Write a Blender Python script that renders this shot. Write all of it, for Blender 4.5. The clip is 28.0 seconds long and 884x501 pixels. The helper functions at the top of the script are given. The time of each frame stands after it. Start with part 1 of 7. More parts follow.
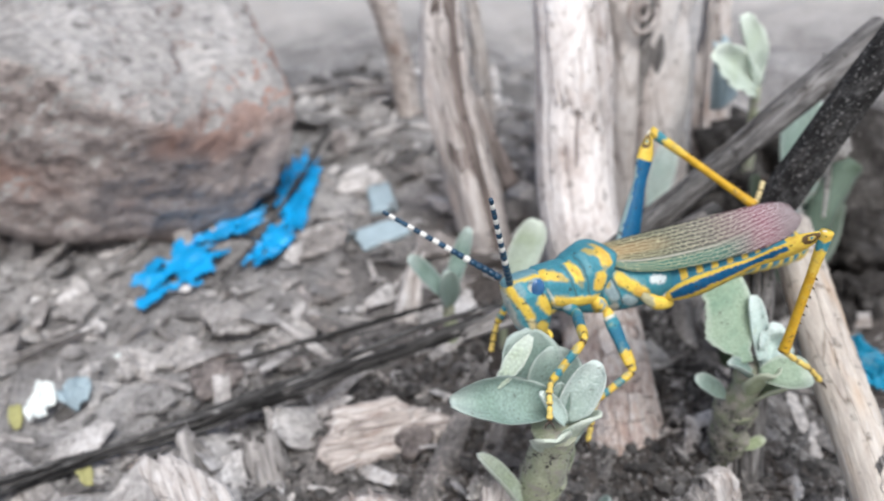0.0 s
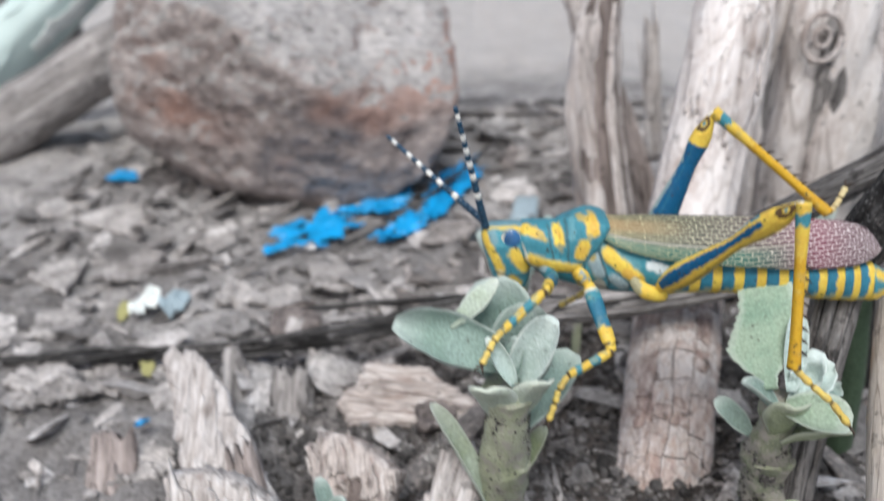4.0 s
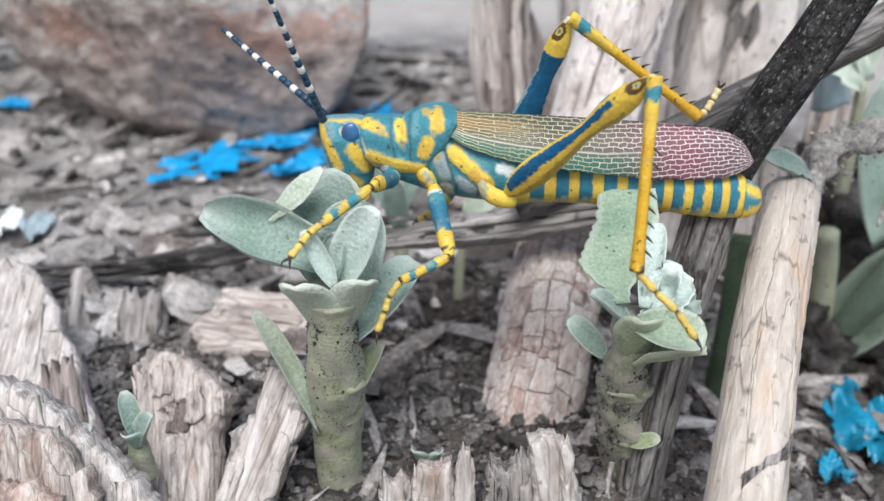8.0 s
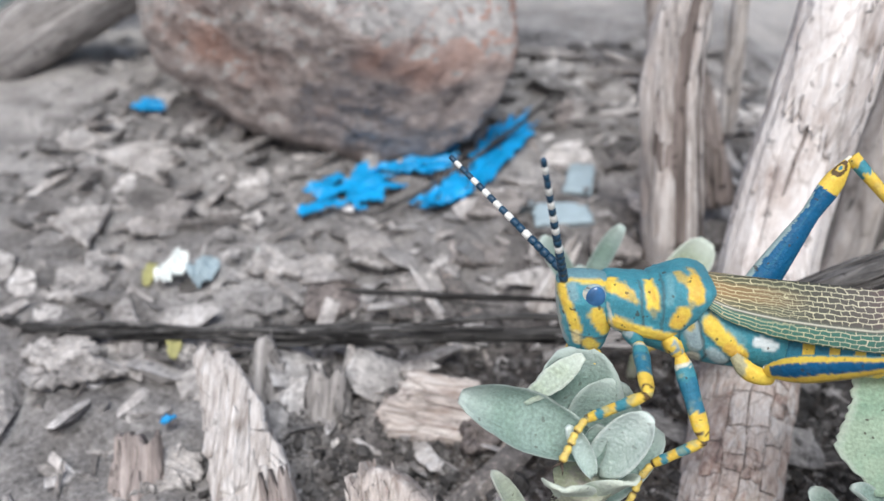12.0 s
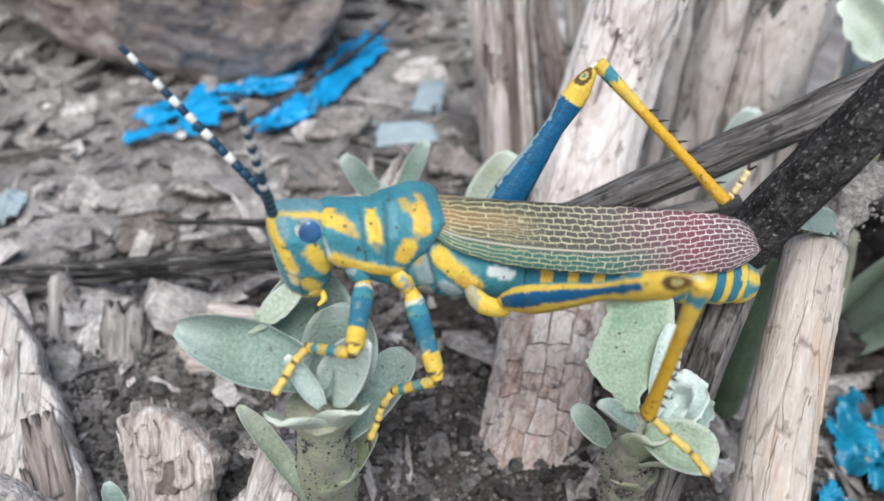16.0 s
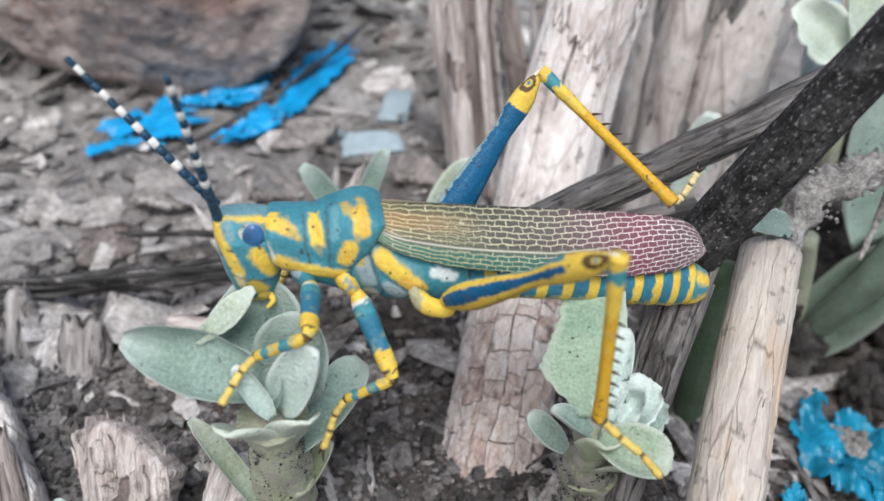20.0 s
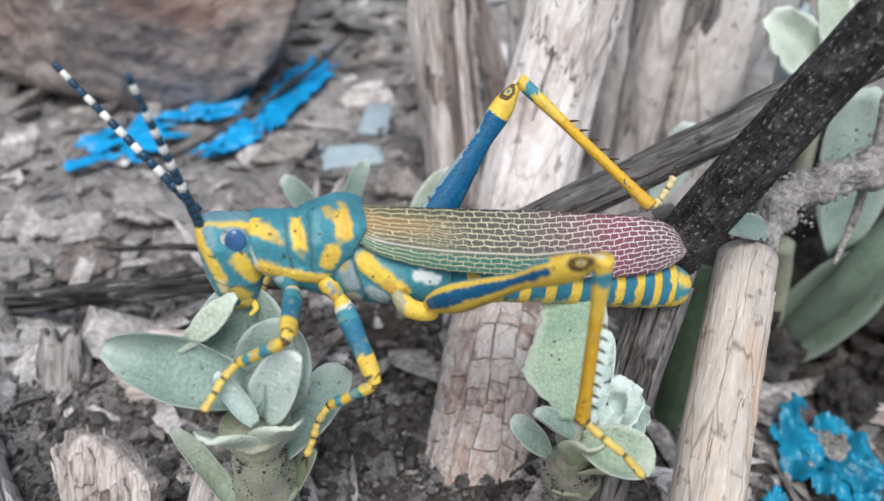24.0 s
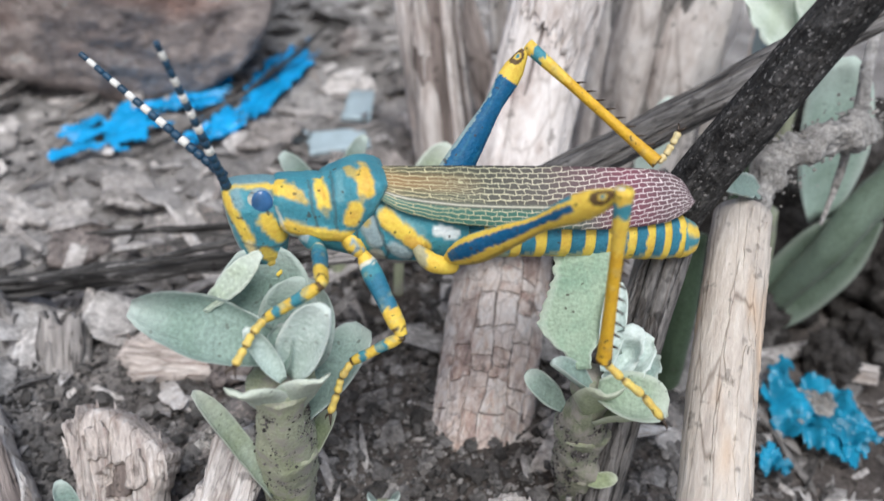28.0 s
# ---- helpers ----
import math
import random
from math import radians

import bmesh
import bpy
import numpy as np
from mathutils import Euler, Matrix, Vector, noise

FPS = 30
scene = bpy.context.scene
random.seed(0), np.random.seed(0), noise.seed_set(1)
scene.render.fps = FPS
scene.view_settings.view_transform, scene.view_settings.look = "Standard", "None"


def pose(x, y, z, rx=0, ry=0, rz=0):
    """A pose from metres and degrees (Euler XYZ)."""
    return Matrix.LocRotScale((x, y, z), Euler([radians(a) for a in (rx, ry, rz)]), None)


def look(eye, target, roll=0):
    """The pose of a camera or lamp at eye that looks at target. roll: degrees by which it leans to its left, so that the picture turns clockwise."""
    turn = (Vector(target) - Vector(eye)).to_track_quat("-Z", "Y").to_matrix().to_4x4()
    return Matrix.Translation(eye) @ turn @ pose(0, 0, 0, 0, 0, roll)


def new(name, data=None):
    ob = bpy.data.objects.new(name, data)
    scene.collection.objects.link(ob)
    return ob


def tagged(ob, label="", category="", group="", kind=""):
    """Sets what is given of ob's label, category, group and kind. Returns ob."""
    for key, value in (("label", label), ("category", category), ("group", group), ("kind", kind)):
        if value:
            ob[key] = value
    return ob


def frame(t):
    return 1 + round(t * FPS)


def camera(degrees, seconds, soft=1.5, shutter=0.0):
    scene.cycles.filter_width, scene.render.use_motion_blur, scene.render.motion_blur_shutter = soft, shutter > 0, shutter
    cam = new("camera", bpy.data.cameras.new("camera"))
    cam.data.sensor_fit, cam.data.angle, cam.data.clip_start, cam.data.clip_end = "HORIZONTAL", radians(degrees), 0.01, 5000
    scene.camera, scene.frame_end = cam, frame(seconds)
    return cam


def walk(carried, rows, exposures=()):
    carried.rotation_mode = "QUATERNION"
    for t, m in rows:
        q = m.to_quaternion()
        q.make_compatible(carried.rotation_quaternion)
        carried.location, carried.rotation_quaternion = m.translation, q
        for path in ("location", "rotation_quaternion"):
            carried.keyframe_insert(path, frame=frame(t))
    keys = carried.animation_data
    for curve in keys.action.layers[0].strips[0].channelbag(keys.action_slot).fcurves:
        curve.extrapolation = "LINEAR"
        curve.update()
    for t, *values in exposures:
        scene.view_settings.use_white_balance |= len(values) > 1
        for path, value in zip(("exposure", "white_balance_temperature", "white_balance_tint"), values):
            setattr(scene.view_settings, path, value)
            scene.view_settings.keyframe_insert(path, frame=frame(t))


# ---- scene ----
cam = camera(56.50, 28.0, shutter=0.5)
cam.data.dof.use_dof, cam.data.dof.focus_distance, cam.data.dof.aperture_fstop = True, 0.09, 26.0
PATH = [
    (0, (-0.05452, -0.08149, 0.11390), (-0.02929, -0.00075, 0.06058), -7.00),
    (0.5, (-0.05135, -0.08323, 0.11509), (-0.03252, -0.00053, 0.06210), -8.14),
    (1, (-0.04283, -0.08373, 0.12012), (-0.03014, 0.00072, 0.06809), -10.84),
    (1.5, (-0.03039, -0.09199, 0.11143), (-0.02640, -0.00386, 0.06435), -9.02),
    (2, (-0.02099, -0.09186, 0.10888), (-0.02014, -0.00280, 0.06339), -8.56),
    (2.5, (-0.02186, -0.09204, 0.10839), (-0.02310, -0.00326, 0.06238), -8.15),
    (3, (-0.01917, -0.09212, 0.10602), (-0.02221, -0.00260, 0.06156), -8.60),
    (3.5, (-0.02016, -0.09439, 0.10596), (-0.02631, -0.00313, 0.06554), -8.18),
    (4, (-0.02121, -0.09235, 0.09049), (-0.02617, -0.00149, 0.04900), -4.09),
    (4.5, (-0.01364, -0.09043, 0.08315), (-0.01638, 0.00012, 0.04081), -0.21),
    (6.5, (-0.01250, -0.09036, 0.07635), (-0.01434, 0.00164, 0.03719), 2.28),
    (7, (-0.00681, -0.08604, 0.07550), (-0.00755, 0.00406, 0.03211), -0.34),
    (7.5, (-0.00636, -0.08572, 0.07528), (-0.00733, 0.00420, 0.03155), -0.62),
    (8, (-0.00641, -0.08646, 0.07595), (-0.00703, 0.00360, 0.03249), -0.65),
    (8.5, (-0.00717, -0.08619, 0.07518), (-0.00786, 0.00414, 0.03230), -0.16),
    (9, (-0.00687, -0.08661, 0.07538), (-0.00761, 0.00395, 0.03296), -0.07),
    (9.5, (-0.00605, -0.08910, 0.07774), (-0.00914, 0.00107, 0.03462), -0.38),
    (10, (-0.01291, -0.08295, 0.08770), (-0.01582, 0.00663, 0.04335), -0.29),
    (10.5, (-0.01853, -0.07863, 0.09578), (-0.02248, 0.00965, 0.04897), -0.71),
    (11, (-0.02579, -0.07302, 0.09948), (-0.03023, 0.01257, 0.04795), -0.40),
    (11.5, (-0.02857, -0.07223, 0.10064), (-0.03574, 0.01257, 0.04814), -1.01),
    (13.5, (-0.02609, -0.06917, 0.10005), (-0.03014, 0.01401, 0.04469), -0.81),
    (14, (-0.02034, -0.06716, 0.09855), (-0.02088, 0.01499, 0.04154), 0.32),
    (14.5, (-0.01158, -0.06336, 0.10102), (-0.01117, 0.01816, 0.04309), -0.19),
    (15, (-0.01021, -0.06236, 0.10067), (-0.00997, 0.01816, 0.04137), -0.33),
    (15.5, (-0.00742, -0.06485, 0.09635), (-0.00700, 0.01500, 0.03615), -0.18),
    (16, (-0.00640, -0.06566, 0.09532), (-0.00659, 0.01446, 0.03548), -0.56),
    (16.5, (-0.00433, -0.06569, 0.09465), (-0.00511, 0.01428, 0.03461), -0.81),
    (17, (-0.00454, -0.06558, 0.09440), (-0.00501, 0.01441, 0.03438), -0.21),
    (17.5, (-0.00486, -0.06572, 0.09429), (-0.00416, 0.01457, 0.03468), 0.25),
    (18, (-0.00432, -0.06565, 0.09472), (-0.00389, 0.01465, 0.03512), -0.25),
    (18.5, (-0.00410, -0.06548, 0.09455), (-0.00242, 0.01507, 0.03532), -0.03),
    (19, (-0.00361, -0.06556, 0.09443), (-0.00115, 0.01534, 0.03571), 0.21),
    (19.5, (-0.00341, -0.06579, 0.09471), (-0.00130, 0.01534, 0.03627), -0.06),
    (20, (-0.00318, -0.06557, 0.09466), (-0.00122, 0.01530, 0.03586), -0.51),
    (20.5, (-0.00476, -0.06640, 0.09406), (-0.00289, 0.01471, 0.03559), -0.37),
    (21, (-0.00388, -0.06655, 0.09406), (-0.00121, 0.01497, 0.03620), -0.29),
    (21.5, (-0.00274, -0.06667, 0.09372), (0.00030, 0.01480, 0.03582), -0.49),
    (23.5, (-0.00266, -0.06675, 0.09388), (0.00171, 0.01528, 0.03685), -0.45),
    (24, (-0.00331, -0.06677, 0.09390), (0.00105, 0.01528, 0.03689), -0.19),
    (24.5, (-0.00307, -0.06661, 0.09461), (0.00166, 0.01574, 0.03808), -0.13),
    (25, (-0.00355, -0.06665, 0.09475), (0.00221, 0.01567, 0.03826), 0.23),
    (25.5, (-0.00476, -0.06679, 0.09472), (0.00160, 0.01581, 0.03871), 0.35),
    (26, (-0.00241, -0.06678, 0.09492), (0.00428, 0.01575, 0.03883), -0.06),
    (26.5, (-0.00295, -0.06693, 0.09452), (0.00420, 0.01555, 0.03842), 0.09),
    (27, (-0.00554, -0.06833, 0.09179), (0.00308, 0.01397, 0.03563), 0.73),
    (27.5, (-0.00813, -0.06849, 0.09196), (0.00097, 0.01367, 0.03569), 0.80),
    (28, (-0.00924, -0.07080, 0.09120), (-0.00036, 0.01110, 0.03451), 0.17),
]
walk(cam, [(t, look(eye, target, roll)) for t, eye, target, roll in PATH], exposures=[(0, 0.29), (3, 0.17), (4, 0.17), (7, 0.32), (9.5, 0.3), (11.5, 0.22), (14, 0.25), (20, 0.2), (28, 0.18)])

# ---- world and light: open shade under a bright, even sky ----
world = bpy.data.worlds.new("sky")
scene.world = world
world.use_nodes = True
sky_nodes = world.node_tree.nodes
sky = sky_nodes.new("ShaderNodeTexSky")
sky.sky_type, sky.sun_disc = "NISHITA", False
sky.sun_elevation, sky.sun_rotation = radians(55), radians(200)
sky.air_density, sky.dust_density, sky.ozone_density = 1.0, 4.0, 0.6
world.node_tree.links.new(sky.outputs["Color"], sky_nodes["Background"].inputs["Color"])
sky_nodes["Background"].inputs["Strength"].default_value = 0.106
sun_data = bpy.data.lights.new("sun", "SUN")
sun_data.energy, sun_data.angle, sun_data.color = 2.25, radians(26), (0.97, 0.985, 1.0)
sun = new("sun", sun_data)
sun.matrix_world = look((0.1, -0.42, 0.9), (0, 0.02, 0.02))

# ---- materials ----
MM = 0.001


def material(name):
    m = bpy.data.materials.new(name)
    m.use_nodes = True
    nt = m.node_tree
    return m, nt, nt.nodes["Principled BSDF"]


def node(nt, kind, **values):
    n = nt.nodes.new(kind)
    for key, value in values.items():
        n.inputs[key.replace("_", " ")].default_value = value
    return n


def ramp(nt, source, stops):
    n = nt.nodes.new("ShaderNodeValToRGB")
    els = n.color_ramp.elements
    while len(els) < len(stops):
        els.new(0.5)
    for e, (p, c) in zip(els, stops):
        e.position, e.color = p, (*c, 1)
    nt.links.new(source, n.inputs["Fac"])
    return n.outputs["Color"]


def mix(nt, fac, a, b, mode="MIX"):
    n = nt.nodes.new("ShaderNodeMix")
    n.data_type, n.blend_type = "RGBA", mode
    for socket, value in ((n.inputs[0], fac), (n.inputs[6], a), (n.inputs[7], b)):
        if isinstance(value, bpy.types.NodeSocket):
            nt.links.new(value, socket)
        else:
            socket.default_value = value if isinstance(value, float) else (*value, 1)
    return n.outputs[2]


def coords(nt, scale=(1, 1, 1), offset=(0, 0, 0), turn=(0, 0, 0)):
    c, m = nt.nodes.new("ShaderNodeTexCoord"), nt.nodes.new("ShaderNodeMapping")
    m.inputs["Scale"].default_value = scale
    m.inputs["Location"].default_value = offset
    m.inputs["Rotation"].default_value = [radians(a) for a in turn]
    nt.links.new(c.outputs["Object"], m.inputs["Vector"])
    return m.outputs["Vector"]


def noise_tex(nt, vector, scale, detail=5.0, rough=0.6, distort=0.0):
    n = node(nt, "ShaderNodeTexNoise", Scale=scale, Detail=detail, Roughness=rough, Distortion=distort)
    nt.links.new(vector, n.inputs["Vector"])
    return n.outputs["Fac"]


def bump(nt, bsdf, height, strength, distance):
    n = node(nt, "ShaderNodeBump", Strength=strength, Distance=distance)
    nt.links.new(height, n.inputs["Height"])
    nt.links.new(n.outputs["Normal"], bsdf.inputs["Normal"])


def earthy(name, dark, mid, light, scale=60.0, fine=900.0, rough=0.95, relief=0.5, stretch=(1, 1, 1), stain=None, stain_at=0.62, stain_scale=0.45, cracks=0.0, vary=0.0, single=0.0, grain_mix=0.9):
    """Soil, stone, wood and bark: two scales of noise in the object's space, with an optional stain."""
    m, nt, b = material(name)
    dark, mid, light = (tuple(0.42 * v + 0.58 * sum(c) / 3 for v in c) for c in (dark, mid, light))
    v = coords(nt, stretch)
    big, small = noise_tex(nt, v, scale, 6.0, 0.65, 0.6), noise_tex(nt, v, fine, 4.0, 0.7)
    colour = ramp(nt, big, [(0.28, dark), (0.5, mid), (0.72, light)])
    grain = ramp(nt, small, [(0.28, (0.2, 0.2, 0.2)), (0.52, (0.5, 0.5, 0.5)), (0.74, (0.8, 0.8, 0.8))])
    colour = mix(nt, grain_mix, colour, grain, "OVERLAY")
    specks = noise_tex(nt, coords(nt), fine * 0.45, 2.0, 0.5)
    colour = mix(nt, ramp(nt, specks, [(0.63, (0, 0, 0)), (0.7, (0.6, 0.6, 0.6))]), colour, tuple(c * 0.35 for c in dark))
    dents = []
    if cracks:
        line = noise_tex(nt, coords(nt, (1, 1, max(0.035, stretch[2] * 0.5)), (0.5, 0.2, 0.1)), 300, 4.0, 0.6, 0.25)
        mask = ramp(nt, line, [(0.468, (0, 0, 0)), (0.485, (cracks, cracks, cracks)), (0.502, (0, 0, 0))])
        dents.append(mask)
        colour = mix(nt, mask, colour, tuple(c * 0.35 for c in dark))
        pit = noise_tex(nt, coords(nt, (1, 1, 0.4), (0.1, 0.9, 0.3)), 260, 4.0, 0.7)
        colour = mix(nt, ramp(nt, pit, [(0.62, (0, 0, 0)), (0.72, (cracks * 0.45, cracks * 0.45, cracks * 0.45))]), colour, tuple(c * 0.8 for c in dark))
    if stain:
        s = noise_tex(nt, coords(nt, (1, 1, max(0.3, stretch[2])), (0.3, 0.1, 0.7)), scale * stain_scale, 3.0, 0.55)
        colour = mix(nt, ramp(nt, s, [(stain_at - 0.05, (0, 0, 0)), (stain_at + 0.06, (0.8, 0.8, 0.8))]), colour, stain)
    if vary:
        geo = nt.nodes.new("ShaderNodeNewGeometry")
        each = ramp(nt, geo.outputs["Random Per Island"], [(0.0, (0.5 - vary * 0.45,) * 3), (0.6, (0.5, 0.5, 0.5)), (1.0, (0.5 + vary * 0.4,) * 3)])
        colour = mix(nt, 0.9, colour, each, "OVERLAY")
    if single:
        info = nt.nodes.new("ShaderNodeObjectInfo")
        own = ramp(nt, info.outputs["Random"], [(0.0, (0.5 - single * 0.4, 0.5 - single * 0.45, 0.5 - single * 0.46)), (0.5, (0.5, 0.5, 0.5)), (1.0, (0.5 + single * 0.4,) * 3)])
        colour = mix(nt, 0.9, colour, own, "OVERLAY")
    nt.links.new(colour, b.inputs["Base Color"])
    b.inputs["Roughness"].default_value = rough
    b.inputs["Specular IOR Level"].default_value = 0.2
    add = nt.nodes.new("ShaderNodeMath")
    add.operation = "ADD"
    soft = nt.nodes.new("ShaderNodeMath")
    soft.operation = "MULTIPLY"
    soft.inputs[1].default_value = 0.45
    nt.links.new(big, soft.inputs[0])
    nt.links.new(soft.outputs[0], add.inputs[0])
    nt.links.new(small, add.inputs[1])
    out = add.outputs[0]
    for mask in dents:
        cut = nt.nodes.new("ShaderNodeMath")
        cut.operation = "MULTIPLY_ADD"
        cut.inputs[1].default_value = -0.9
        nt.links.new(mask, cut.inputs[0])
        nt.links.new(out, cut.inputs[2])
        out = cut.outputs[0]
    bump(nt, b, out, relief, 0.0012)
    return m


SOIL = earthy("soil", (0.135, 0.118, 0.11), (0.325, 0.298, 0.284), (0.55, 0.515, 0.495), 55, 1100, 1.0, 0.9)


def tone_soil(m):
    """Soil darkened round the sprouts, damp and painted shade in one tone; paler further off, with a ragged border."""
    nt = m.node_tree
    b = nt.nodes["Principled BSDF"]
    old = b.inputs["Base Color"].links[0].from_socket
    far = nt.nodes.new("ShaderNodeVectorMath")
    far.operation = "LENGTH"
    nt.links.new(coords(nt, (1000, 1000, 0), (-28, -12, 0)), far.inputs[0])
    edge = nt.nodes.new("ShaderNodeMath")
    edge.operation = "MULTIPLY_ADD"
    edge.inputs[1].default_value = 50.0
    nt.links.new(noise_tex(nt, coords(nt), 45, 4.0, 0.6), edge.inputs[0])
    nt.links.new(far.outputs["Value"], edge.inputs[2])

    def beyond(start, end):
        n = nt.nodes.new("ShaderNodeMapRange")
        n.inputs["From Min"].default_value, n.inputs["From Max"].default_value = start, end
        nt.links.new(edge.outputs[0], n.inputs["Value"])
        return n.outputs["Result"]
    # this dark tone holds the damp and the shade behind the stick together
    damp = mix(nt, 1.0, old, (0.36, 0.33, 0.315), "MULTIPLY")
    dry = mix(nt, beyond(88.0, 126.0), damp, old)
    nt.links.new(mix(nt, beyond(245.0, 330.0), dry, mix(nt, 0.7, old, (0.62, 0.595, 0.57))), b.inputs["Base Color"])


tone_soil(SOIL)
CRUMB = earthy("soil_crumb", (0.06, 0.053, 0.049), (0.18, 0.16, 0.149), (0.38, 0.35, 0.332), 120, 1500, 1.0, 0.8, vary=0.9)
CLOD = earthy("dark_soil_clod", (0.02, 0.017, 0.015), (0.075, 0.064, 0.058), (0.2, 0.18, 0.165), 120, 1500, 1.0, 0.9)
CRUMB_FINE = earthy("fine_soil_grain", (0.06, 0.053, 0.05), (0.2, 0.182, 0.172), (0.4, 0.37, 0.355), 160, 1500, 1.0, 0.8, vary=1.0)
SLIVER = earthy("grey_wood_sliver", (0.18, 0.15, 0.135), (0.44, 0.39, 0.36), (0.7, 0.645, 0.61), 110, 900, 0.95, 0.7, vary=0.9)
SLIVER_PALE = earthy("pale_wood_sliver", (0.16, 0.14, 0.13), (0.34, 0.305, 0.285), (0.55, 0.51, 0.48), 110, 900, 0.95, 0.7, vary=0.8)
LEAF_CRUMB = earthy("dry_leaf_crumb", (0.19, 0.168, 0.156), (0.38, 0.348, 0.33), (0.61, 0.57, 0.545), 120, 900, 0.9, 0.5, vary=0.9)
WOOD_PALE = earthy("pale_dry_wood", (0.42, 0.36, 0.325), (0.63, 0.56, 0.52), (0.77, 0.71, 0.675), 150, 900, 0.9, 0.6, (1, 1, 0.2), (0.31, 0.26, 0.235), 0.65, 1.6, cracks=0.3)
WOOD_STICK = earthy("barkless_stick_wood", (0.51, 0.405, 0.3), (0.66, 0.55, 0.425), (0.78, 0.685, 0.57), 90, 1100, 0.85, 0.35, (1, 1, 0.2), (0.55, 0.39, 0.26), 0.6, 1.2, grain_mix=0.45)
WOOD_PINK_PALE = earthy("pinkish_dry_wood", (0.4, 0.29, 0.235), (0.6, 0.485, 0.42), (0.74, 0.64, 0.58), 150, 900, 0.95, 0.6, (1, 1, 0.24), (0.29, 0.215, 0.18), 0.64, 1.6, cracks=0.28)
WOOD_GREY = earthy("weathered_grey_wood", (0.15, 0.13, 0.12), (0.37, 0.33, 0.31), (0.58, 0.53, 0.51), 110, 900, 0.95, 0.7, (1, 1, 0.07), cracks=0.8)
WOOD_PINK = earthy("pinkish_split_wood", (0.2, 0.13, 0.11), (0.42, 0.31, 0.27), (0.6, 0.49, 0.44), 130, 900, 0.9, 0.6, (1, 1, 0.1), cracks=0.8)
BARK = earthy("pinkish_grey_bark", (0.5, 0.31, 0.24), (0.77, 0.58, 0.49), (0.87, 0.74, 0.67), 150, 1100, 0.95, 0.7, (1, 1, 0.5), cracks=0.12, single=0.4)
CHAR = earthy("charred_dark_bark", (0.018, 0.018, 0.02), (0.052, 0.052, 0.055), (0.16, 0.158, 0.16), 300, 1700, 0.85, 1.0, (1, 1, 0.75), (0.4, 0.395, 0.395), 0.63, 7.0)
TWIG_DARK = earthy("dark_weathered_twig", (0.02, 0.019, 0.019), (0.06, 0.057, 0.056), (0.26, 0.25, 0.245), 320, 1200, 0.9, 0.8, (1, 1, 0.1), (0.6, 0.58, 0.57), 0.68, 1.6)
CRUST = earthy("soil_crusted_stem", (0.24, 0.215, 0.19), (0.46, 0.43, 0.39), (0.66, 0.63, 0.59), 160, 1300, 1.0, 0.9)
ROCK = earthy("dusty_pink_stone", (0.26, 0.17, 0.145), (0.44, 0.325, 0.29), (0.6, 0.475, 0.435), 34, 420, 0.95, 1.0, (1, 1, 1.8), (0.43, 0.26, 0.21), 0.58, grain_mix=0.7)
# grey dust, its tone set against ROCK to paint in the lit top face
ROCK_DUST_LIT = earthy("dust_and_light_on_stone", (0.225, 0.2, 0.185), (0.385, 0.353, 0.333), (0.53, 0.493, 0.47), 36, 420, 1.0, 1.0, grain_mix=0.7)
WOOD_DARK = earthy("dark_grey_wood", (0.08, 0.074, 0.071), (0.21, 0.196, 0.19), (0.42, 0.4, 0.39), 180, 1000, 0.9, 0.8, (1, 1, 0.22), cracks=0.3)
WOOD_BLEACHED = earthy("sun_bleached_wood", (0.36, 0.275, 0.235), (0.68, 0.585, 0.54), (0.87, 0.79, 0.75), 150, 900, 0.95, 0.8, (1, 1, 0.16), (0.44, 0.35, 0.31), 0.62, 0.8, cracks=0.12)
BARK_SMOOTH = earthy("bleached_smooth_bark", (0.52, 0.4, 0.35), (0.76, 0.66, 0.61), (0.93, 0.88, 0.85), 110, 1000, 0.9, 0.5, (1, 1, 0.55), (0.4, 0.3, 0.26), 0.68, 0.7, cracks=0.08, grain_mix=0.6)
WOOD_STUMP = earthy("smooth_weathered_wood", (0.46, 0.36, 0.32), (0.7, 0.61, 0.565), (0.86, 0.8, 0.77), 70, 900, 0.95, 0.6, (1, 1, 0.35), (0.34, 0.27, 0.24), 0.68, 1.2, cracks=0.08, grain_mix=0.6)
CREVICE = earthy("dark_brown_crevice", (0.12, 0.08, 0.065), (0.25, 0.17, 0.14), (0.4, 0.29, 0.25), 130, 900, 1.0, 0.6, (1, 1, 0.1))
DRY_LEAF = earthy("grey_dry_leaf", (0.2, 0.175, 0.16), (0.4, 0.36, 0.335), (0.62, 0.57, 0.54), 120, 900, 0.9, 0.5, single=0.55)


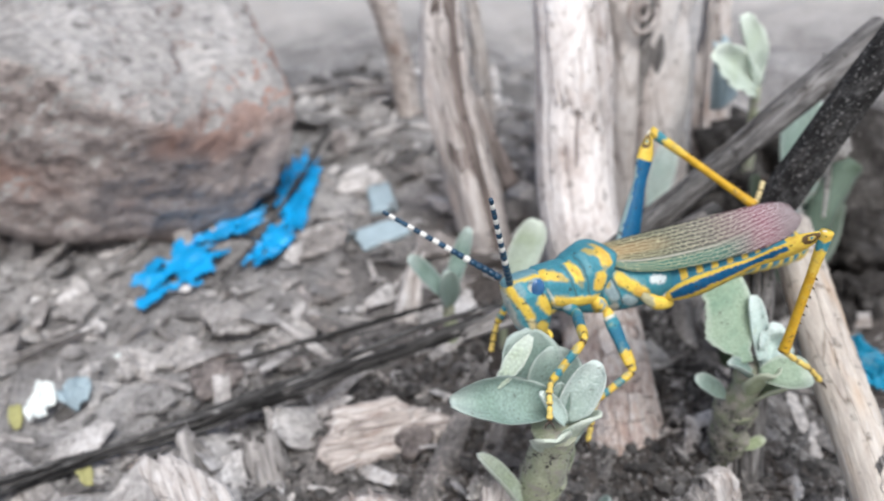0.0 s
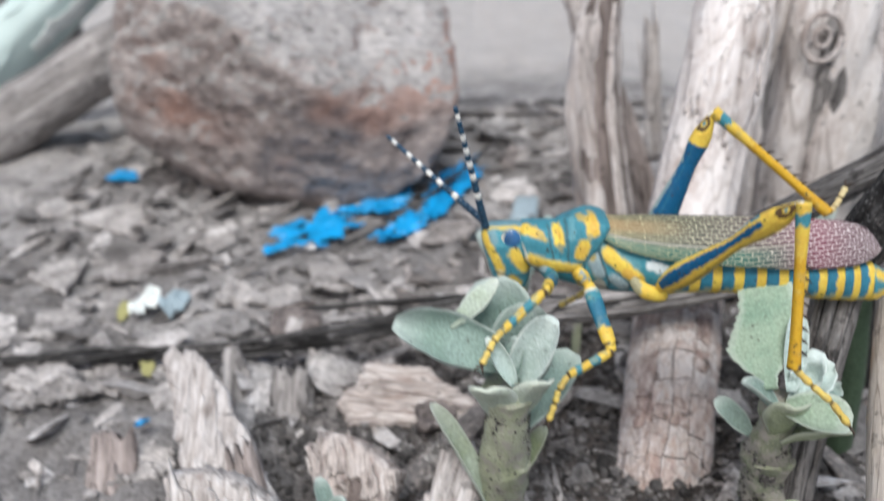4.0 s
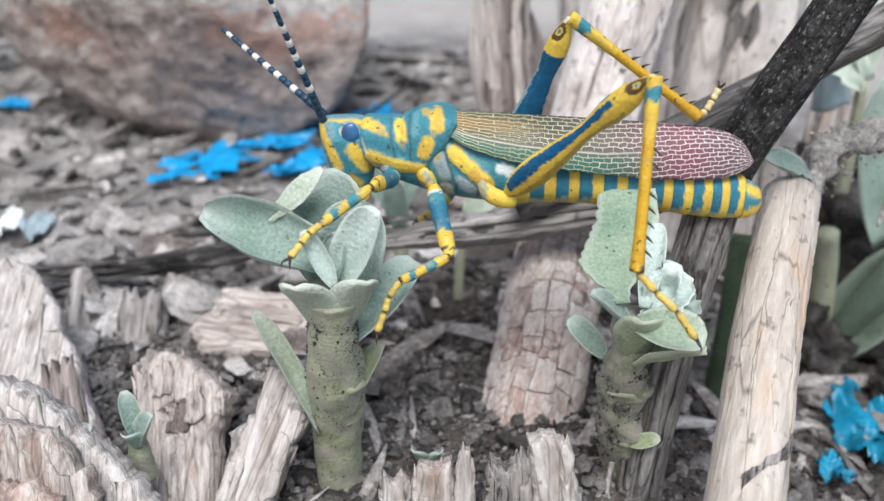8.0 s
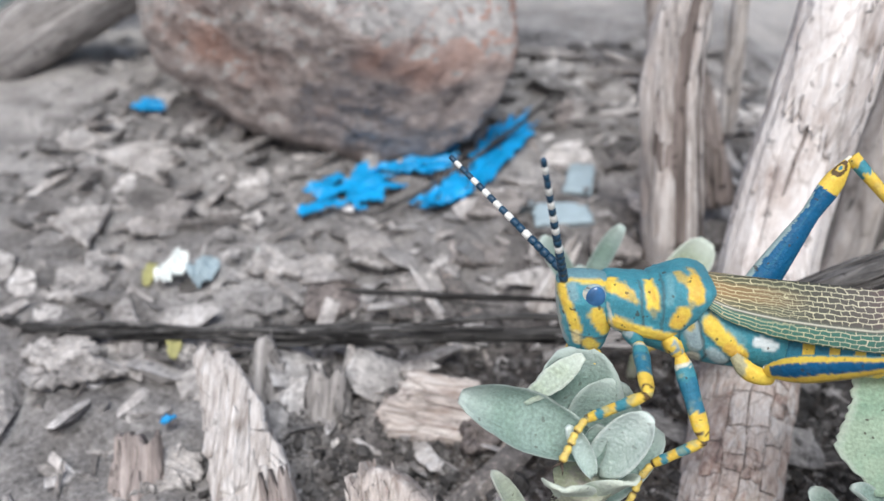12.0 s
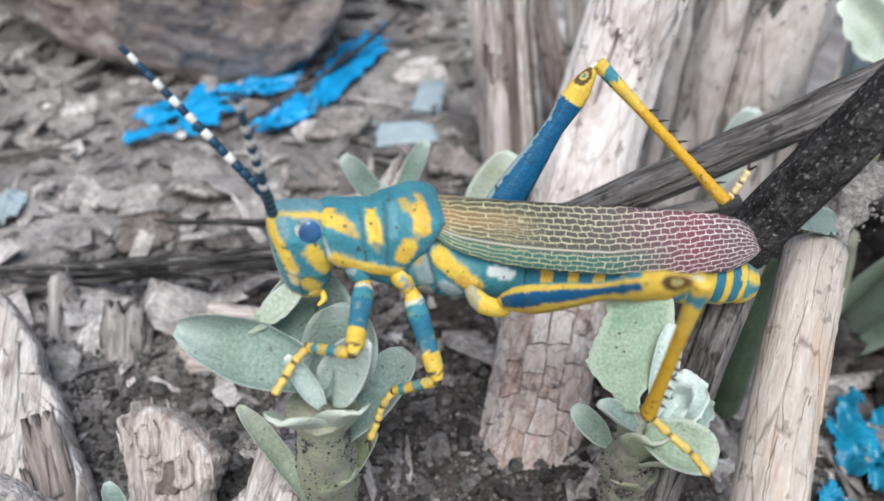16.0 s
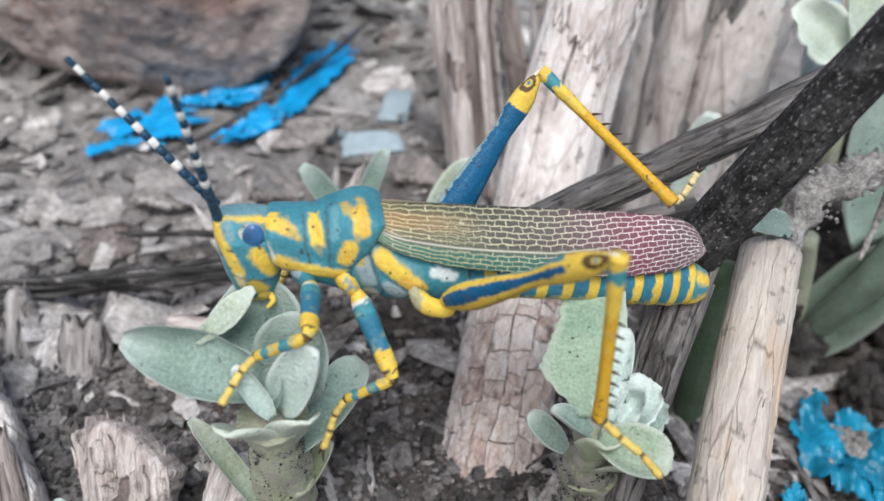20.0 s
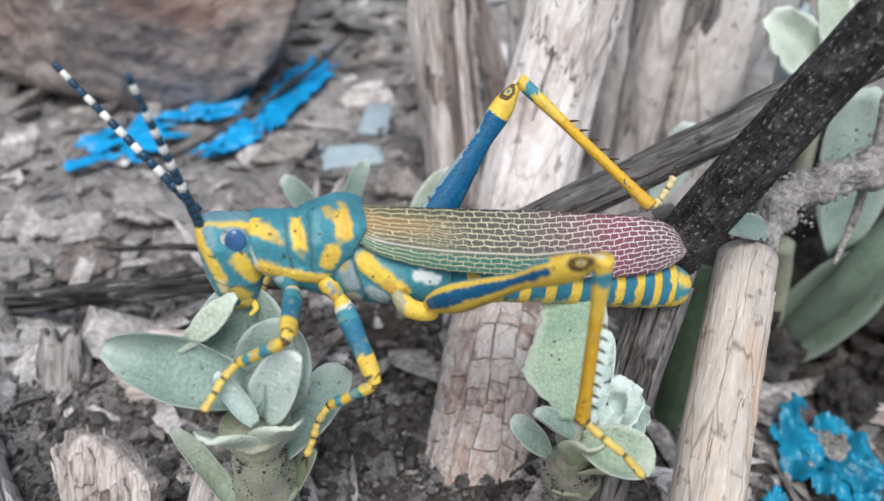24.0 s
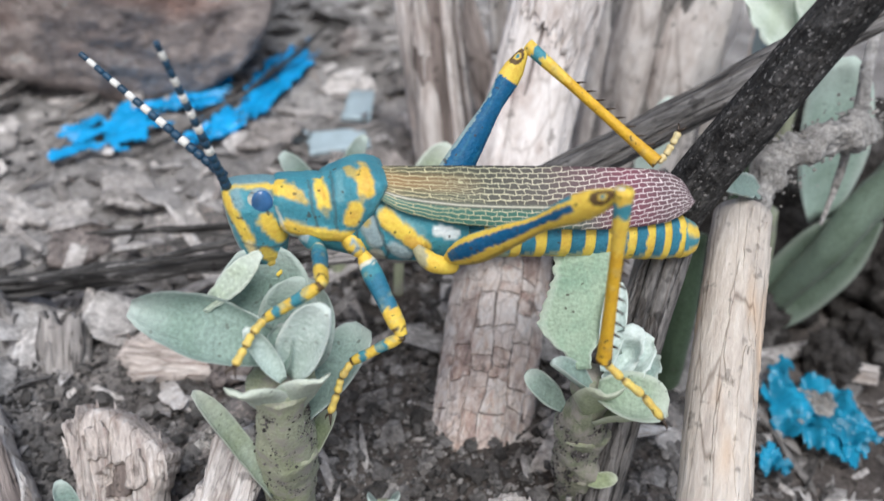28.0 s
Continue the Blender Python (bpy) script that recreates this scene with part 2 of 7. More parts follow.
def hairlines(m, scale, stretch, width, depth):
    """Fine dark drying cracks along the bounds of long cells."""
    nt = m.node_tree
    b = nt.nodes["Principled BSDF"]
    old = b.inputs["Base Color"].links[0].from_socket
    bend = node(nt, "ShaderNodeTexNoise", Scale=scale * 0.5, Detail=3.0)
    v = coords(nt, stretch)
    nt.links.new(v, bend.inputs["Vector"])
    add = nt.nodes.new("ShaderNodeVectorMath")
    add.operation = "MULTIPLY_ADD"
    add.inputs[1].default_value = (0.9 / scale,) * 3
    nt.links.new(bend.outputs["Color"], add.inputs[0])
    nt.links.new(v, add.inputs[2])
    cell = node(nt, "ShaderNodeTexVoronoi", Scale=scale)
    cell.feature = "DISTANCE_TO_EDGE"
    nt.links.new(add.outputs[0], cell.inputs["Vector"])
    mask = ramp(nt, cell.outputs["Distance"], [(0.0, (depth,) * 3), (width, (0, 0, 0))])
    nt.links.new(mix(nt, mask, old, mix(nt, 1.0, old, (0.3, 0.26, 0.23), "MULTIPLY")), b.inputs["Base Color"])


hairlines(WOOD_STICK, 330, (1, 1, 0.07), 0.022, 0.7)
hairlines(BARK_SMOOTH, 210, (1, 1, 0.2), 0.035, 0.4)
hairlines(WOOD_STUMP, 120, (1, 1, 0.12), 0.03, 0.55)
hairlines(WOOD_BLEACHED, 230, (1, 1, 0.07), 0.05, 0.6)
hairlines(WOOD_PALE, 380, (1, 1, 0.1), 0.05, 0.55)
hairlines(WOOD_PINK_PALE, 380, (1, 1, 0.14), 0.05, 0.55)
hairlines(BARK, 420, (1, 1, 0.5), 0.05, 0.4)
hairlines(CHAR, 420, (1, 1, 0.12), 0.05, 0.5)
hairlines(WOOD_DARK, 380, (1, 1, 0.06), 0.06, 0.7)
hairlines(ROCK, 55, (1, 1, 1.6), 0.03, 0.3)


def plain(name, colour, rough=0.5, vary=0.25, scale=200.0, relief=0.2, spec=0.4):
    m, nt, b = material(name)
    n = noise_tex(nt, coords(nt), scale, 5.0, 0.6)
    dark, light = tuple(c * (1 - vary) for c in colour), tuple(min(1, c * (1 + vary)) for c in colour)
    nt.links.new(ramp(nt, n, [(0.3, dark), (0.7, light)]), b.inputs["Base Color"])
    b.inputs["Roughness"].default_value, b.inputs["Specular IOR Level"].default_value = rough, spec
    bump(nt, b, noise_tex(nt, coords(nt), scale * 5, 3.0), relief, 0.0004)
    return m


BLUE_FILM = plain("bright_blue_plastic", (0.004, 0.32, 0.68), 0.4, 0.3, 120, 0.3)
TEAL_FILM = plain("teal_blue_plastic", (0.009, 0.21, 0.35), 0.35, 0.5, 160, 0.5)
PALE_BLUE = plain("pale_blue_chip", (0.36, 0.46, 0.51), 0.7, 0.2, 150)
WHITE_PAPER = plain("white_paper", (0.75, 0.8, 0.78), 0.6, 0.15, 200)
MINT = plain("pale_mint_painted_board", (0.55, 0.68, 0.66), 0.6, 0.15, 40)
YELLOW_BIT = plain("yellow_dry_leaf", (0.38, 0.37, 0.16), 0.7, 0.35, 200)


def leafy(name, colour, vein, speck=0.5, soiled=0.0):
    """Fleshy, felted leaf with mottling, a paler rim and grains of soil; soiled adds a crust."""
    m, nt, b = material(name)
    v = coords(nt)
    n, f = noise_tex(nt, v, 140, 5.0, 0.6), noise_tex(nt, v, 2600, 2.0, 0.5)
    c = ramp(nt, n, [(0.3, vein), (0.52, colour), (0.75, tuple(min(1, x * 1.2) for x in colour))])
    felt = ramp(nt, f, [(0.25, (0.38, 0.38, 0.38)), (0.75, (0.63, 0.63, 0.63))])
    c = mix(nt, 0.9, c, felt, "OVERLAY")
    rim = nt.nodes.new("ShaderNodeAttribute")
    rim.attribute_name = "rim"
    c = mix(nt, ramp(nt, rim.outputs["Fac"], [(0.72, (0, 0, 0)), (1.0, (0.6, 0.6, 0.6))]), c, tuple(min(1, 0.35 * min(1, colour[1] / 0.35) + x * 0.75) for x in colour))
    s = noise_tex(nt, v, 900, 2.0, 0.5)
    c = mix(nt, ramp(nt, s, [(0.68, (0, 0, 0)), (0.73, (speck, speck, speck))]), c, (0.06, 0.055, 0.045))
    if soiled:
        k = noise_tex(nt, v, 320, 6.0, 0.7)
        c = mix(nt, ramp(nt, k, [(0.5 - soiled * 0.2, (0, 0, 0)), (0.62 - soiled * 0.2, (0.9, 0.9, 0.9))]), c, (0.36, 0.34, 0.31))
    nt.links.new(c, b.inputs["Base Color"])
    b.inputs["Roughness"].default_value, b.inputs["Specular IOR Level"].default_value = 0.75, 0.25
    b.inputs["Sheen Weight"].default_value = 0.1
    bump(nt, b, f, 0.5, 0.0003)
    return m


LEAF = leafy("sage_green_leaf", (0.25, 0.345, 0.31), (0.19, 0.285, 0.235))
LEAF_SAGE = leafy("dull_sage_leaf", (0.29, 0.37, 0.28), (0.21, 0.31, 0.21), 0.8)
LEAF_LIP = leafy("pale_leaf_underside", (0.43, 0.51, 0.43), (0.33, 0.4, 0.27), 0.6)
LEAF_PALE = leafy("pale_mint_leaf", (0.47, 0.575, 0.54), (0.38, 0.49, 0.45), 0.4)
LEAF_OLIVE = leafy("olive_leaf_underside", (0.32, 0.38, 0.25), (0.22, 0.28, 0.13), 0.5)
LEAF_MINT = leafy("yellowish_mint_leaf", (0.52, 0.61, 0.53), (0.45, 0.54, 0.42), 0.2)
STEM = leafy("dusty_green_stem", (0.37, 0.405, 0.29), (0.26, 0.3, 0.17), 0.9, 0.05)
STEM_CRUSTED = leafy("soil_crusted_green_stem", (0.25, 0.285, 0.2), (0.16, 0.18, 0.11), 0.95, 0.25)
LEAF_TORN = leafy("torn_green_leaf", (0.3, 0.4, 0.3), (0.17, 0.29, 0.21), 0.9)
LEAF_FAR = leafy("grey_green_leaf", (0.34, 0.46, 0.4), (0.24, 0.35, 0.28))
# two dark greens, darkened further for the shade behind the stick
LEAF_SOILED_SHADED = leafy("soiled_shaded_sage_leaf", (0.11, 0.155, 0.12), (0.065, 0.095, 0.065), 0.6)
LEAF_DEEP_SHADED = leafy("deep_green_shaded_leaf", (0.06, 0.095, 0.055), (0.035, 0.06, 0.03))


# ---- shape helpers (lengths in millimetres) ----
def link(name, bm, mat, parent=None, label="", smooth=True):
    me = bpy.data.meshes.new(name)
    bmesh.ops.recalc_face_normals(bm, faces=bm.faces)
    for f in bm.faces:
        f.smooth = smooth
    bm.to_mesh(me)
    bm.free()
    for m in mat if isinstance(mat, (list, tuple)) else [mat]:
        me.materials.append(m)
    ob = new(name, me)
    if parent:
        ob.parent = parent
    if label:
        ob["label"] = label
    return ob


def part(name, bm, mat, parent, label="", smooth=True):
    return link(name, bm, mat, parent, label, smooth)


def thing(name, label, category, place=(0, 0, 0), group="", kind=""):
    ob = new(name)
    ob.empty_display_size = 0.004
    ob.location = Vector(place) * MM
    return tagged(ob, label, category, group, kind)


def lay(ob, origin=(0, 0, 0), up=(0, 0, 1), face=(0, -1, 0)):
    """Stands ob at origin with its z axis along up and its -y side turned towards face."""
    z = Vector(up).normalized()
    y = -(Vector(face) - z * Vector(face).dot(z)).normalized()
    x = y.cross(z)
    m = Matrix((x, y, z)).transposed().to_4x4()
    m.translation = Vector(origin) * MM
    ob.matrix_basis = m
    return ob


def tube(bm, points, radii, sides=12, flat=1.0, rough=0.0, ridges=0, seed=0.0, caps=True, facing=(0, -1, 0)):
    """A swept, tapered tube; rough adds lumps, ridges adds lengthwise furrows. Sizes in millimetres."""
    pts = [Vector(p) for p in points]
    rings = []
    for i, (p, r) in enumerate(zip(pts, radii)):
        d = (pts[min(i + 1, len(pts) - 1)] - pts[max(i - 1, 0)]).normalized()
        side = d.cross(Vector(facing))
        if side.length < 1e-3:
            side = d.cross(Vector((1, 0, 0.3)))
        side.normalize()
        other = d.cross(side)
        ring = []
        for k in range(sides):
            a = 2 * math.pi * k / sides
            way = side * math.cos(a) + other * math.sin(a) * flat
            q = 1.0
            if rough:
                q += rough * noise.fractal((p + way * r) / (max(radii) * 1.1) + Vector((seed, seed * 0.7, 3.1)), 1.0, 2.0, 4)
            if ridges:
                q += 0.05 * noise.noise(Vector((k * ridges / sides * 3.0, seed, p.length * 0.02))) * 2
            ring.append(bm.verts.new((p + way * r * q) * MM))
        rings.append(ring)
    for a, b in zip(rings, rings[1:]):
        for k in range(sides):
            bm.faces.new((a[k], a[(k + 1) % sides], b[(k + 1) % sides], b[k]))
    if caps:
        bm.faces.new(rings[0][::-1])
        bm.faces.new(rings[-1])
    return rings


def spline(points, steps):
    """Catmull-Rom points through the given ones."""
    p = [Vector(q) for q in points]
    p = [p[0] * 2 - p[1]] + p + [p[-1] * 2 - p[-2]]
    out = []
    for i in range(1, len(p) - 2):
        for s in range(steps):
            t = s / steps
            a, b, c, d = p[i - 1], p[i], p[i + 1], p[i + 2]
            out.append(0.5 * (2 * b + (c - a) * t + (2 * a - 5 * b + 4 * c - d) * t * t + (3 * b - a - 3 * c + d) * t ** 3))
    return out + [p[-2]]


def lerp_list(values, count):
    return [float(v) for v in np.interp(np.linspace(0, 1, count), np.linspace(0, 1, len(values)), values)]


def slab(bm, length, width, thick, seed=0, jag=0.25, taper=0.7, nu=16, nv=24, warp=0.06, slope=0.0):
    """A split piece of wood standing along z from the origin: jagged ends, uneven faces, its broad side along x."""
    rnd = random.Random(seed)
    tops = [1 - jag * abs(noise.noise(Vector((u * 3.4 / nu, seed * 3.7, 0.5)))) * 1.3 - jag * 0.12 * rnd.random() - slope * u / nu for u in range(nu + 1)]
    front, back = [], []
    for j in range(nv + 1):
        v = j / nv
        for sheet, sign in ((front, -1), (back, 1)):
            for i in range(nu + 1):
                u = i / nu * 2 - 1
                w = width * 0.5 * (1 + (taper - 1) * v) * (1 + 0.12 * noise.noise(Vector((sign * 0.2 + (5 if u > 0 else 9), v * 4, seed))))
                z = length * v * (tops[i] if v > 0.5 else 1 - (1 - tops[i]) * v * 2)
                edge = max(0.0, 1 - abs(u) ** 4) ** 0.5
                n = noise.fractal(Vector((u * 2.5, v * 1.2, seed * 1.9 + sign)), 1.0, 2.0, 5)
                groove = noise.noise(Vector((u * 7, v * 0.8, seed + 11 + sign)))
                y = sign * thick * 0.5 * (edge * 0.85 + 0.15) * (1 - 0.35 * v) + thick * (0.2 * n + 0.1 * groove) + warp * length * math.sin(v * 2.2 + seed) * 0.4
                sheet.append(bm.verts.new(Vector((u * w, y, z)) * MM))
    row = nu + 1
    for sheet in (front, back):
        for j in range(nv):
            for i in range(nu):
                k = j * row + i
                bm.faces.new((sheet[k], sheet[k + 1], sheet[k + row + 1], sheet[k + row]))
    rim = [i for i in range(row)] + [j * row + nu for j in range(1, nv + 1)] + [nv * row + i for i in range(nu - 1, -1, -1)] + [j * row for j in range(nv - 1, 0, -1)]
    for a, b in zip(rim, rim[1:] + rim[:1]):
        bm.faces.new((front[a], front[b], back[b], back[a]))


def chip(bm, outline, thick, seed=0, ring=72, rings=16, ragged=0.25, relief=0.5, hollow=None):
    """A broken plate of wood in the x-z plane (its face towards -y): a rounded outline of corners, ragged rim, grooved face; hollow is (x, z, radius, depth)."""
    n = len(outline)
    pts = [Vector(q) for q in outline]
    total = [0.0]
    for a, b in zip(pts, pts[1:] + pts[:1]):
        total.append(total[-1] + (b - a).length)
    mid = sum(pts, Vector((0, 0))) / n
    rim = []
    for k in range(ring):
        d = total[-1] * k / ring
        i = max(j for j in range(n) if total[j] <= d + 1e-9)
        q = pts[i].lerp(pts[(i + 1) % n], (d - total[i]) / max(total[i + 1] - total[i], 1e-6))
        out = (q - mid).normalized()
        q = q + Vector((0, ragged * 1.8 * noise.noise(Vector((q.x * 2.6, seed, 8.8))) + ragged * 1.0 * noise.noise(Vector((q.x * 6.0, seed, 1.8)))))
        rim.append(q + out * ragged * (1.7 * noise.fractal(Vector((d * 0.55, seed, 0.7)), 0.7, 2.2, 4) + 0.6 * noise.noise(Vector((d * 2.3, seed, 4.2)))))

    def face(q, f, sign):
        grain = noise.fractal(Vector((q.x * 0.5, q.y * 0.09, seed + sign * 3)), 0.9, 2.1, 5) + 0.55 * noise.noise(Vector((q.x * 1.7, q.y * 0.14, seed + 9))) + 0.35 * noise.fractal(Vector((q.x * 0.7, q.y * 0.7, seed + 5)), 0.9, 2.0, 4) + 0.3 * noise.noise(Vector((q.x * 4.5, q.y * 0.25, seed + 2))) - 0.9 * max(0.0, 1 - 9 * abs(noise.noise(Vector((q.x * 0.8, q.y * 0.07, seed + 6)))))
        y = sign * thick * 0.5 * (1 - f ** 14 * 0.35) + relief * grain * (1.0 if sign < 0 else 0.5)
        if hollow and sign < 0:
            w = (q - Vector(hollow[:2])).length / hollow[2] + 0.45 * noise.fractal(Vector((q.x * 0.6, q.y * 0.6, seed)), 0.9, 2.0, 3)
            y += hollow[3] * max(0.0, min(1.0, (1.0 - w) * 4))
        return Vector((q.x, y, q.y)) * MM
    sheets = []
    for sign in (-1, 1):
        sheet = [bm.verts.new(face(mid, 0.0, sign))]
        for j in range(1, rings + 1):
            f = (j / rings) ** 0.85
            sheet += [bm.verts.new(face(mid.lerp(q, f), f, sign)) for q in rim]
        for k in range(ring):
            bm.faces.new((sheet[0], sheet[1 + k], sheet[1 + (k + 1) % ring]))
        for j in range(rings - 1):
            for k in range(ring):
                a, b = 1 + j * ring + k, 1 + j * ring + (k + 1) % ring
                bm.faces.new((sheet[a], sheet[b], sheet[b + ring], sheet[a + ring]))
        sheets.append(sheet)
    base = 1 + (rings - 1) * ring
    for k in range(ring):
        a, b = base + k, base + (k + 1) % ring
        bm.faces.new((sheets[0][a], sheets[0][b], sheets[1][b], sheets[1][a]))


def stand_along(base, points):
    """Turns a thing so that its z axis runs from the first to the last point; gives the points in its space."""
    first = Vector(points[0])
    lay(base, first, Vector(points[-1]) - first, (0, -1, 0))
    m = base.matrix_basis.to_3x3().transposed()
    return [m @ (Vector(p) - first) for p in points]


def cover(bm, pts, rad, span, turn, lift, thick, seed=0, nu=14, nv=40, ragged=0.12, slant=0.0):
    """A thin ragged plate that follows a round trunk: span is its share of the length, turn its angles in degrees."""
    top, low = [], []
    for j in range(nv + 1):
        v = j / nv
        for i in range(nu + 1):
            u = i / nu
            wide = math.sin(math.pi * min(1.0, max(0.0, v * 0.94 + 0.03))) ** 0.35
            wob = ragged * noise.fractal(Vector((v * 5, seed, 0.0 if u < 0.5 else 7.0)), 0.8, 2.1, 4)
            a = radians(turn[0] + (turn[1] - turn[0]) * (0.5 + (u - 0.5) * wide * (1 + wob * 2)) + slant * (v - 0.5))
            s = (span[0] + (span[1] - span[0]) * (v + 0.5 * ragged * (noise.noise(Vector((u * 4, seed, 3.3)))) * (2 * v - 1))) * (len(pts) - 1)
            k = max(0, min(len(pts) - 2, int(s)))
            p, d = pts[k].lerp(pts[k + 1], s - k), (pts[k + 1] - pts[k]).normalized()
            r = rad[k] + (rad[k + 1] - rad[k]) * (s - k)
            side = d.cross(Vector((0, -1, 0))).normalized()
            out = side * math.cos(a) + d.cross(side) * math.sin(a)
            h = r * lift + 0.12 * noise.fractal(Vector((u * 3, v * 9, seed)), 0.9, 2.0, 4)
            top.append(bm.verts.new((p + out * h) * MM))
            low.append(bm.verts.new((p + out * (h - thick)) * MM))
    row = nu + 1
    for sheet in (top, low):
        for j in range(nv):
            for i in range(nu):
                k = j * row + i
                bm.faces.new((sheet[k], sheet[k + 1], sheet[k + row + 1], sheet[k + row]))
    rim = list(range(row)) + [j * row + nu for j in range(1, nv + 1)] + [nv * row + i for i in range(nu - 1, -1, -1)] + [j * row for j in range(nv - 1, 0, -1)]
    for a, b in zip(rim, rim[1:] + rim[:1]):
        bm.faces.new((top[a], top[b], low[b], low[a]))


def blade(bm, length, width, thick=0.5, cup=0.25, bend=0.3, wave=0.05, tip=0.5, seed=0, nu=10, nv=14, nick=0.0, sharp=0.0):
    """A fleshy leaf along z from the origin, its upper face towards -y; cup rolls the sides up, bend curls it outwards to +y."""
    top, under = [], []
    for j in range(nv + 1):
        v = j / nv
        peak = 0.62 - 0.2 * tip
        w = width * 0.5 * (max(0.0, 1 - abs((v - peak) / (1.02 - peak)) ** 2.8) ** 0.42 if v > peak else 0.38 + 0.62 * math.sin(v / peak * math.pi / 2))
        w *= 1 - sharp * max(0.0, (v - 0.5) / 0.5) ** 1.3
        for i in range(nu + 1):
            u = i / nu * 2 - 1
            torn = 1 - nick * max(0, noise.noise(Vector((v * 9, seed, u)))) * abs(u) ** 3
            x = u * w * torn * math.cos(abs(u) * cup)
            y = bend * length * v * v - abs(u) ** 2 * w * math.sin(cup) + wave * width * noise.noise(Vector((u * 1.5, v * 3, seed)))
            z = length * v * (1 - 0.12 * bend * v)
            at = Vector((x, y, z))
            t = thick * (1 - 0.75 * abs(u) ** 6) * (1 - 0.4 * v)
            top.append(bm.verts.new((at - Vector((0, t / 2, 0))) * MM))
            under.append(bm.verts.new((at + Vector((0, t / 2, 0))) * MM))
    row = nu + 1
    for sheet in (top, under):
        for j in range(nv):
            for i in range(nu):
                k = j * row + i
                bm.faces.new((sheet[k], sheet[k + 1], sheet[k + row + 1], sheet[k + row]))
    rim = [i for i in range(row)] + [j * row + nu for j in range(1, nv + 1)] + [nv * row + i for i in range(nu - 1, -1, -1)] + [j * row for j in range(nv - 1, 0, -1)]
    for a, b in zip(rim, rim[1:] + rim[:1]):
        bm.faces.new((top[a], top[b], under[b], under[a]))


def ball(bm, centre, radii, u=16, v=10, rough=0.0, seed=0.0):
    made = bmesh.ops.create_uvsphere(bm, u_segments=u, v_segments=v, radius=1.0)["verts"]
    for q in made:
        p = q.co.copy()
        k = 1 + rough * noise.fractal(p * 1.6 + Vector((seed, 2.3, seed * 0.3)), 1.0, 2.0, 4)
        q.co = (Vector(centre) + Vector((p.x * radii[0], p.y * radii[1], p.z * radii[2])) * k) * MM
    return made


# ---- the ground: one sheet with hollows and crumbs ----
def height(x, y):
    """Ground height in millimetres at a place in millimetres."""
    dip = 0.5 + 0.5 * math.tanh((x - 38 - 0.12 * y) / 18)
    z = 4.5 - 17 * dip
    z += 8 * math.exp(-((y - 190) / 70) ** 2) * (1 - dip)
    z -= 1.5 * math.exp(-(((x - 2) / 26) ** 2 + ((y - 12) / 16) ** 2))
    z -= 7 * math.exp(-(((x + 44) / 17) ** 2 + ((y + 6) / 20) ** 2))
    z -= 10 * math.exp(-(((x - -5.7) / 5) ** 2 + ((y - 37.6) / 5.5) ** 2))
    far = math.hypot(x, y - 40)
    amp = 1 + min(far / 300, 6)
    z += 2.2 * amp * noise.fractal(Vector((x, y, 0)) / 26, 1.0, 2.0, 3)
    z += 0.9 * noise.fractal(Vector((x, y, 40)) / 5.0, 0.9, 2.1, 4) if far < 400 else 0
    return z


def build_ground():
    def axis(lo, hi, centre):
        near = list(np.arange(lo, hi + 0.1, 1.7))
        step, out_lo, out_hi = 2.2, [], []
        a, b = lo, hi
        while abs(a - centre) < 60000:
            a, b, step = a - step, b + step, step * 1.23
            out_lo.append(a), out_hi.append(b)
        return out_lo[::-1] + near + out_hi
    xs, ys = axis(-170, 130, 0), axis(-45, 230, 60)
    verts = [(x * MM, y * MM, height(x, y) * MM) for y in ys for x in xs]
    n = len(xs)
    faces = [(j * n + i, j * n + i + 1, (j + 1) * n + i + 1, (j + 1) * n + i) for j in range(len(ys) - 1) for i in range(n - 1)]
    me = bpy.data.meshes.new("ground")
    me.from_pydata(verts, [], faces)
    for f in me.polygons:
        f.use_smooth = True
    me.materials.append(SOIL)
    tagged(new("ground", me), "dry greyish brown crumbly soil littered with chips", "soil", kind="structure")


build_ground()

# ---- logs, branches, stone ----
def log(name, label, points, radii, mat, sides=40, rough=0.12, ridges=14, seed=1.0, flat=1.0, category="log", steps=10, piece="wood"):
    base = thing(name, label, category, points[0])
    pts = spline(stand_along(base, points), steps)
    rad = lerp_list(radii, len(pts))
    bm = bmesh.new()
    tube(bm, pts, rad, sides, flat, rough, ridges, seed)
    part(piece, bm, mat, base)
    return base, pts, rad


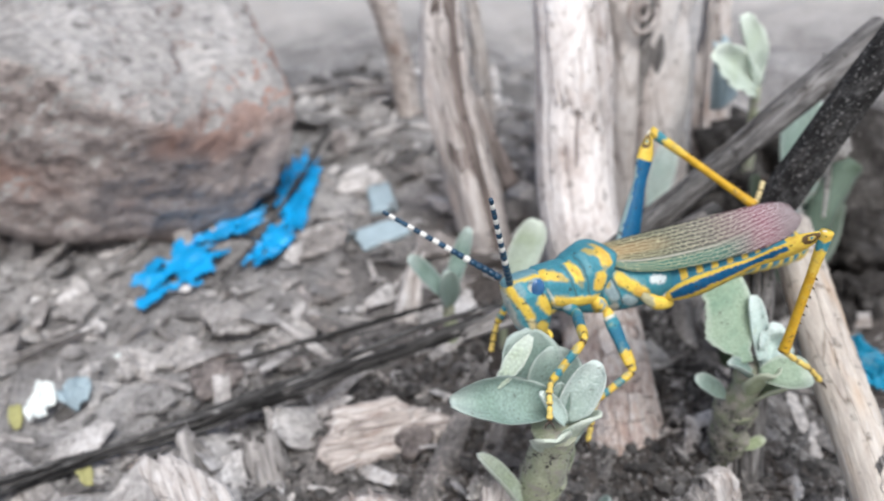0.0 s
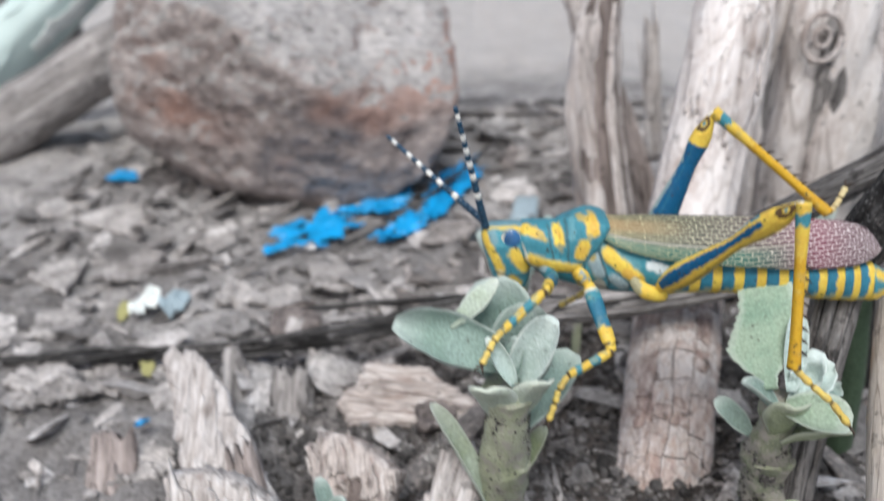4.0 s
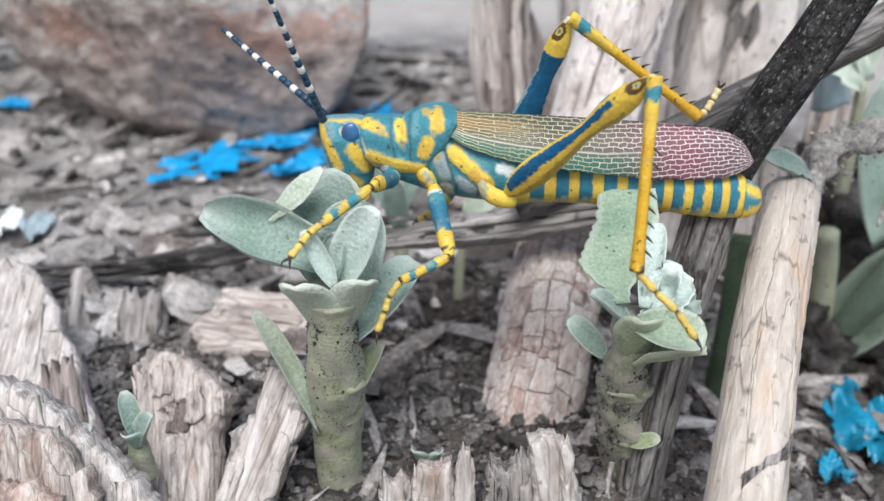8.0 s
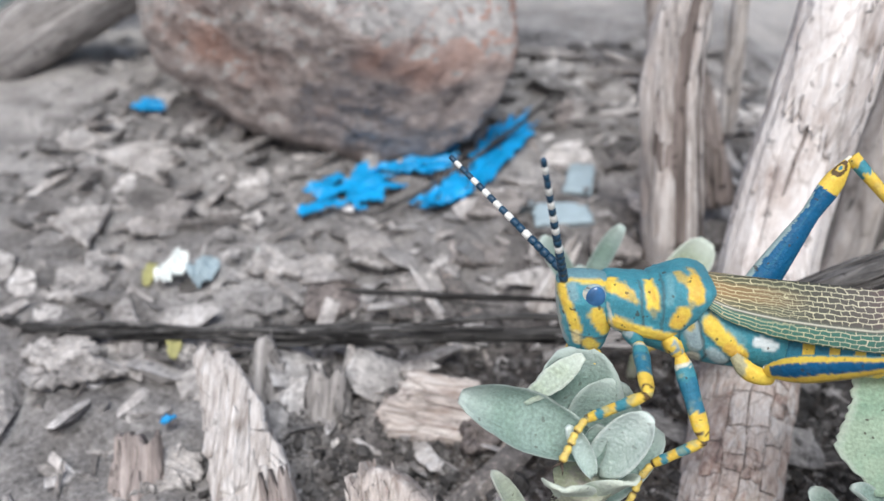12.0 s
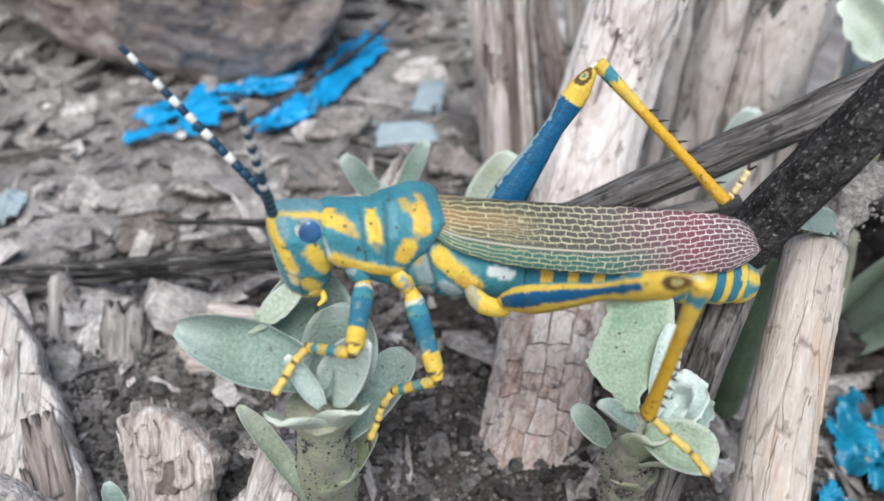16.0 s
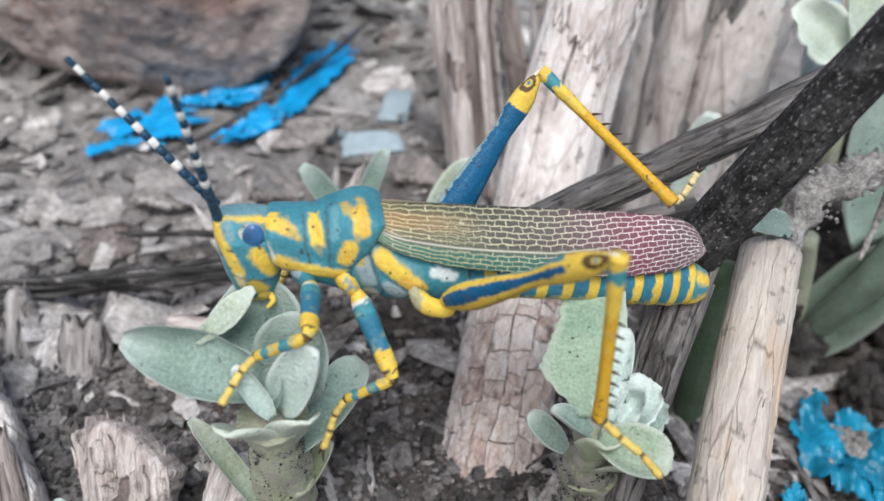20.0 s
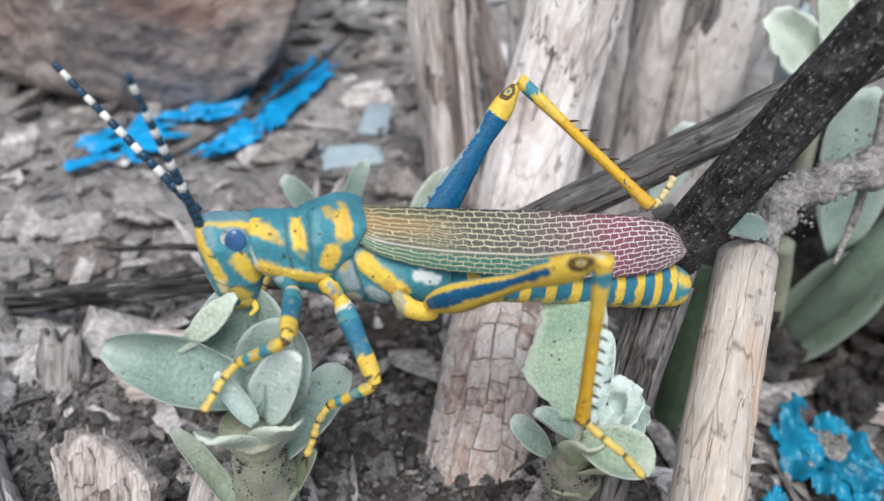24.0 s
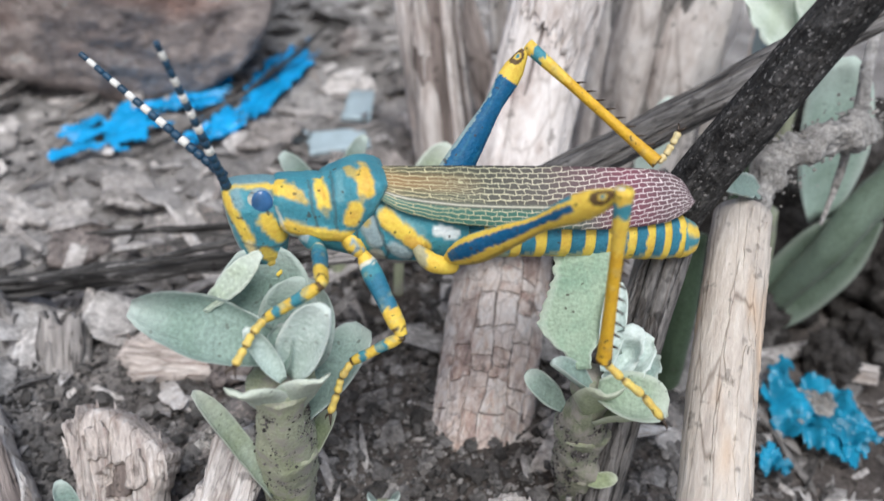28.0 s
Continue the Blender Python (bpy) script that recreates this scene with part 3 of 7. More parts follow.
def furrowed(name, label, points, radii, mat, strips, seed, category="log", twist=0.15, gap=0.1, core=None, depth=0.16, soft=0.1, lumps=0.05, spans=None):
    """A trunk of long split strips of wood laid round a darker core; each strip is a part."""
    base = thing(name, label, category, points[0])
    pts = spline(stand_along(base, points), 9)
    rad = lerp_list(radii, len(pts))
    bm = bmesh.new()
    tube(bm, pts, [r * 0.86 for r in rad], 28, 1.0, 0.08, 0, seed)
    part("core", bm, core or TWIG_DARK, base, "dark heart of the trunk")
    rnd = random.Random(int(seed * 10))
    edges = [0.0]
    while edges[-1] < 2 * math.pi:
        edges.append(edges[-1] + 2 * math.pi / strips * (0.6 + 0.8 * rnd.random()))
    edges = [e * 2 * math.pi / edges[-1] for e in edges]
    pairs = [(radians(a), radians(b)) for a, b in spans] if spans else list(zip(edges, edges[1:]))
    for a0, a1 in pairs:
        bm = bmesh.new()
        n_across = max(8, int((a1 - a0) * 9))
        lift, shrink, rows = 0.92 + depth * rnd.random(), gap * (0.4 + rnd.random()), []
        lo, hi = int(rnd.random() * 2), len(pts) - int(rnd.random() ** 2 * len(pts) * 0.2)
        for i in range(lo, hi):
            d = (pts[min(i + 1, len(pts) - 1)] - pts[max(i - 1, 0)]).normalized()
            side = d.cross(Vector((0, -1, 0))).normalized()
            other = d.cross(side)
            row = []
            for k in range(n_across):
                u = k / (n_across - 1)
                a = a0 + shrink * 0.5 + (a1 - a0 - shrink) * u + twist * i / len(pts)
                edge = 1 - soft * abs(2 * u - 1) ** 3
                r = rad[i] * lift * edge * (1 + lumps * noise.fractal(Vector((a * 2.5, i * 0.25, seed)), 1.0, 2.0, 4) + lumps * 0.6 * noise.noise(Vector((a * 14, i * 0.06, seed + 4))))
                row.append(pts[i] + (side * math.cos(a) + other * math.sin(a)) * r)
            rows.append(row)
        top = [[bm.verts.new(p * MM) for p in row] for row in rows]
        low = [[bm.verts.new((pts[lo + i] + (p - pts[lo + i]) * 0.75) * MM) for p in (row[0], row[-1])] for i, row in enumerate(rows)]
        for i in range(len(rows) - 1):
            for k in range(n_across - 1):
                bm.faces.new((top[i][k], top[i][k + 1], top[i + 1][k + 1], top[i + 1][k]))
            bm.faces.new((low[i][0], top[i][0], top[i + 1][0], low[i + 1][0]))
            bm.faces.new((top[i][-1], low[i][1], low[i + 1][1], top[i + 1][-1]))
        for row, ends in ((top[0], low[0]), (top[-1], low[-1])):
            bm.faces.new([*row, ends[1], ends[0]])
        part("wood_strip", bm, mat, base)
    return base


def barked_log():
    """The upright log: a round trunk under cracked plates of bark, each plate a part."""
    points = [(4.6, 10, -9), (5.9, 14, 1), (17.5, 51, 26.5), (26.2, 67.5, 49.2), (31, 78, 61), (34, 84, 68.5)]
    base = thing("bark_log", "upright log with pinkish grey cracked bark plates", "log", points[0])
    pts = spline(stand_along(base, points), 14)
    rad = lerp_list([7.6, 7.5, 7.7, 8.0, 7.9, 7.8], len(pts))
    bm = bmesh.new()
    tube(bm, pts, [r * 0.93 for r in rad], 36, 1.0, 0.02, 0, 2.2)
    part("trunk", bm, WOOD_PINK, base, "reddish brown wood under the bark")
    bm = bmesh.new()
    upper = [i for i in range(len(pts)) if i >= 24]
    tube(bm, [pts[i] for i in upper], [rad[i] * 0.985 for i in upper], 64, 1.0, 0.03, 20, 4.2)
    part("upper_bark", bm, BARK_SMOOTH, base, "smooth pale bark with fine cracks")
    for n, (lo, hi, a0, a1, lift) in enumerate(((0.55, 0.86, 196, 246, 1.03), (0.5, 0.74, 250, 300, 1.025), (0.76, 0.99, 248, 286, 1.03), (0.6, 0.9, 304, 342, 1.03), (0.86, 0.995, 205, 240, 1.035), (0.52, 0.62, 228, 262, 1.04), (0.78, 0.97, 290, 318, 1.025))):
        bm = bmesh.new()
        cover(bm, pts, rad, (lo, hi), (a0, a1), lift, 0.45, 140 + n, ragged=0.3, slant=6)
        part("peeling_bark", bm, (BARK_SMOOTH, WOOD_BLEACHED)[n % 2], base, "thin peeling sheet of pale bark")
    rnd = random.Random(77)
    for n in range(16):
        a, top, foot = rnd.uniform(0, 6.28), pts[-1], rad[-1] * rnd.uniform(0.45, 0.92)
        d = (pts[-1] - pts[-3]).normalized()
        side = d.cross(Vector((0, -1, 0))).normalized()
        way = side * math.cos(a) + d.cross(side) * math.sin(a)
        bm = bmesh.new()
        tube(bm, [top + way * foot - d * 2, top + way * (foot + 0.2) + d * rnd.uniform(1, 2.5), top + way * (foot + rnd.uniform(-0.5, 1.2)) + d * rnd.uniform(3, 6.5)], [0.9, 0.6, 0.1], 7, 0.5, 0.1)
        part("wood_fibre", bm, WOOD_BLEACHED, base, "torn pale fibre at the broken end")
    lengths = [0.0]
    for a, b in zip(pts, pts[1:]):
        lengths.append(lengths[-1] + (b - a).length)

    def at(s, a, r):
        p = Vector([float(np.interp(s, lengths, [q[k] for q in pts])) for k in range(3)])
        q = Vector([float(np.interp(s + 0.5, lengths, [w[k] for w in pts])) for k in range(3)])
        d = (q - p).normalized() if (q - p).length > 1e-6 else (pts[-1] - pts[-2]).normalized()
        side = d.cross(Vector((0, -1, 0))).normalized()
        return p + (side * math.cos(a) + d.cross(side) * math.sin(a)) * float(np.interp(s, lengths, rad)) * r
    rnd = random.Random(5)
    columns = 16

    def seam(c, z):
        """The angle of the crack to the left of column c at height z."""
        return 2 * math.pi * (c % columns) / columns + 0.13 * noise.noise(Vector(((c % columns) * 3.1, z * 0.13, 0.4))) + 0.05 * noise.noise(Vector(((c % columns) * 3.1, z * 0.9, 2.4))) + (2 * math.pi if c >= columns else 0)
    for c in range(columns):
        s, slope = rnd.random() * 4 - 2, 0.0
        top = 40 + 4 * math.sin(c * 2.3)
        while s < top:
            e, next_slope = min(s + 1.5 + 5.4 * rnd.random() ** 1.7, lengths[-1] - 0.2), rnd.uniform(-0.9, 0.9)
            if s < 9 and rnd.random() < 0.3 * (1 - s / 9):
                s, slope = e, next_slope
                continue
            bm = bmesh.new()
            lift, gap, n = 0.985 + 0.035 * rnd.random(), 0.02 + 0.04 * rnd.random() ** 2, 5
            grid, under = [], []
            for j in range(n):
                for i in range(n):
                    u, v = i / (n - 1), j / (n - 1)
                    z0, z1 = s + slope * (u - 0.5) + 0.35 * noise.noise(Vector((u * 3 + c, s, 3))), e + next_slope * (u - 0.5) + 0.35 * noise.noise(Vector((u * 3 + c, e, 3)))
                    z = max(0.0, z0 + (z1 - z0) * (gap * 0.7 + (1 - gap * 1.4) * v))
                    a0, a1 = seam(c, z), seam(c + 1, z)
                    a = a0 + (a1 - a0) * (gap + (1 - 2 * gap) * u)
                    edge = 0.012 if i in (0, n - 1) or j in (0, n - 1) else 0.0
                    r = lift - edge + 0.03 * noise.fractal(Vector((c + u * 2, z * 0.5, 7)), 1.0, 2.0, 3)
                    grid.append(bm.verts.new(at(z, a, r) * MM))
                    under.append(at(z, a, 0.9))
            for j in range(n - 1):
                for i in range(n - 1):
                    k = j * n + i
                    bm.faces.new((grid[k], grid[k + 1], grid[k + n + 1], grid[k + n]))
            rim = list(range(n)) + [j * n + n - 1 for j in range(1, n)] + [n * (n - 1) + i for i in range(n - 2, -1, -1)] + [j * n for j in range(n - 2, 0, -1)]
            low = {k: bm.verts.new(under[k] * MM) for k in rim}
            for p, q in zip(rim, rim[1:] + rim[:1]):
                bm.faces.new((grid[p], grid[q], low[q], low[p]))
            part("bark_plate", bm, BARK, base, smooth=False)
            s, slope = e, next_slope
    return base


def stone(name, label, centre, radii, mat, seed, cuts=(), turn=0.0, detail=5, rough=0.2, round_off=16.0, category="stone", group=""):
    """A broken stone: a sphere flattened by cutting planes (direction, distance in millimetres) and roughened."""
    bm = bmesh.new()
    bmesh.ops.create_icosphere(bm, subdivisions=detail, radius=1.0)
    r = Matrix.Rotation(radians(turn), 3, "Z")
    for v in bm.verts:
        p = v.co.normalized()
        q = Vector((p.x * radii[0], p.y * radii[1], p.z * radii[2]))
        total = math.exp(-round_off)
        for way, far in cuts:
            c = q.dot(Vector(way).normalized())
            if c > 0.01:
                total += math.exp(-round_off * min(far / c, 3.0))
        k = -math.log(total) / round_off
        k *= 1 + rough * 0.35 * noise.fractal(p * 2.0 + Vector((seed, 1, 2)), 0.9, 2.1, 6) + 0.03 * noise.fractal(p * 9 + Vector((seed, 5, 2)), 0.8, 2.1, 3)
        v.co = r @ q * k * MM
    ob = link(name, bm, mat)
    ob.location = Vector(centre) * MM
    return tagged(ob, label, category, group)


barked_log()
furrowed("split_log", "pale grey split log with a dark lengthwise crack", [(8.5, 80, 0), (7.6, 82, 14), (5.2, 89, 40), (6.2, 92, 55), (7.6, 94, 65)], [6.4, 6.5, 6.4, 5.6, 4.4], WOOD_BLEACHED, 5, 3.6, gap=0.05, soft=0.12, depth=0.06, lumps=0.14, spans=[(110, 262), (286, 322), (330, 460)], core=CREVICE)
stump = furrowed("old_stump", "broad weathered grey stump with furrowed sides", [(50, 86, -16), (51, 88, 20), (55, 92, 60), (60, 97, 88)], [18, 16.5, 16, 15], WOOD_STUMP, 8, 5.7, "stump", gap=0.015, depth=0.05, soft=0.1, lumps=0.16, core=WOOD_GREY)
bm = bmesh.new()
for turn, (r, w) in enumerate(((4.2, 0.8), (1.7, 0.6))):
    ring = [Vector((48.2 + r * 0.9 * math.cos(2 * math.pi * k / 28), 75.6 + 0.25 * turn, 56.2 + r * 1.15 * math.sin(2 * math.pi * k / 28) + 0.3 * noise.noise(Vector((k * 0.4, turn, 2))))) for k in range(29)]
    tube(bm, ring, [w * (0.8 + 0.3 * noise.noise(Vector((k * 0.5, turn, 7)))) for k in range(29)], 10, 0.8, 0.2, 0, turn)
knot = part("knot", bm, WOOD_STUMP, stump, "shallow knot in the wood")
knot.matrix_basis = stump.matrix_basis.inverted()

stick, stick_line, stick_radii = log("pale_stick", "pale barkless stick leaning over the soil", [(8.6, -58, 3), (15.6, -40, 12), (22.3, -24.9, 18.7), (29.9, -6, 26), (39.3, 15, 34.3)], [3.6, 3.65, 3.7, 3.75, 3.7], WOOD_STICK, seed=7.3, rough=0.03, ridges=0, category="stick", steps=18, sides=64)
bm = bmesh.new()
cover(bm, stick_line, stick_radii, (0.5, 0.59), (246, 264), 1.045, 0.5, 71, ragged=0.45, slant=80)
part("scar", bm, WOOD_GREY, stick, "rough grey scar in the wood")
for n, (lo, hi, a, b, lift) in enumerate(((0.38, 0.5, 208, 250, 1.03), (0.4, 0.5, 262, 312, 1.025), (0.56, 0.72, 205, 236, 1.03), (0.585, 0.78, 240, 268, 1.04), (0.6, 0.75, 275, 296, 1.035), (0.62, 0.82, 302, 330, 1.025),
                                        (0.73, 0.9, 212, 240, 1.03), (0.79, 0.97, 246, 275, 1.03), (0.77, 0.95, 281, 312, 1.035), (0.87, 0.99, 225, 246, 1.04), (0.3, 0.42, 230, 300, 1.03))):
    bm = bmesh.new()
    cover(bm, stick_line, stick_radii, (lo, hi), (a, b), lift, 0.35, 80 + n, ragged=0.16)
    part("bark_strip", bm, WOOD_STICK, stick, "thin strip of inner bark")
furrowed("charred_branch", "thick charred black branch with grey flecks", [(26.4, 9.6, 34), (28.7, 9.4, 41.6), (33.8, 6.0, 55), (39.3, 2.0, 69.2), (45.5, -2, 83)], [3.4, 3.4, 3.1, 2.8, 2.6], CHAR, 11, 9.1, "branch", gap=0.004, depth=0.03, soft=0.02, core=CHAR)
furrowed("grey_post", "short weathered grey post set in the soil", [(17, -6.5, -3), (18.6, -3.5, 10), (23.2, 3, 27), (28, 10, 39)], [3.2, 3.1, 3.1, 3.4], WOOD_DARK, 9, 19.1, "post")
furrowed("forked_branch", "grey weathered branch behind the charred one", [(4, 26, 28.5), (19, 26.1, 36.2), (38.5, 26.1, 46.8), (64, 25, 62)], [2.2, 2.5, 2.6, 2.8], WOOD_DARK, 5, 10.4, "branch", gap=0.004, depth=0.03, soft=0.02, lumps=0.14)


def stringy_twig(name, label, points, girth, strands, seed):
    """A dead twig frayed into dark strands that wander round each other; each strand is a part."""
    base = thing(name, label, "twig", points[0])
    pts = spline(stand_along(base, points), 16)
    rnd = random.Random(seed)
    for n in range(strands):
        thick = girth * (0.75 if n == 0 else rnd.uniform(0.25, 0.5))
        lo = 0 if n == 0 else int(rnd.uniform(0, 0.4) * len(pts))
        hi = len(pts) if n == 0 else int(rnd.uniform(0.65, 1.0) * len(pts))
        path = []
        for i in range(lo, hi):
            k = 0.0 if n == 0 else girth * 1.5
            path.append(pts[i] + Vector((k * noise.noise(Vector((i * 0.07, seed + n * 3.3, 0))) * 1.6, k * noise.noise(Vector((i * 0.07, seed + n * 3.3, 5))), 0)))
        bm = bmesh.new()
        tube(bm, path, [thick * (0.8 + 0.5 * noise.noise(Vector((i * 0.2, n, seed)))) * (0.4 + 0.6 * min(1, 8 * min(i, len(path) - 1 - i) / len(path))) for i in range(len(path))], 14, 0.8, 0.25, 8, seed + n)
        part("strand", bm, TWIG_DARK, base)
    return base


stringy_twig("fallen_twig", "long dark frayed twig lying over the litter", [(-150, 60, 2), (-114, 47, 7), (-72, 45, 9), (-30, 34, 19), (16, 27, 27)], 2.0, 8, 12)
furrowed("frayed_branch", "weathered light grey branch with split fibres, lying behind the sprouts", [(-17.5, 31, 20.4), (-10, 30.5, 22), (-0.6, 29, 23.7), (9, 28, 26), (20, 26.5, 28.8), (34, 27, 33)], [0.9, 1.9, 2.5, 2.6, 2.6, 2.2], WOOD_GREY, 12, 33.1, "branch", gap=0.03, depth=0.22, soft=0.05, lumps=0.16, twist=0.5)
log("pale_root", "pale pinkish root bent over the back of the boulder", [(-60, 196, 78), (-43, 190, 75.5), (-14, 180, 67), (3, 172, 62), (11, 166, 53), (15, 162, 30), (16, 160, 2)], [3.0, 3.6, 4.0, 4.2, 4.0, 3.8, 4.2], WOOD_PINK_PALE, seed=41.3, rough=0.16, ridges=10, category="root")
stringy_twig("thin_twig", "thin dark twig crossing the litter", [(-60, 60, 9), (-38, 52, 14), (-14, 47, 17)], 0.9, 3, 13)
def boulder():
    """A broken block tilted on its lower corner: the planes between its corners, rounded off, roughened and pitted."""
    corners = [(-58.8, 116, 8), (-47, 116, 10.5), (-41, 116, 13.5), (-72.5, 117, 14), (-93.5, 122, 16.5), (-121, 130, 31), (-123, 130, 42), (-31, 117, 22.5), (-25.5, 121, 36), (-29.5, 130, 47), (-112, 127, 72), (-79, 107.5, 62.5), (-62.5, 102, 47), (-29, 165, 60),
               (-37, 192, 70), (-115, 207, 86), (-42, 185, 0), (-126, 190, 0), (-62, 126, 2), (-95, 147, -2), (-75, 204, 88)]
    mid = Vector((-80, 160, 40))
    hull = bmesh.new()
    for c in corners:
        hull.verts.new(Vector(c) - mid)
    bmesh.ops.convex_hull(hull, input=hull.verts)
    hull.normal_update()
    planes = []
    for f in hull.faces:
        far = f.normal.dot(f.verts[0].co)
        planes.append((f.normal.copy() * (1 if far > 0 else -1), abs(far)))
    hull.free()
    bm = bmesh.new()
    bmesh.ops.create_icosphere(bm, subdivisions=7, radius=1.0)
    for v in bm.verts:
        p = v.co.normalized()
        gaps = [far / p.dot(n) for n, far in planes if p.dot(n) > 0.05]
        near = min(gaps)
        r = near - math.log(sum(math.exp(-1.6 * min(g - near, 40)) for g in gaps)) / 1.6
        q = p * r
        r = 0.2 + r * (1 + 0.022 * noise.fractal(q / 26 + Vector((3, 1, 2)), 0.9, 2.1, 5))
        r += 1.3 * noise.fractal(q / 7 + Vector((1, 5, 2)), 0.8, 2.1, 4) - 4.5 * max(0.0, noise.noise(Vector((q.x / 13, q.y / 13, q.z / 6)) + Vector((4, 9, 1))) - 0.3)
        v.co = p * r * MM
    ob = link("boulder", bm, [ROCK, ROCK_DUST_LIT])
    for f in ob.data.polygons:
        # up-facing faces take the dust tone, which also carries their brighter light
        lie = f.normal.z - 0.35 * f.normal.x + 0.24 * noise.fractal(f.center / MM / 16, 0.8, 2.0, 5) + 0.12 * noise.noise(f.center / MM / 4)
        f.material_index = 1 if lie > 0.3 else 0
    ob.location = mid * MM
    return tagged(ob, "large dusty pinkish grey broken stone tilted on its lower edge", "stone")


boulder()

# ---- the painted grasshopper ----
def insect_skin(name, gloss=0.5):
    """Cuticle in the colours of the mesh's pattern attribute, with mottling, pits and fine dark dots."""
    m, nt, b = material(name)
    at = nt.nodes.new("ShaderNodeAttribute")
    at.attribute_name = "pattern"
    c = at.outputs["Color"]
    tone = noise_tex(nt, coords(nt), 380, 4.0, 0.6)
    c = mix(nt, 0.75, c, ramp(nt, tone, [(0.25, (0.36, 0.38, 0.4)), (0.75, (0.66, 0.64, 0.62))]), "OVERLAY")
    dust = noise_tex(nt, coords(nt, (1, 1, 1), (0.2, 0.4, 0.1)), 700, 4.0, 0.65)
    c = mix(nt, ramp(nt, dust, [(0.5, (0, 0, 0)), (0.78, (0.05, 0.05, 0.05))]), c, (0.5, 0.52, 0.48))
    fine = noise_tex(nt, coords(nt), 2600, 3.0, 0.7)
    c = mix(nt, 0.6, c, ramp(nt, fine, [(0.3, (0.38, 0.38, 0.38)), (0.72, (0.64, 0.64, 0.64))]), "OVERLAY")
    dots = noise_tex(nt, coords(nt), 1300, 1.0, 0.4)
    c = mix(nt, ramp(nt, dots, [(0.7, (0, 0, 0)), (0.74, (0.75, 0.75, 0.75))]), c, (0.05, 0.04, 0.03))
    nt.links.new(c, b.inputs["Base Color"])
    b.inputs["Roughness"].default_value, b.inputs["Specular IOR Level"].default_value = gloss, 0.3
    bump(nt, b, noise_tex(nt, coords(nt), 2000, 3.0, 0.7), 0.7, 0.00025)
    return m


SKIN = insect_skin("painted_cuticle")
EYE = plain("slate_blue_eye", (0.035, 0.125, 0.29), 0.22, 0.4, 500, 0.1, 0.6)
CLAW = plain("dark_brown_claw", (0.05, 0.035, 0.025), 0.4, 0.3, 800)


def wing_skin():
    """Netted forewing: pale veins that fan out from the root over olive cells, wine red towards the tip."""
    m, nt, b = material("netted_wing")
    at = nt.nodes.new("ShaderNodeAttribute")
    at.attribute_name = "net"
    v = at.outputs["Vector"]
    sep = nt.nodes.new("ShaderNodeSeparateXYZ")
    nt.links.new(v, sep.inputs[0])
    wobble = node(nt, "ShaderNodeTexNoise", Scale=0.9, Detail=2.0)
    nt.links.new(v, wobble.inputs["Vector"])
    shift = nt.nodes.new("ShaderNodeVectorMath")
    shift.operation = "MULTIPLY_ADD"
    shift.inputs[1].default_value = (1.1, 0.55, 0.0)
    nt.links.new(wobble.outputs["Color"], shift.inputs[0])
    nt.links.new(v, shift.inputs[2])

    def net(width, row, gap):
        t = nt.nodes.new("ShaderNodeTexBrick")
        t.offset, t.squash = 0.5, 1.0
        for key, value in (("Scale", 1.0), ("Mortar Size", gap), ("Mortar Smooth", 0.35), ("Brick Width", width), ("Row Height", row)):
            t.inputs[key].default_value = value
        nt.links.new(shift.outputs[0], t.inputs["Vector"])
        return t.outputs["Fac"]
    along = nt.nodes.new("ShaderNodeMapRange")
    along.inputs["From Min"].default_value, along.inputs["From Max"].default_value = -7.0, 30.0
    nt.links.new(sep.outputs["X"], along.inputs["Value"])
    a, across = along.outputs["Result"], sep.outputs["Y"]
    veins = mix(nt, ramp(nt, a, [(0.14, (0, 0, 0)), (0.34, (1, 1, 1))]), net(3.6, 0.46, 0.06), net(1.12, 0.5, 0.052))
    rib = nt.nodes.new("ShaderNodeMapRange")
    rib.inputs["From Min"].default_value, rib.inputs["From Max"].default_value = 3.45, 4.15
    nt.links.new(across, rib.inputs["Value"])
    inner_half = ramp(nt, a, [(0.5, (1, 1, 1)), (0.7, (0, 0, 0))])
    ridge = ramp(nt, rib.outputs["Result"], [(0.36, (0, 0, 0)), (0.44, (1, 1, 1)), (0.58, (1, 1, 1)), (0.66, (0, 0, 0))])
    groove = ramp(nt, rib.outputs["Result"], [(0.04, (0, 0, 0)), (0.2, (0.7, 0.7, 0.7)), (0.8, (0.7, 0.7, 0.7)), (0.96, (0, 0, 0))])
    cell = ramp(nt, a, [(0.0, (0.3, 0.22, 0.1)), (0.12, (0.12, 0.12, 0.07)), (0.3, (0.075, 0.08, 0.06)), (0.5, (0.105, 0.095, 0.085)), (0.64, (0.15, 0.09, 0.1)), (0.77, (0.2, 0.07, 0.1)), (0.88, (0.15, 0.09, 0.105)), (1.0, (0.15, 0.105, 0.115))])
    low = nt.nodes.new("ShaderNodeMapRange")
    low.inputs["From Min"].default_value, low.inputs["From Max"].default_value = 3.7, 4.3
    nt.links.new(across, low.inputs["Value"])
    cell = mix(nt, mix(nt, inner_half, (0.0, 0.0, 0.0), low.outputs["Result"]), cell, (0.06, 0.17, 0.135))
    top = nt.nodes.new("ShaderNodeMapRange")
    top.inputs["From Min"].default_value, top.inputs["From Max"].default_value = 0.7, 1.2
    nt.links.new(across, top.inputs["Value"])
    root = mix(nt, ramp(nt, a, [(0.06, (1, 1, 1)), (0.2, (0.75, 0.75, 0.75)), (0.34, (0, 0, 0))]), (0.0, 0.0, 0.0), ramp(nt, top.outputs["Result"], [(0.0, (0, 0, 0)), (1.0, (1, 1, 1))]))
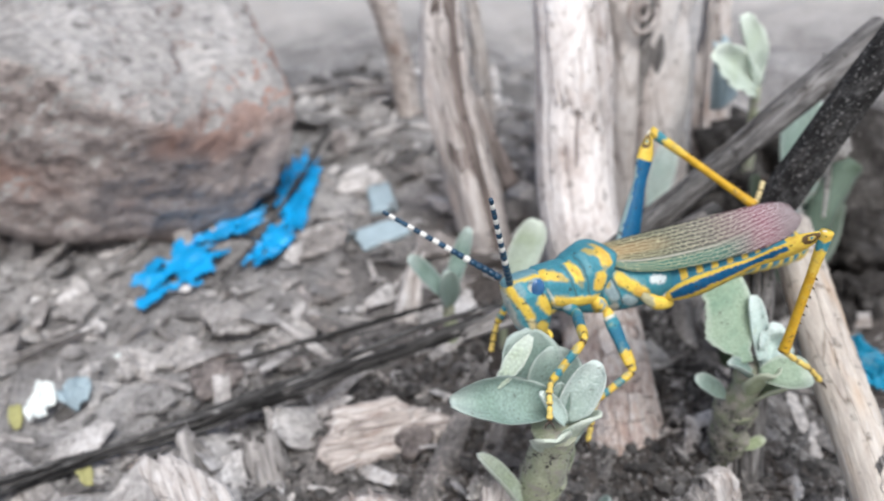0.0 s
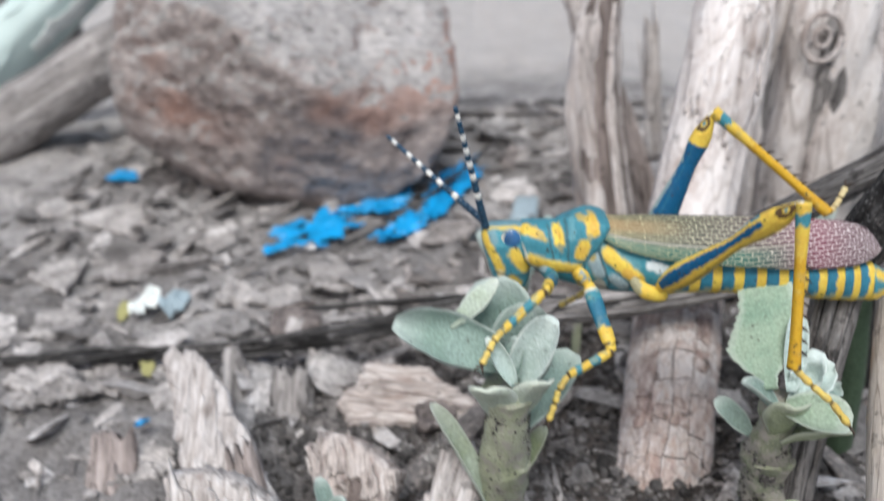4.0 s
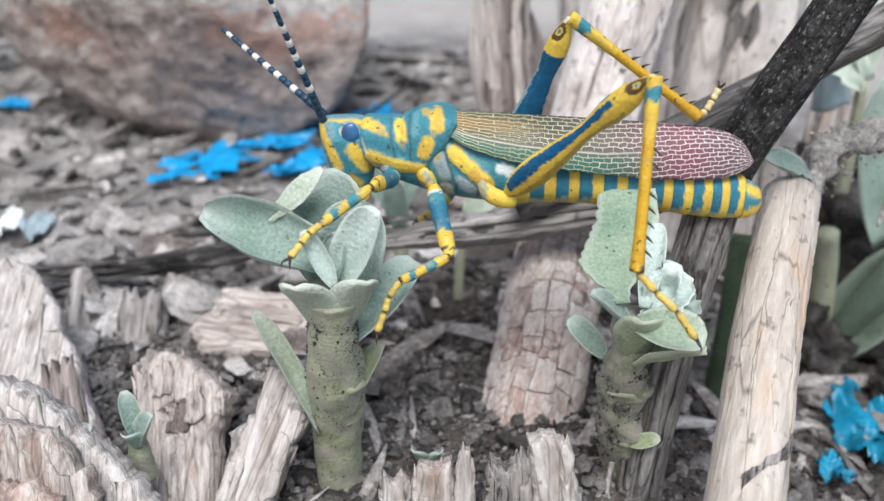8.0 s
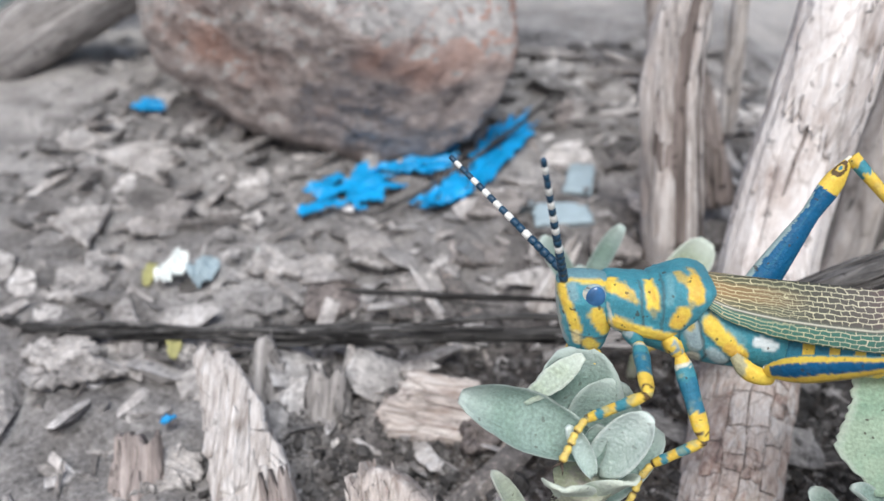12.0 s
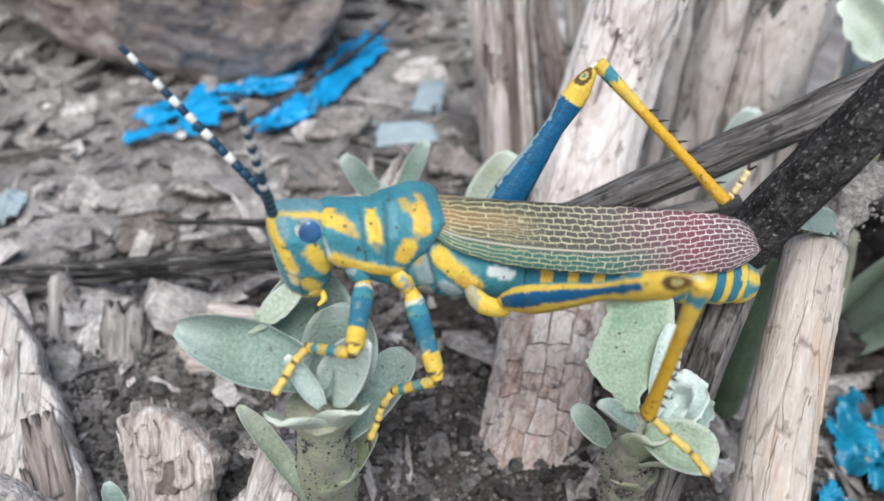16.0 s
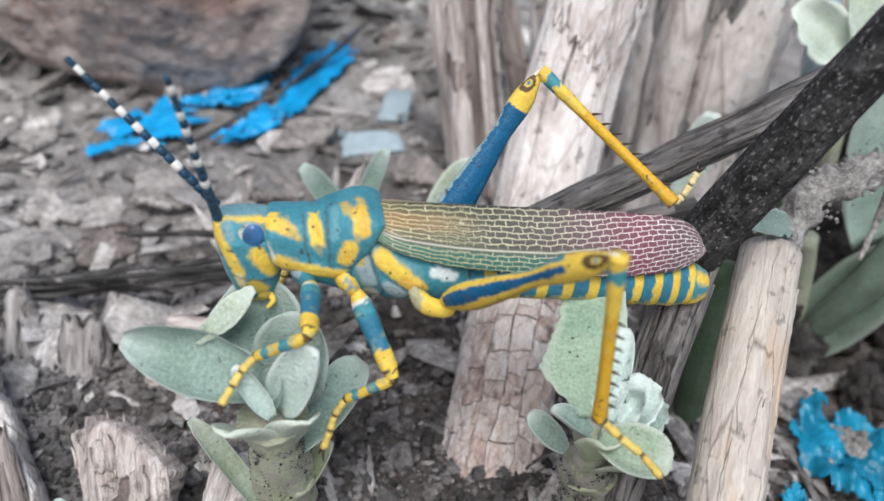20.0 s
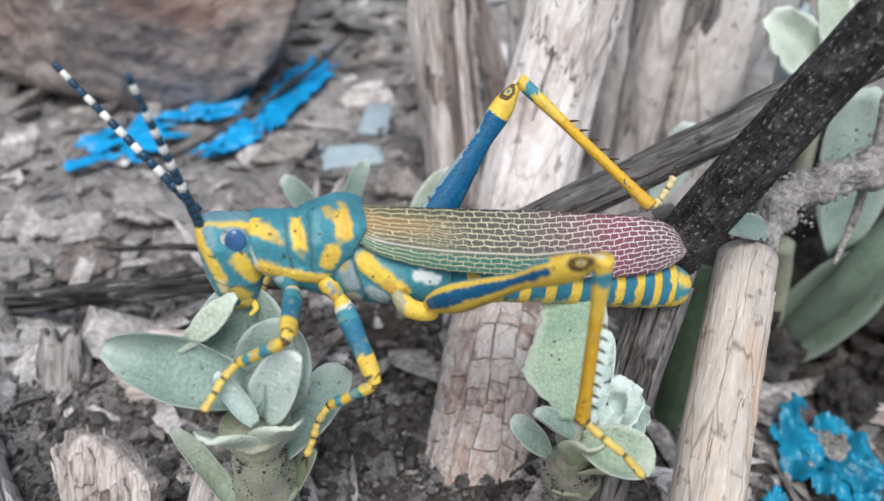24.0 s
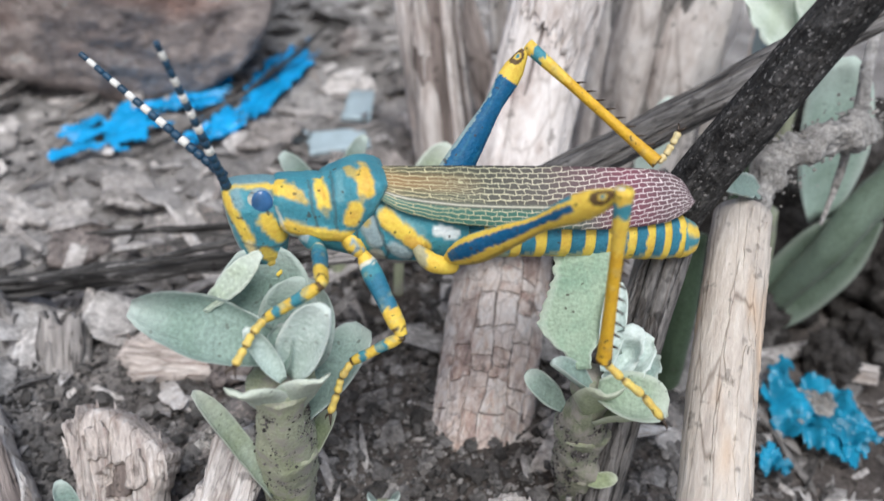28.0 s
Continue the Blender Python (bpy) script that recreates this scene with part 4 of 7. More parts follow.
    flush = nt.nodes.new("ShaderNodeMapRange")
    flush.inputs["From Min"].default_value, flush.inputs["From Max"].default_value = 2.9, 2.3
    nt.links.new(across, flush.inputs["Value"])
    root = mix(nt, root, (0.0, 0.0, 0.0), flush.outputs["Result"])
    vein = ramp(nt, a, [(0.0, (0.66, 0.56, 0.34)), (0.25, (0.6, 0.58, 0.37)), (0.55, (0.6, 0.57, 0.45)), (0.75, (0.76, 0.69, 0.68)), (0.9, (0.8, 0.75, 0.75))])
    cell = mix(nt, mix(nt, root, (0.0, 0.0, 0.0), (0.4, 0.4, 0.4)), cell, (0.5, 0.27, 0.11))
    c = mix(nt, veins, cell, vein)
    c = mix(nt, mix(nt, inner_half, (0.0, 0.0, 0.0), groove), c, (0.13, 0.14, 0.115))
    c = mix(nt, mix(nt, inner_half, (0.0, 0.0, 0.0), ridge), c, (0.56, 0.55, 0.46))
    nt.links.new(c, b.inputs["Base Color"])
    b.inputs["Roughness"].default_value, b.inputs["Specular IOR Level"].default_value = 0.45, 0.35
    bump(nt, b, veins, 0.6, 0.0002)
    return m


WING = wing_skin()
BASE = Vector((0, 4, 40))
BLUE, TEAL, YEL, BROWN, CREAM = Vector((0.004, 0.098, 0.23)), Vector((0.05, 0.24, 0.305)), Vector((0.74, 0.525, 0.08)), Vector((0.1, 0.06, 0.025)), Vector((0.62, 0.61, 0.52))
GREY, DARK, WHITE, ORANGE, PALE_TEAL, OCHRE, AMBER = Vector((0.27, 0.36, 0.38)), Vector((0.035, 0.05, 0.05)), Vector((0.7, 0.78, 0.8)), Vector((0.66, 0.4, 0.075)), Vector((0.12, 0.32, 0.37)), Vector((0.45, 0.36, 0.12)), Vector((0.64, 0.38, 0.03))


def paint(ob, rule):
    """Writes the pattern attribute: rule(place in millimetres, at the reference pose) for each vertex."""
    me = ob.data
    att = me.attributes.new("pattern", "FLOAT_COLOR", "POINT")
    for i, v in enumerate(me.vertices):
        p = v.co / MM + BASE
        wob = Vector((noise.noise(p * 1.3), 0, noise.noise(p * 1.3 + Vector((9, 4, 2))))) * 0.16
        wob += Vector((noise.noise(p * 4.0), 0, noise.noise(p * 4.0 + Vector((3, 1, 7))))) * 0.09
        att.data[i].color = (*rule(p + wob), 1)
    return ob


def emboss(bm, patches, height):
    """Raises plates on both flanks of a body mesh."""
    for v in bm.verts:
        p = v.co / MM + BASE
        v.co.y += math.copysign(patch(p, patches, 0.0, 0.35), p.y - 4) * height * MM


def patch(p, patches, ground=None, soft=0.28):
    """The last patch (x1, z1, x2, z2, radius, tint) that holds the place, as seen from the side."""
    tint = TEAL if ground is None else ground
    for x1, z1, x2, z2, r, c in patches:
        a, d = Vector((x1, z1)), Vector((x2 - x1, z2 - z1))
        q = Vector((p.x, p.z)) - a
        t = max(0.0, min(1.0, q.dot(d) / max(d.length_squared, 1e-6)))
        gap = (q - d * t).length - r
        k = max(0.0, min(1.0, 0.5 - gap / soft))
        tint = tint + (c - tint) * k
    return tint


def body_loft(bm, stations, sides=64, step=0.16, power=2.2):
    """Skin over upright oval sections: stations of x, top, bottom, half width, centre y, forward lean."""
    xs = [s[0] for s in stations]
    count = max(3, int((xs[-1] - xs[0]) / step))
    rings = []
    for x in np.linspace(xs[0], xs[-1], count):
        top, low, half, mid = [float(np.interp(x, xs, [s[k] for s in stations])) for k in (1, 2, 3, 4)]
        ring = []
        for k in range(sides):
            a = 2 * math.pi * k / sides
            c, s = math.cos(a), math.sin(a)
            e = 2 / power
            y = mid + half * math.copysign(abs(c) ** e, c)
            z = (top + low) / 2 + (top - low) / 2 * math.copysign(abs(s) ** e, s)
            ring.append(bm.verts.new((Vector((x, y, z)) - BASE) * MM))
        rings.append(ring)
    for a, b in zip(rings, rings[1:]):
        for k in range(sides):
            bm.faces.new((a[k], a[(k + 1) % sides], b[(k + 1) % sides], b[k]))
    for ring in (rings[0], rings[-1]):
        bm.faces.new(ring)


def upright_loft(bm, stations, sides=72, step=0.14):
    """Skin over level oval sections: stations of z, front x, back x, half width."""
    zs = [s[0] for s in stations][::-1]
    rings = []
    for z in np.linspace(zs[0], zs[-1], max(3, int((zs[-1] - zs[0]) / step))):
        f, r, half = [float(np.interp(z, zs, [s[k] for s in stations][::-1])) for k in (1, 2, 3)]
        ring = []
        for k in range(sides):
            a = 2 * math.pi * k / sides
            c, s = math.cos(a), math.sin(a)
            ring.append(bm.verts.new((Vector(((f + r) / 2 + (r - f) / 2 * math.copysign(abs(c) ** 0.8, c), 4 + half * math.copysign(abs(s) ** 0.85, s), z)) - BASE) * MM))
        rings.append(ring)
    for a, b in zip(rings, rings[1:]):
        for k in range(sides):
            bm.faces.new((a[k], a[(k + 1) % sides], b[(k + 1) % sides], b[k]))
    for ring in (rings[0], rings[-1]):
        bm.faces.new(ring)


hopper = thing("grasshopper", "blue, teal and yellow painted grasshopper perched across two sprouts", "grasshopper", BASE)

# head, eyes, mouthparts
bm = bmesh.new()
upright_loft(bm, [(50.15, -20.0, -16.0, 0.8), (50.0, -20.5, -15.4, 1.5), (49.5, -20.9, -15.0, 2.3), (48.0, -20.85, -14.3, 3.0), (46.0, -20.55, -14.3, 3.1), (44.0, -20.1, -14.6, 2.9), (42.4, -19.55, -14.9, 2.5), (41.1, -18.8, -15.4, 1.9), (40.2, -18.0, -16.2, 1.0)])
FACE = [(-20.9, 49.2, -19.2, 42.0, 0.3, PALE_TEAL), (-20.7, 50.0, -20.2, 48.6, 0.45, YEL), (-20.2, 48.6, -19.3, 46.7, 0.58, YEL), (-19.3, 46.7, -18.6, 44.8, 0.6, YEL), (-18.6, 44.4, -18.2, 43.2, 0.45, YEL.lerp(CREAM, 0.5)), (-16.75, 47.0, -15.4, 44.8, 0.76, YEL), (-17.1, 43.3, -16.6, 42.6, 0.75, YEL.lerp(OCHRE, 0.3)),
        (-20.1, 44.2, -19.6, 43.0, 0.4, GREY), (-18.2, 40.8, -16.8, 40.6, 0.6, YEL.lerp(CREAM, 0.3)), (-19.2, 44.5, -17.8, 44.1, 0.06, DARK), (-17.9, 44.0, -17.6, 41.2, 0.07, DARK), (-17.6, 44.1, -15.2, 43.6, 0.06, DARK), (-20.6, 50.1, -17.9, 50.15, 0.26, YEL), (-17.9, 50.15, -15.6, 49.75, 0.3, YEL), (-21.1, 49.4, -19.9, 43.4, 0.1, CREAM), (-19.4, 49.4, -19.2, 48.6, 0.5, GREY.lerp(TEAL, 0.5))]
paint(part("head", bm, SKIN, hopper), lambda p: patch(p, FACE) if p.y < 2.9 or p.z < 49.3 else TEAL.lerp(GREY, 0.4))
for side in (-1, 1):
    lift, out = (0.0, 2.5) if side < 0 else (-0.9, 2.15)
    bm = bmesh.new()
    ball(bm, Vector((-17.0, 4 + side * out, 48.75 + lift)) - BASE, (1.08, 0.62, 1.3), 28, 20)
    part("eye", bm, EYE, hopper, "slate blue oval eye")
    bm = bmesh.new()
    ball(bm, Vector((-17.1, 4 + side * (out - 0.14), 48.65 + lift)) - BASE, (1.32, 0.54, 1.55), 28, 20)
    paint(part("eye_rim", bm, SKIN, hopper, "pale ring round the eye"), lambda p: CREAM * 0.85 if p.z < 49.4 and p.x < -16.4 else GREY)
    bm = bmesh.new()
    pts = spline([Vector(q) - BASE for q in ((-16.0, 4 + side * 1.4, 41.6), (-15.6, 4 + side * 2.0, 40.9), (-16.2, 4 + side * 2.4, 40.3))], 5)
    tube(bm, pts, lerp_list([0.35, 0.33, 0.16], len(pts)), 8)
    paint(part("palp", bm, SKIN, hopper), lambda p: YEL)

for side in (-1, 1):
    bm = bmesh.new()
    ball(bm, Vector((-16.6, 4 + side * 1.5, 42.0)) - BASE, (0.95, 0.8, 1.25), 20, 14)
    paint(part("mandible", bm, SKIN, hopper, "yellowish jaw"), lambda p: OCHRE.lerp(YEL, 0.5) if p.z < 42.6 else GREY)
bm = bmesh.new()
ball(bm, Vector((-18.3, 4, 41.6)) - BASE, (0.7, 1.5, 1.3), 20, 14)
paint(part("labrum", bm, SKIN, hopper, "pale upper lip"), lambda p: CREAM * 0.8 if p.z > 41.8 else OCHRE)

# neck shield
bm = bmesh.new()
body_loft(bm, [(-16.0, 49.8, 46.0, 2.6, 4), (-15.4, 50.2, 45.0, 3.1, 4), (-14.4, 50.2, 44.2, 3.3, 4), (-13.0, 50.1, 43.8, 3.4, 4), (-11.4, 50.1, 43.3, 3.55, 4), (-11.2, 49.95, 43.3, 3.5, 4), (-11.0, 50.3, 43.2, 3.6, 4), (-9.6, 50.9, 43.1, 3.85, 4), (-8.5, 51.3, 43.4, 3.95, 4), (-7.4, 51.45, 44.4, 4.1, 4), (-6.2, 51.3, 46.4, 4.15, 4), (-5.4, 50.95, 48.2, 3.9, 4), (-4.8, 50.5, 49.4, 3.2, 4)], 84, power=2.7)
SHIELD = [(-15.8, 49.95, -14.0, 49.5, 0.5, YEL), (-14.3, 49.6, -13.4, 49.2, 0.42, YEL.lerp(ORANGE, 0.55)), (-13.4, 49.2, -12.8, 48.7, 0.3, OCHRE), (-11.3, 49.6, -11.05, 48.5, 0.68, YEL), (-11.25, 49.5, -11.15, 49.1, 0.3, ORANGE), (-11.0, 47.9, -10.95, 47.5, 0.3, OCHRE.lerp(TEAL, 0.4)),
          (-7.6, 50.9, -8.6, 51.2, 0.3, OCHRE), (-7.0, 50.7, -7.0, 49.9, 0.8, YEL.lerp(ORANGE, 0.4)), (-6.9, 50.6, -6.9, 50.2, 0.4, ORANGE), (-7.3, 49.2, -7.7, 48.6, 0.3, OCHRE.lerp(PALE_TEAL, 0.3)), (-8.1, 48.0, -8.5, 46.9, 0.82, YEL), (-8.2, 47.6, -8.4, 47.2, 0.4, YEL.lerp(ORANGE, 0.5)),
          (-14.7, 46.2, -13.3, 45.6, 0.8, YEL), (-13.3, 45.5, -10.9, 45.0, 0.85, YEL), (-10.9, 45.0, -8.3, 44.5, 0.9, YEL), (-12.5, 50.6, -11.9, 46.2, 0.09, DARK * 1.6), (-10.2, 51.2, -10.0, 46.0, 0.09, DARK * 1.6), (-9.4, 51.3, -9.5, 49.0, 0.35, PALE_TEAL),
          (-15.6, 48.2, -14.9, 45.3, 0.1, CREAM), (-14.7, 45.1, -11.7, 44.15, 0.16, CREAM), (-11.7, 44.15, -8.6, 43.6, 0.18, CREAM), (-5.0, 50.4, -7.0, 45.9, 0.5, TEAL), (-4.9, 50.3, -7.2, 45.2, 0.1, PALE_TEAL)]
emboss(bm, [(-15.0, 46.3, -9.4, 44.8, 0.7, 1.0), (-12.5, 50.6, -11.9, 46.2, 0.16, -0.9), (-10.2, 51.2, -10.0, 46.0, 0.16, -0.9), (-7.2, 51, -8.2, 46.5, 0.8, 0.7)], 0.22)
paint(part("pronotum", bm, SKIN, hopper), lambda p: patch(p, SHIELD) if p.y < 3.3 or p.z < 48 else TEAL)

# wing-bearing thorax with its side plates
bm = bmesh.new()
body_loft(bm, [(-14.5, 47, 44.0, 2.0, 4), (-11.5, 47.5, 42.4, 2.9, 4), (-8.0, 49.0, 41.2, 3.7, 4), (-4, 49.2, 40.3, 4.1, 4), (0, 48.5, 39.8, 4.1, 4), (3.5, 47.5, 40.0, 3.6, 4)], 80)
THORAX = [(-7.6, 49.0, -1.5, 45.0, 0.5, PALE_TEAL), (-7.3, 47.2, -6.2, 44.2, 0.85, GREY), (-7.5, 47.4, -7.1, 46.5, 0.5, OCHRE), (-5.1, 46.8, -1.3, 43.1, 0.85, YEL), (-2.9, 44.4, -1.5, 43.2, 0.55, ORANGE), (-4.4, 43.4, -3.0, 42.2, 0.75, GREY),
          (-8.9, 44.2, -8.0, 42.4, 0.7, YEL), (-6.2, 42.6, -5.6, 41.4, 0.7, CREAM * 0.75), (-5.6, 40.6, 1.5, 40.2, 0.7, CREAM * 0.55), (0.2, 45.0, 1.9, 44.3, 0.62, WHITE), (-8.1, 48.4, -8.0, 44.8, 0.1, DARK), (-6.5, 47.6, -4.9, 43.0, 0.1, DARK), (-4.9, 43.0, -5.0, 41.0, 0.09, DARK), (-1.6, 43.4, -2.6, 41.4, 0.1, DARK)]
emboss(bm, [(-7.3, 47.2, -6.2, 44.2, 0.8, 1.0), (-5.9, 47.2, -1.9, 43.5, 0.75, 1.2), (-4.4, 43.4, -3.2, 42.2, 0.7, 0.6), (-8.1, 48.4, -8.0, 44.8, 0.14, -0.6), (-6.5, 47.6, -4.9, 43.0, 0.14, -0.6)], 0.3)
paint(part("thorax", bm, SKIN, hopper), lambda p: patch(p, THORAX))

# belly rings, each a blue band with a yellow hind margin
EDGES = [0.5, 3.6, 6.6, 9.3, 12.1, 14.9, 17.7, 20.2, 22.6, 24.9, 27.0, 29.0]
for a, b in zip(EDGES, EDGES[1:]):
    def belly(x):
        return (x, float(np.interp(x, [0, 15, 25, 29, 31.5], [46, 45, 43.6, 42.6, 41.0])), float(np.interp(x, [0, 8, 15, 22, 28, 31.5], [39.6, 39.7, 39.1, 38.0, 37.3, 38.0])), float(np.interp(x, [0, 10, 22, 28, 31.5], [3.3, 3.3, 2.9, 2.3, 1.2])), 4)
    first, last = belly(a), belly(b)
    bm = bmesh.new()
    body_loft(bm, [(a, first[1] - 0.12, first[2] + 0.12, first[3] - 0.12, 4), (a + 0.25, first[1], first[2], first[3], 4), (b - 0.2, last[1] + 0.08, last[2] - 0.08, last[3] + 0.1, 4), (b + 0.12, last[1] - 0.1, last[2] + 0.1, last[3] - 0.12, 4)], 36, 0.14)
    split = a + (b - a) * 0.55
    paint(part("abdominal_ring", bm, SKIN, hopper), lambda p, s=split, lo=first[2]: YEL if p.x > s + 0.05 or p.z < lo + 0.55 else (PALE_TEAL.lerp(YEL, 0.35) if p.z < lo + 1.3 else BLUE.lerp(TEAL, 0.6)))
bm = bmesh.new()
body_loft(bm, [(28.9, 42.4, 37.3, 2.2, 4), (30.0, 41.9, 37.4, 1.9, 4), (30.9, 41.3, 37.8, 1.4, 4), (31.4, 40.4, 38.6, 0.7, 4)], 30, 0.15)
paint(part("abdomen_tip", bm, SKIN, hopper), lambda p: patch(p, [(28.5, 37.8, 31.4, 38.6, 1.0, YEL), (29.5, 41.4, 31.0, 40.6, 0.5, YEL)]))

# netted forewings, folded like a roof
TOP = ([-6.6, -6.3, 0.5, 7, 13.6, 20.2, 24.2, 26.6, 28.0, 28.9, 29.3, 29.5], [49.9, 50.5, 50.2, 49.75, 49.3, 48.7, 48.3, 47.7, 46.9, 46.0, 45.4, 44.9])
LOW = ([-6.6, -4.1, -0.9, 2.3, 5.5, 10, 16.6, 23, 26.2, 27.9, 28.9, 29.3, 29.5], [49.2, 47.7, 46.5, 45.6, 45.1, 44.4, 43.6, 43.1, 43.2, 43.5, 44.0, 44.4, 44.8])
for side in (-1, 1):
    sheets, nets = [[], []], []
    bm = bmesh.new()
    n_long, n_across = 120, 20
    for i in range(n_long + 1):
        x = -6.6 + 36.1 * (1 - (1 - i / n_long) ** 1.25)
        top, low = float(np.interp(x, *TOP)) + 0.1, float(np.interp(x, *LOW))
        half = float(np.interp(x, [-6.6, -3, 6, 18, 26, 29.4], [3.2, 4.3, 4.35, 3.7, 2.6, 1.4]))
        for k in range(n_across + 1):
            s = k / n_across * math.pi / 2
            for sheet, grow in ((sheets[0], 0.0), (sheets[1], -0.16)):
                y = 4 + side * ((half + grow) * math.sin(s) ** 0.9 + 0.02)
                z = low + (top + grow + (0.12 if side < 0 else 0.0) - low) * (0.35 * math.cos(s) + 0.65 * (1 - k / n_across))
                sheet.append(bm.verts.new((Vector((x, y, z)) - BASE) * MM))
                nets.append((x, 5.9 * k / n_across + 0.1 * max(0.0, x - 12), 0.0))
    row = n_across + 1
    for sheet in sheets:
        for i in range(n_long):
            for k in range(n_across):
                q = i * row + k
                bm.faces.new((sheet[q], sheet[q + 1], sheet[q + row + 1], sheet[q + row]))
    rim = list(range(row)) + [i * row + n_across for i in range(1, n_long + 1)] + [n_long * row + k for k in range(n_across - 1, -1, -1)] + [i * row for i in range(n_long - 1, 0, -1)]
    for a, b in zip(rim, rim[1:] + rim[:1]):
        bm.faces.new((sheets[0][a], sheets[0][b], sheets[1][b], sheets[1][a]))
    wing = part("forewing", bm, WING, hopper, "netted forewing with pale veins, wine red at its end")
    att = wing.data.attributes.new("net", "FLOAT_VECTOR", "POINT")
    for k, value in enumerate(nets):
        att.data[k].vector = value


# antennae: beads along z from the base, banded dark and white
WHITE_BEADS = (5, 8, 10, 12, 14, 17)
ANTENNA_DARK = plain("blue_black_bead", (0.014, 0.055, 0.105), 0.35, 0.4, 900)
ANTENNA_WHITE = plain("chalk_white_bead", (0.75, 0.76, 0.73), 0.5, 0.15, 900)
antennae = []
for length, girth in ((18.2, 0.5), (17.4, 0.5)):
    step, root = length / 19, None
    for i in range(19):
        r, z = girth * (1.0 - 0.45 * i / 19), step * i
        bm = bmesh.new()
        tube(bm, [(0, 0, z), (0, 0, z + step * 0.12), (0, 0, z + step * 0.85), (0, 0, z + step * 0.99)], [r * 0.75, r, r * 1.02, r * 0.8], 10)
        ob = part("bead" if root else "antenna", bm, ANTENNA_WHITE if i in WHITE_BEADS else ANTENNA_DARK, root or hopper, "" if root else "antenna beaded in blue-black and white")
        root = root or ob
    antennae.append(root)


# legs: each piece lies along z from its upper joint
def limb(name, length, radii, tints, flat=0.75, sides=14, label=""):
    """A leg piece; tints are (share of the length, tint) steps."""
    bm = bmesh.new()
    n = max(24, int(length / 0.2))
    tube(bm, [(0, 0, length * i / n) for i in range(n + 1)], lerp_list(radii, n + 1), sides, flat)
    ob = part(name, bm, SKIN, hopper, label)

    def rule(p):
        q = p - BASE
        s = q.z / length + 0.05 * noise.noise(q * 1.4) + 0.03 * noise.noise(q * 4)
        fade = max(0.0, min(0.8, (noise.noise(q * 1.1 + Vector((7, length, 2))) - 0.25) * 4))
        tint = [c for a, c in tints if s >= a - 1e-6][-1] if s > 0 else tints[0][1]
        return tint.lerp(OCHRE.lerp(PALE_TEAL, 0.5), fade * (0.25 if name == "hind_tibia" else 0.8))
    return paint(ob, rule)


def hind_femur(length, inner):
    bm = bmesh.new()
    n = 150
    r = lerp_list([0.5, 1.2, 1.6, 1.75, 1.7, 1.55, 1.4, 1.2, 1.0, 0.95, 1.15, 1.4, 1.45, 1.3, 0.8, 0.3] if not inner else [0.6, 1.5, 1.9, 2.0, 1.95, 1.85, 1.7, 1.55, 1.4, 1.2, 1.1, 1.2, 1.35, 1.25, 0.8, 0.3], n + 1)
    tube(bm, [(0, 0, length * i / n) for i in range(n + 1)], r, 48, 0.68, facing=(0, -1, 0))
    ob = part("hind_femur", bm, SKIN, hopper, "broad blue hind thigh edged with yellow" if not inner else "blue hind thigh with a yellow knee")

    def rule(p):
        q = p - BASE
        s, across = q.z / length, q.x / max(float(np.interp(q.z / length, np.linspace(0, 1, n + 1), r)), 0.1)
        ring = math.hypot((s - 0.925) * length, (math.degrees(math.atan2(q.y / 0.68, q.x)) - 45) * 0.022)
        if s > 0.86 and 0.5 < ring < 1.15:
            return BROWN
        if s > 0.9 and ring < 0.3:
            return TEAL
        if s > 0.97:
            return CREAM
        if s > 0.8:
            return YEL
        if inner:
            return CREAM.lerp(TEAL, 0.6) if abs(across) > 0.9 else BLUE.lerp(TEAL, 0.03 + 0.3 * (abs(abs(across) - 0.55) < 0.05))
        turn = math.degrees(math.atan2(q.y / 0.68, q.x)) + 4 * math.sin(q.z * 5.2) * noise.noise(q * 1.1) + 5 * noise.noise(q * 3.0)
        half = 27 if s < 0.45 else 27 - 42 * (s - 0.45)
        if abs(turn - 49) < half and s > 0.06:
            return BLUE
        if abs(turn - 49) < half + 3 and s > 0.06:
            return BLUE.lerp(YEL, 0.35)
        if -16 < turn < 108:
            return YEL if turn > 30 or s < 0.5 + 0.01 * (turn + 16) else TEAL
        return TEAL if -70 < turn < -16 else (BROWN.lerp(YEL, 0.5) if 108 <= turn < 130 else OCHRE)
    return paint(ob, rule)


def hind_tibia(length):
    ob = limb("hind_tibia", length, [0.85, 0.75, 0.62, 0.62, 0.62, 0.66, 0.8], [(0, YEL), (0.05, TEAL), (0.12, YEL), (0.3, AMBER), (0.985, BROWN)], 0.9, 16, "yellow spiny hind shin")
    for i in range(8):
        for side in (-1, 1):
            bm = bmesh.new()
            z = length * (0.36 + 0.075 * i)
            tube(bm, [(0.45 * side, -0.3, z), (0.6 * side, -0.75, z + 0.35), (0.68 * side, -1.15, z + 0.75)], [0.16, 0.12, 0.02], 6)
            part("spine", bm, CLAW, ob, "dark-tipped spine")
    return ob


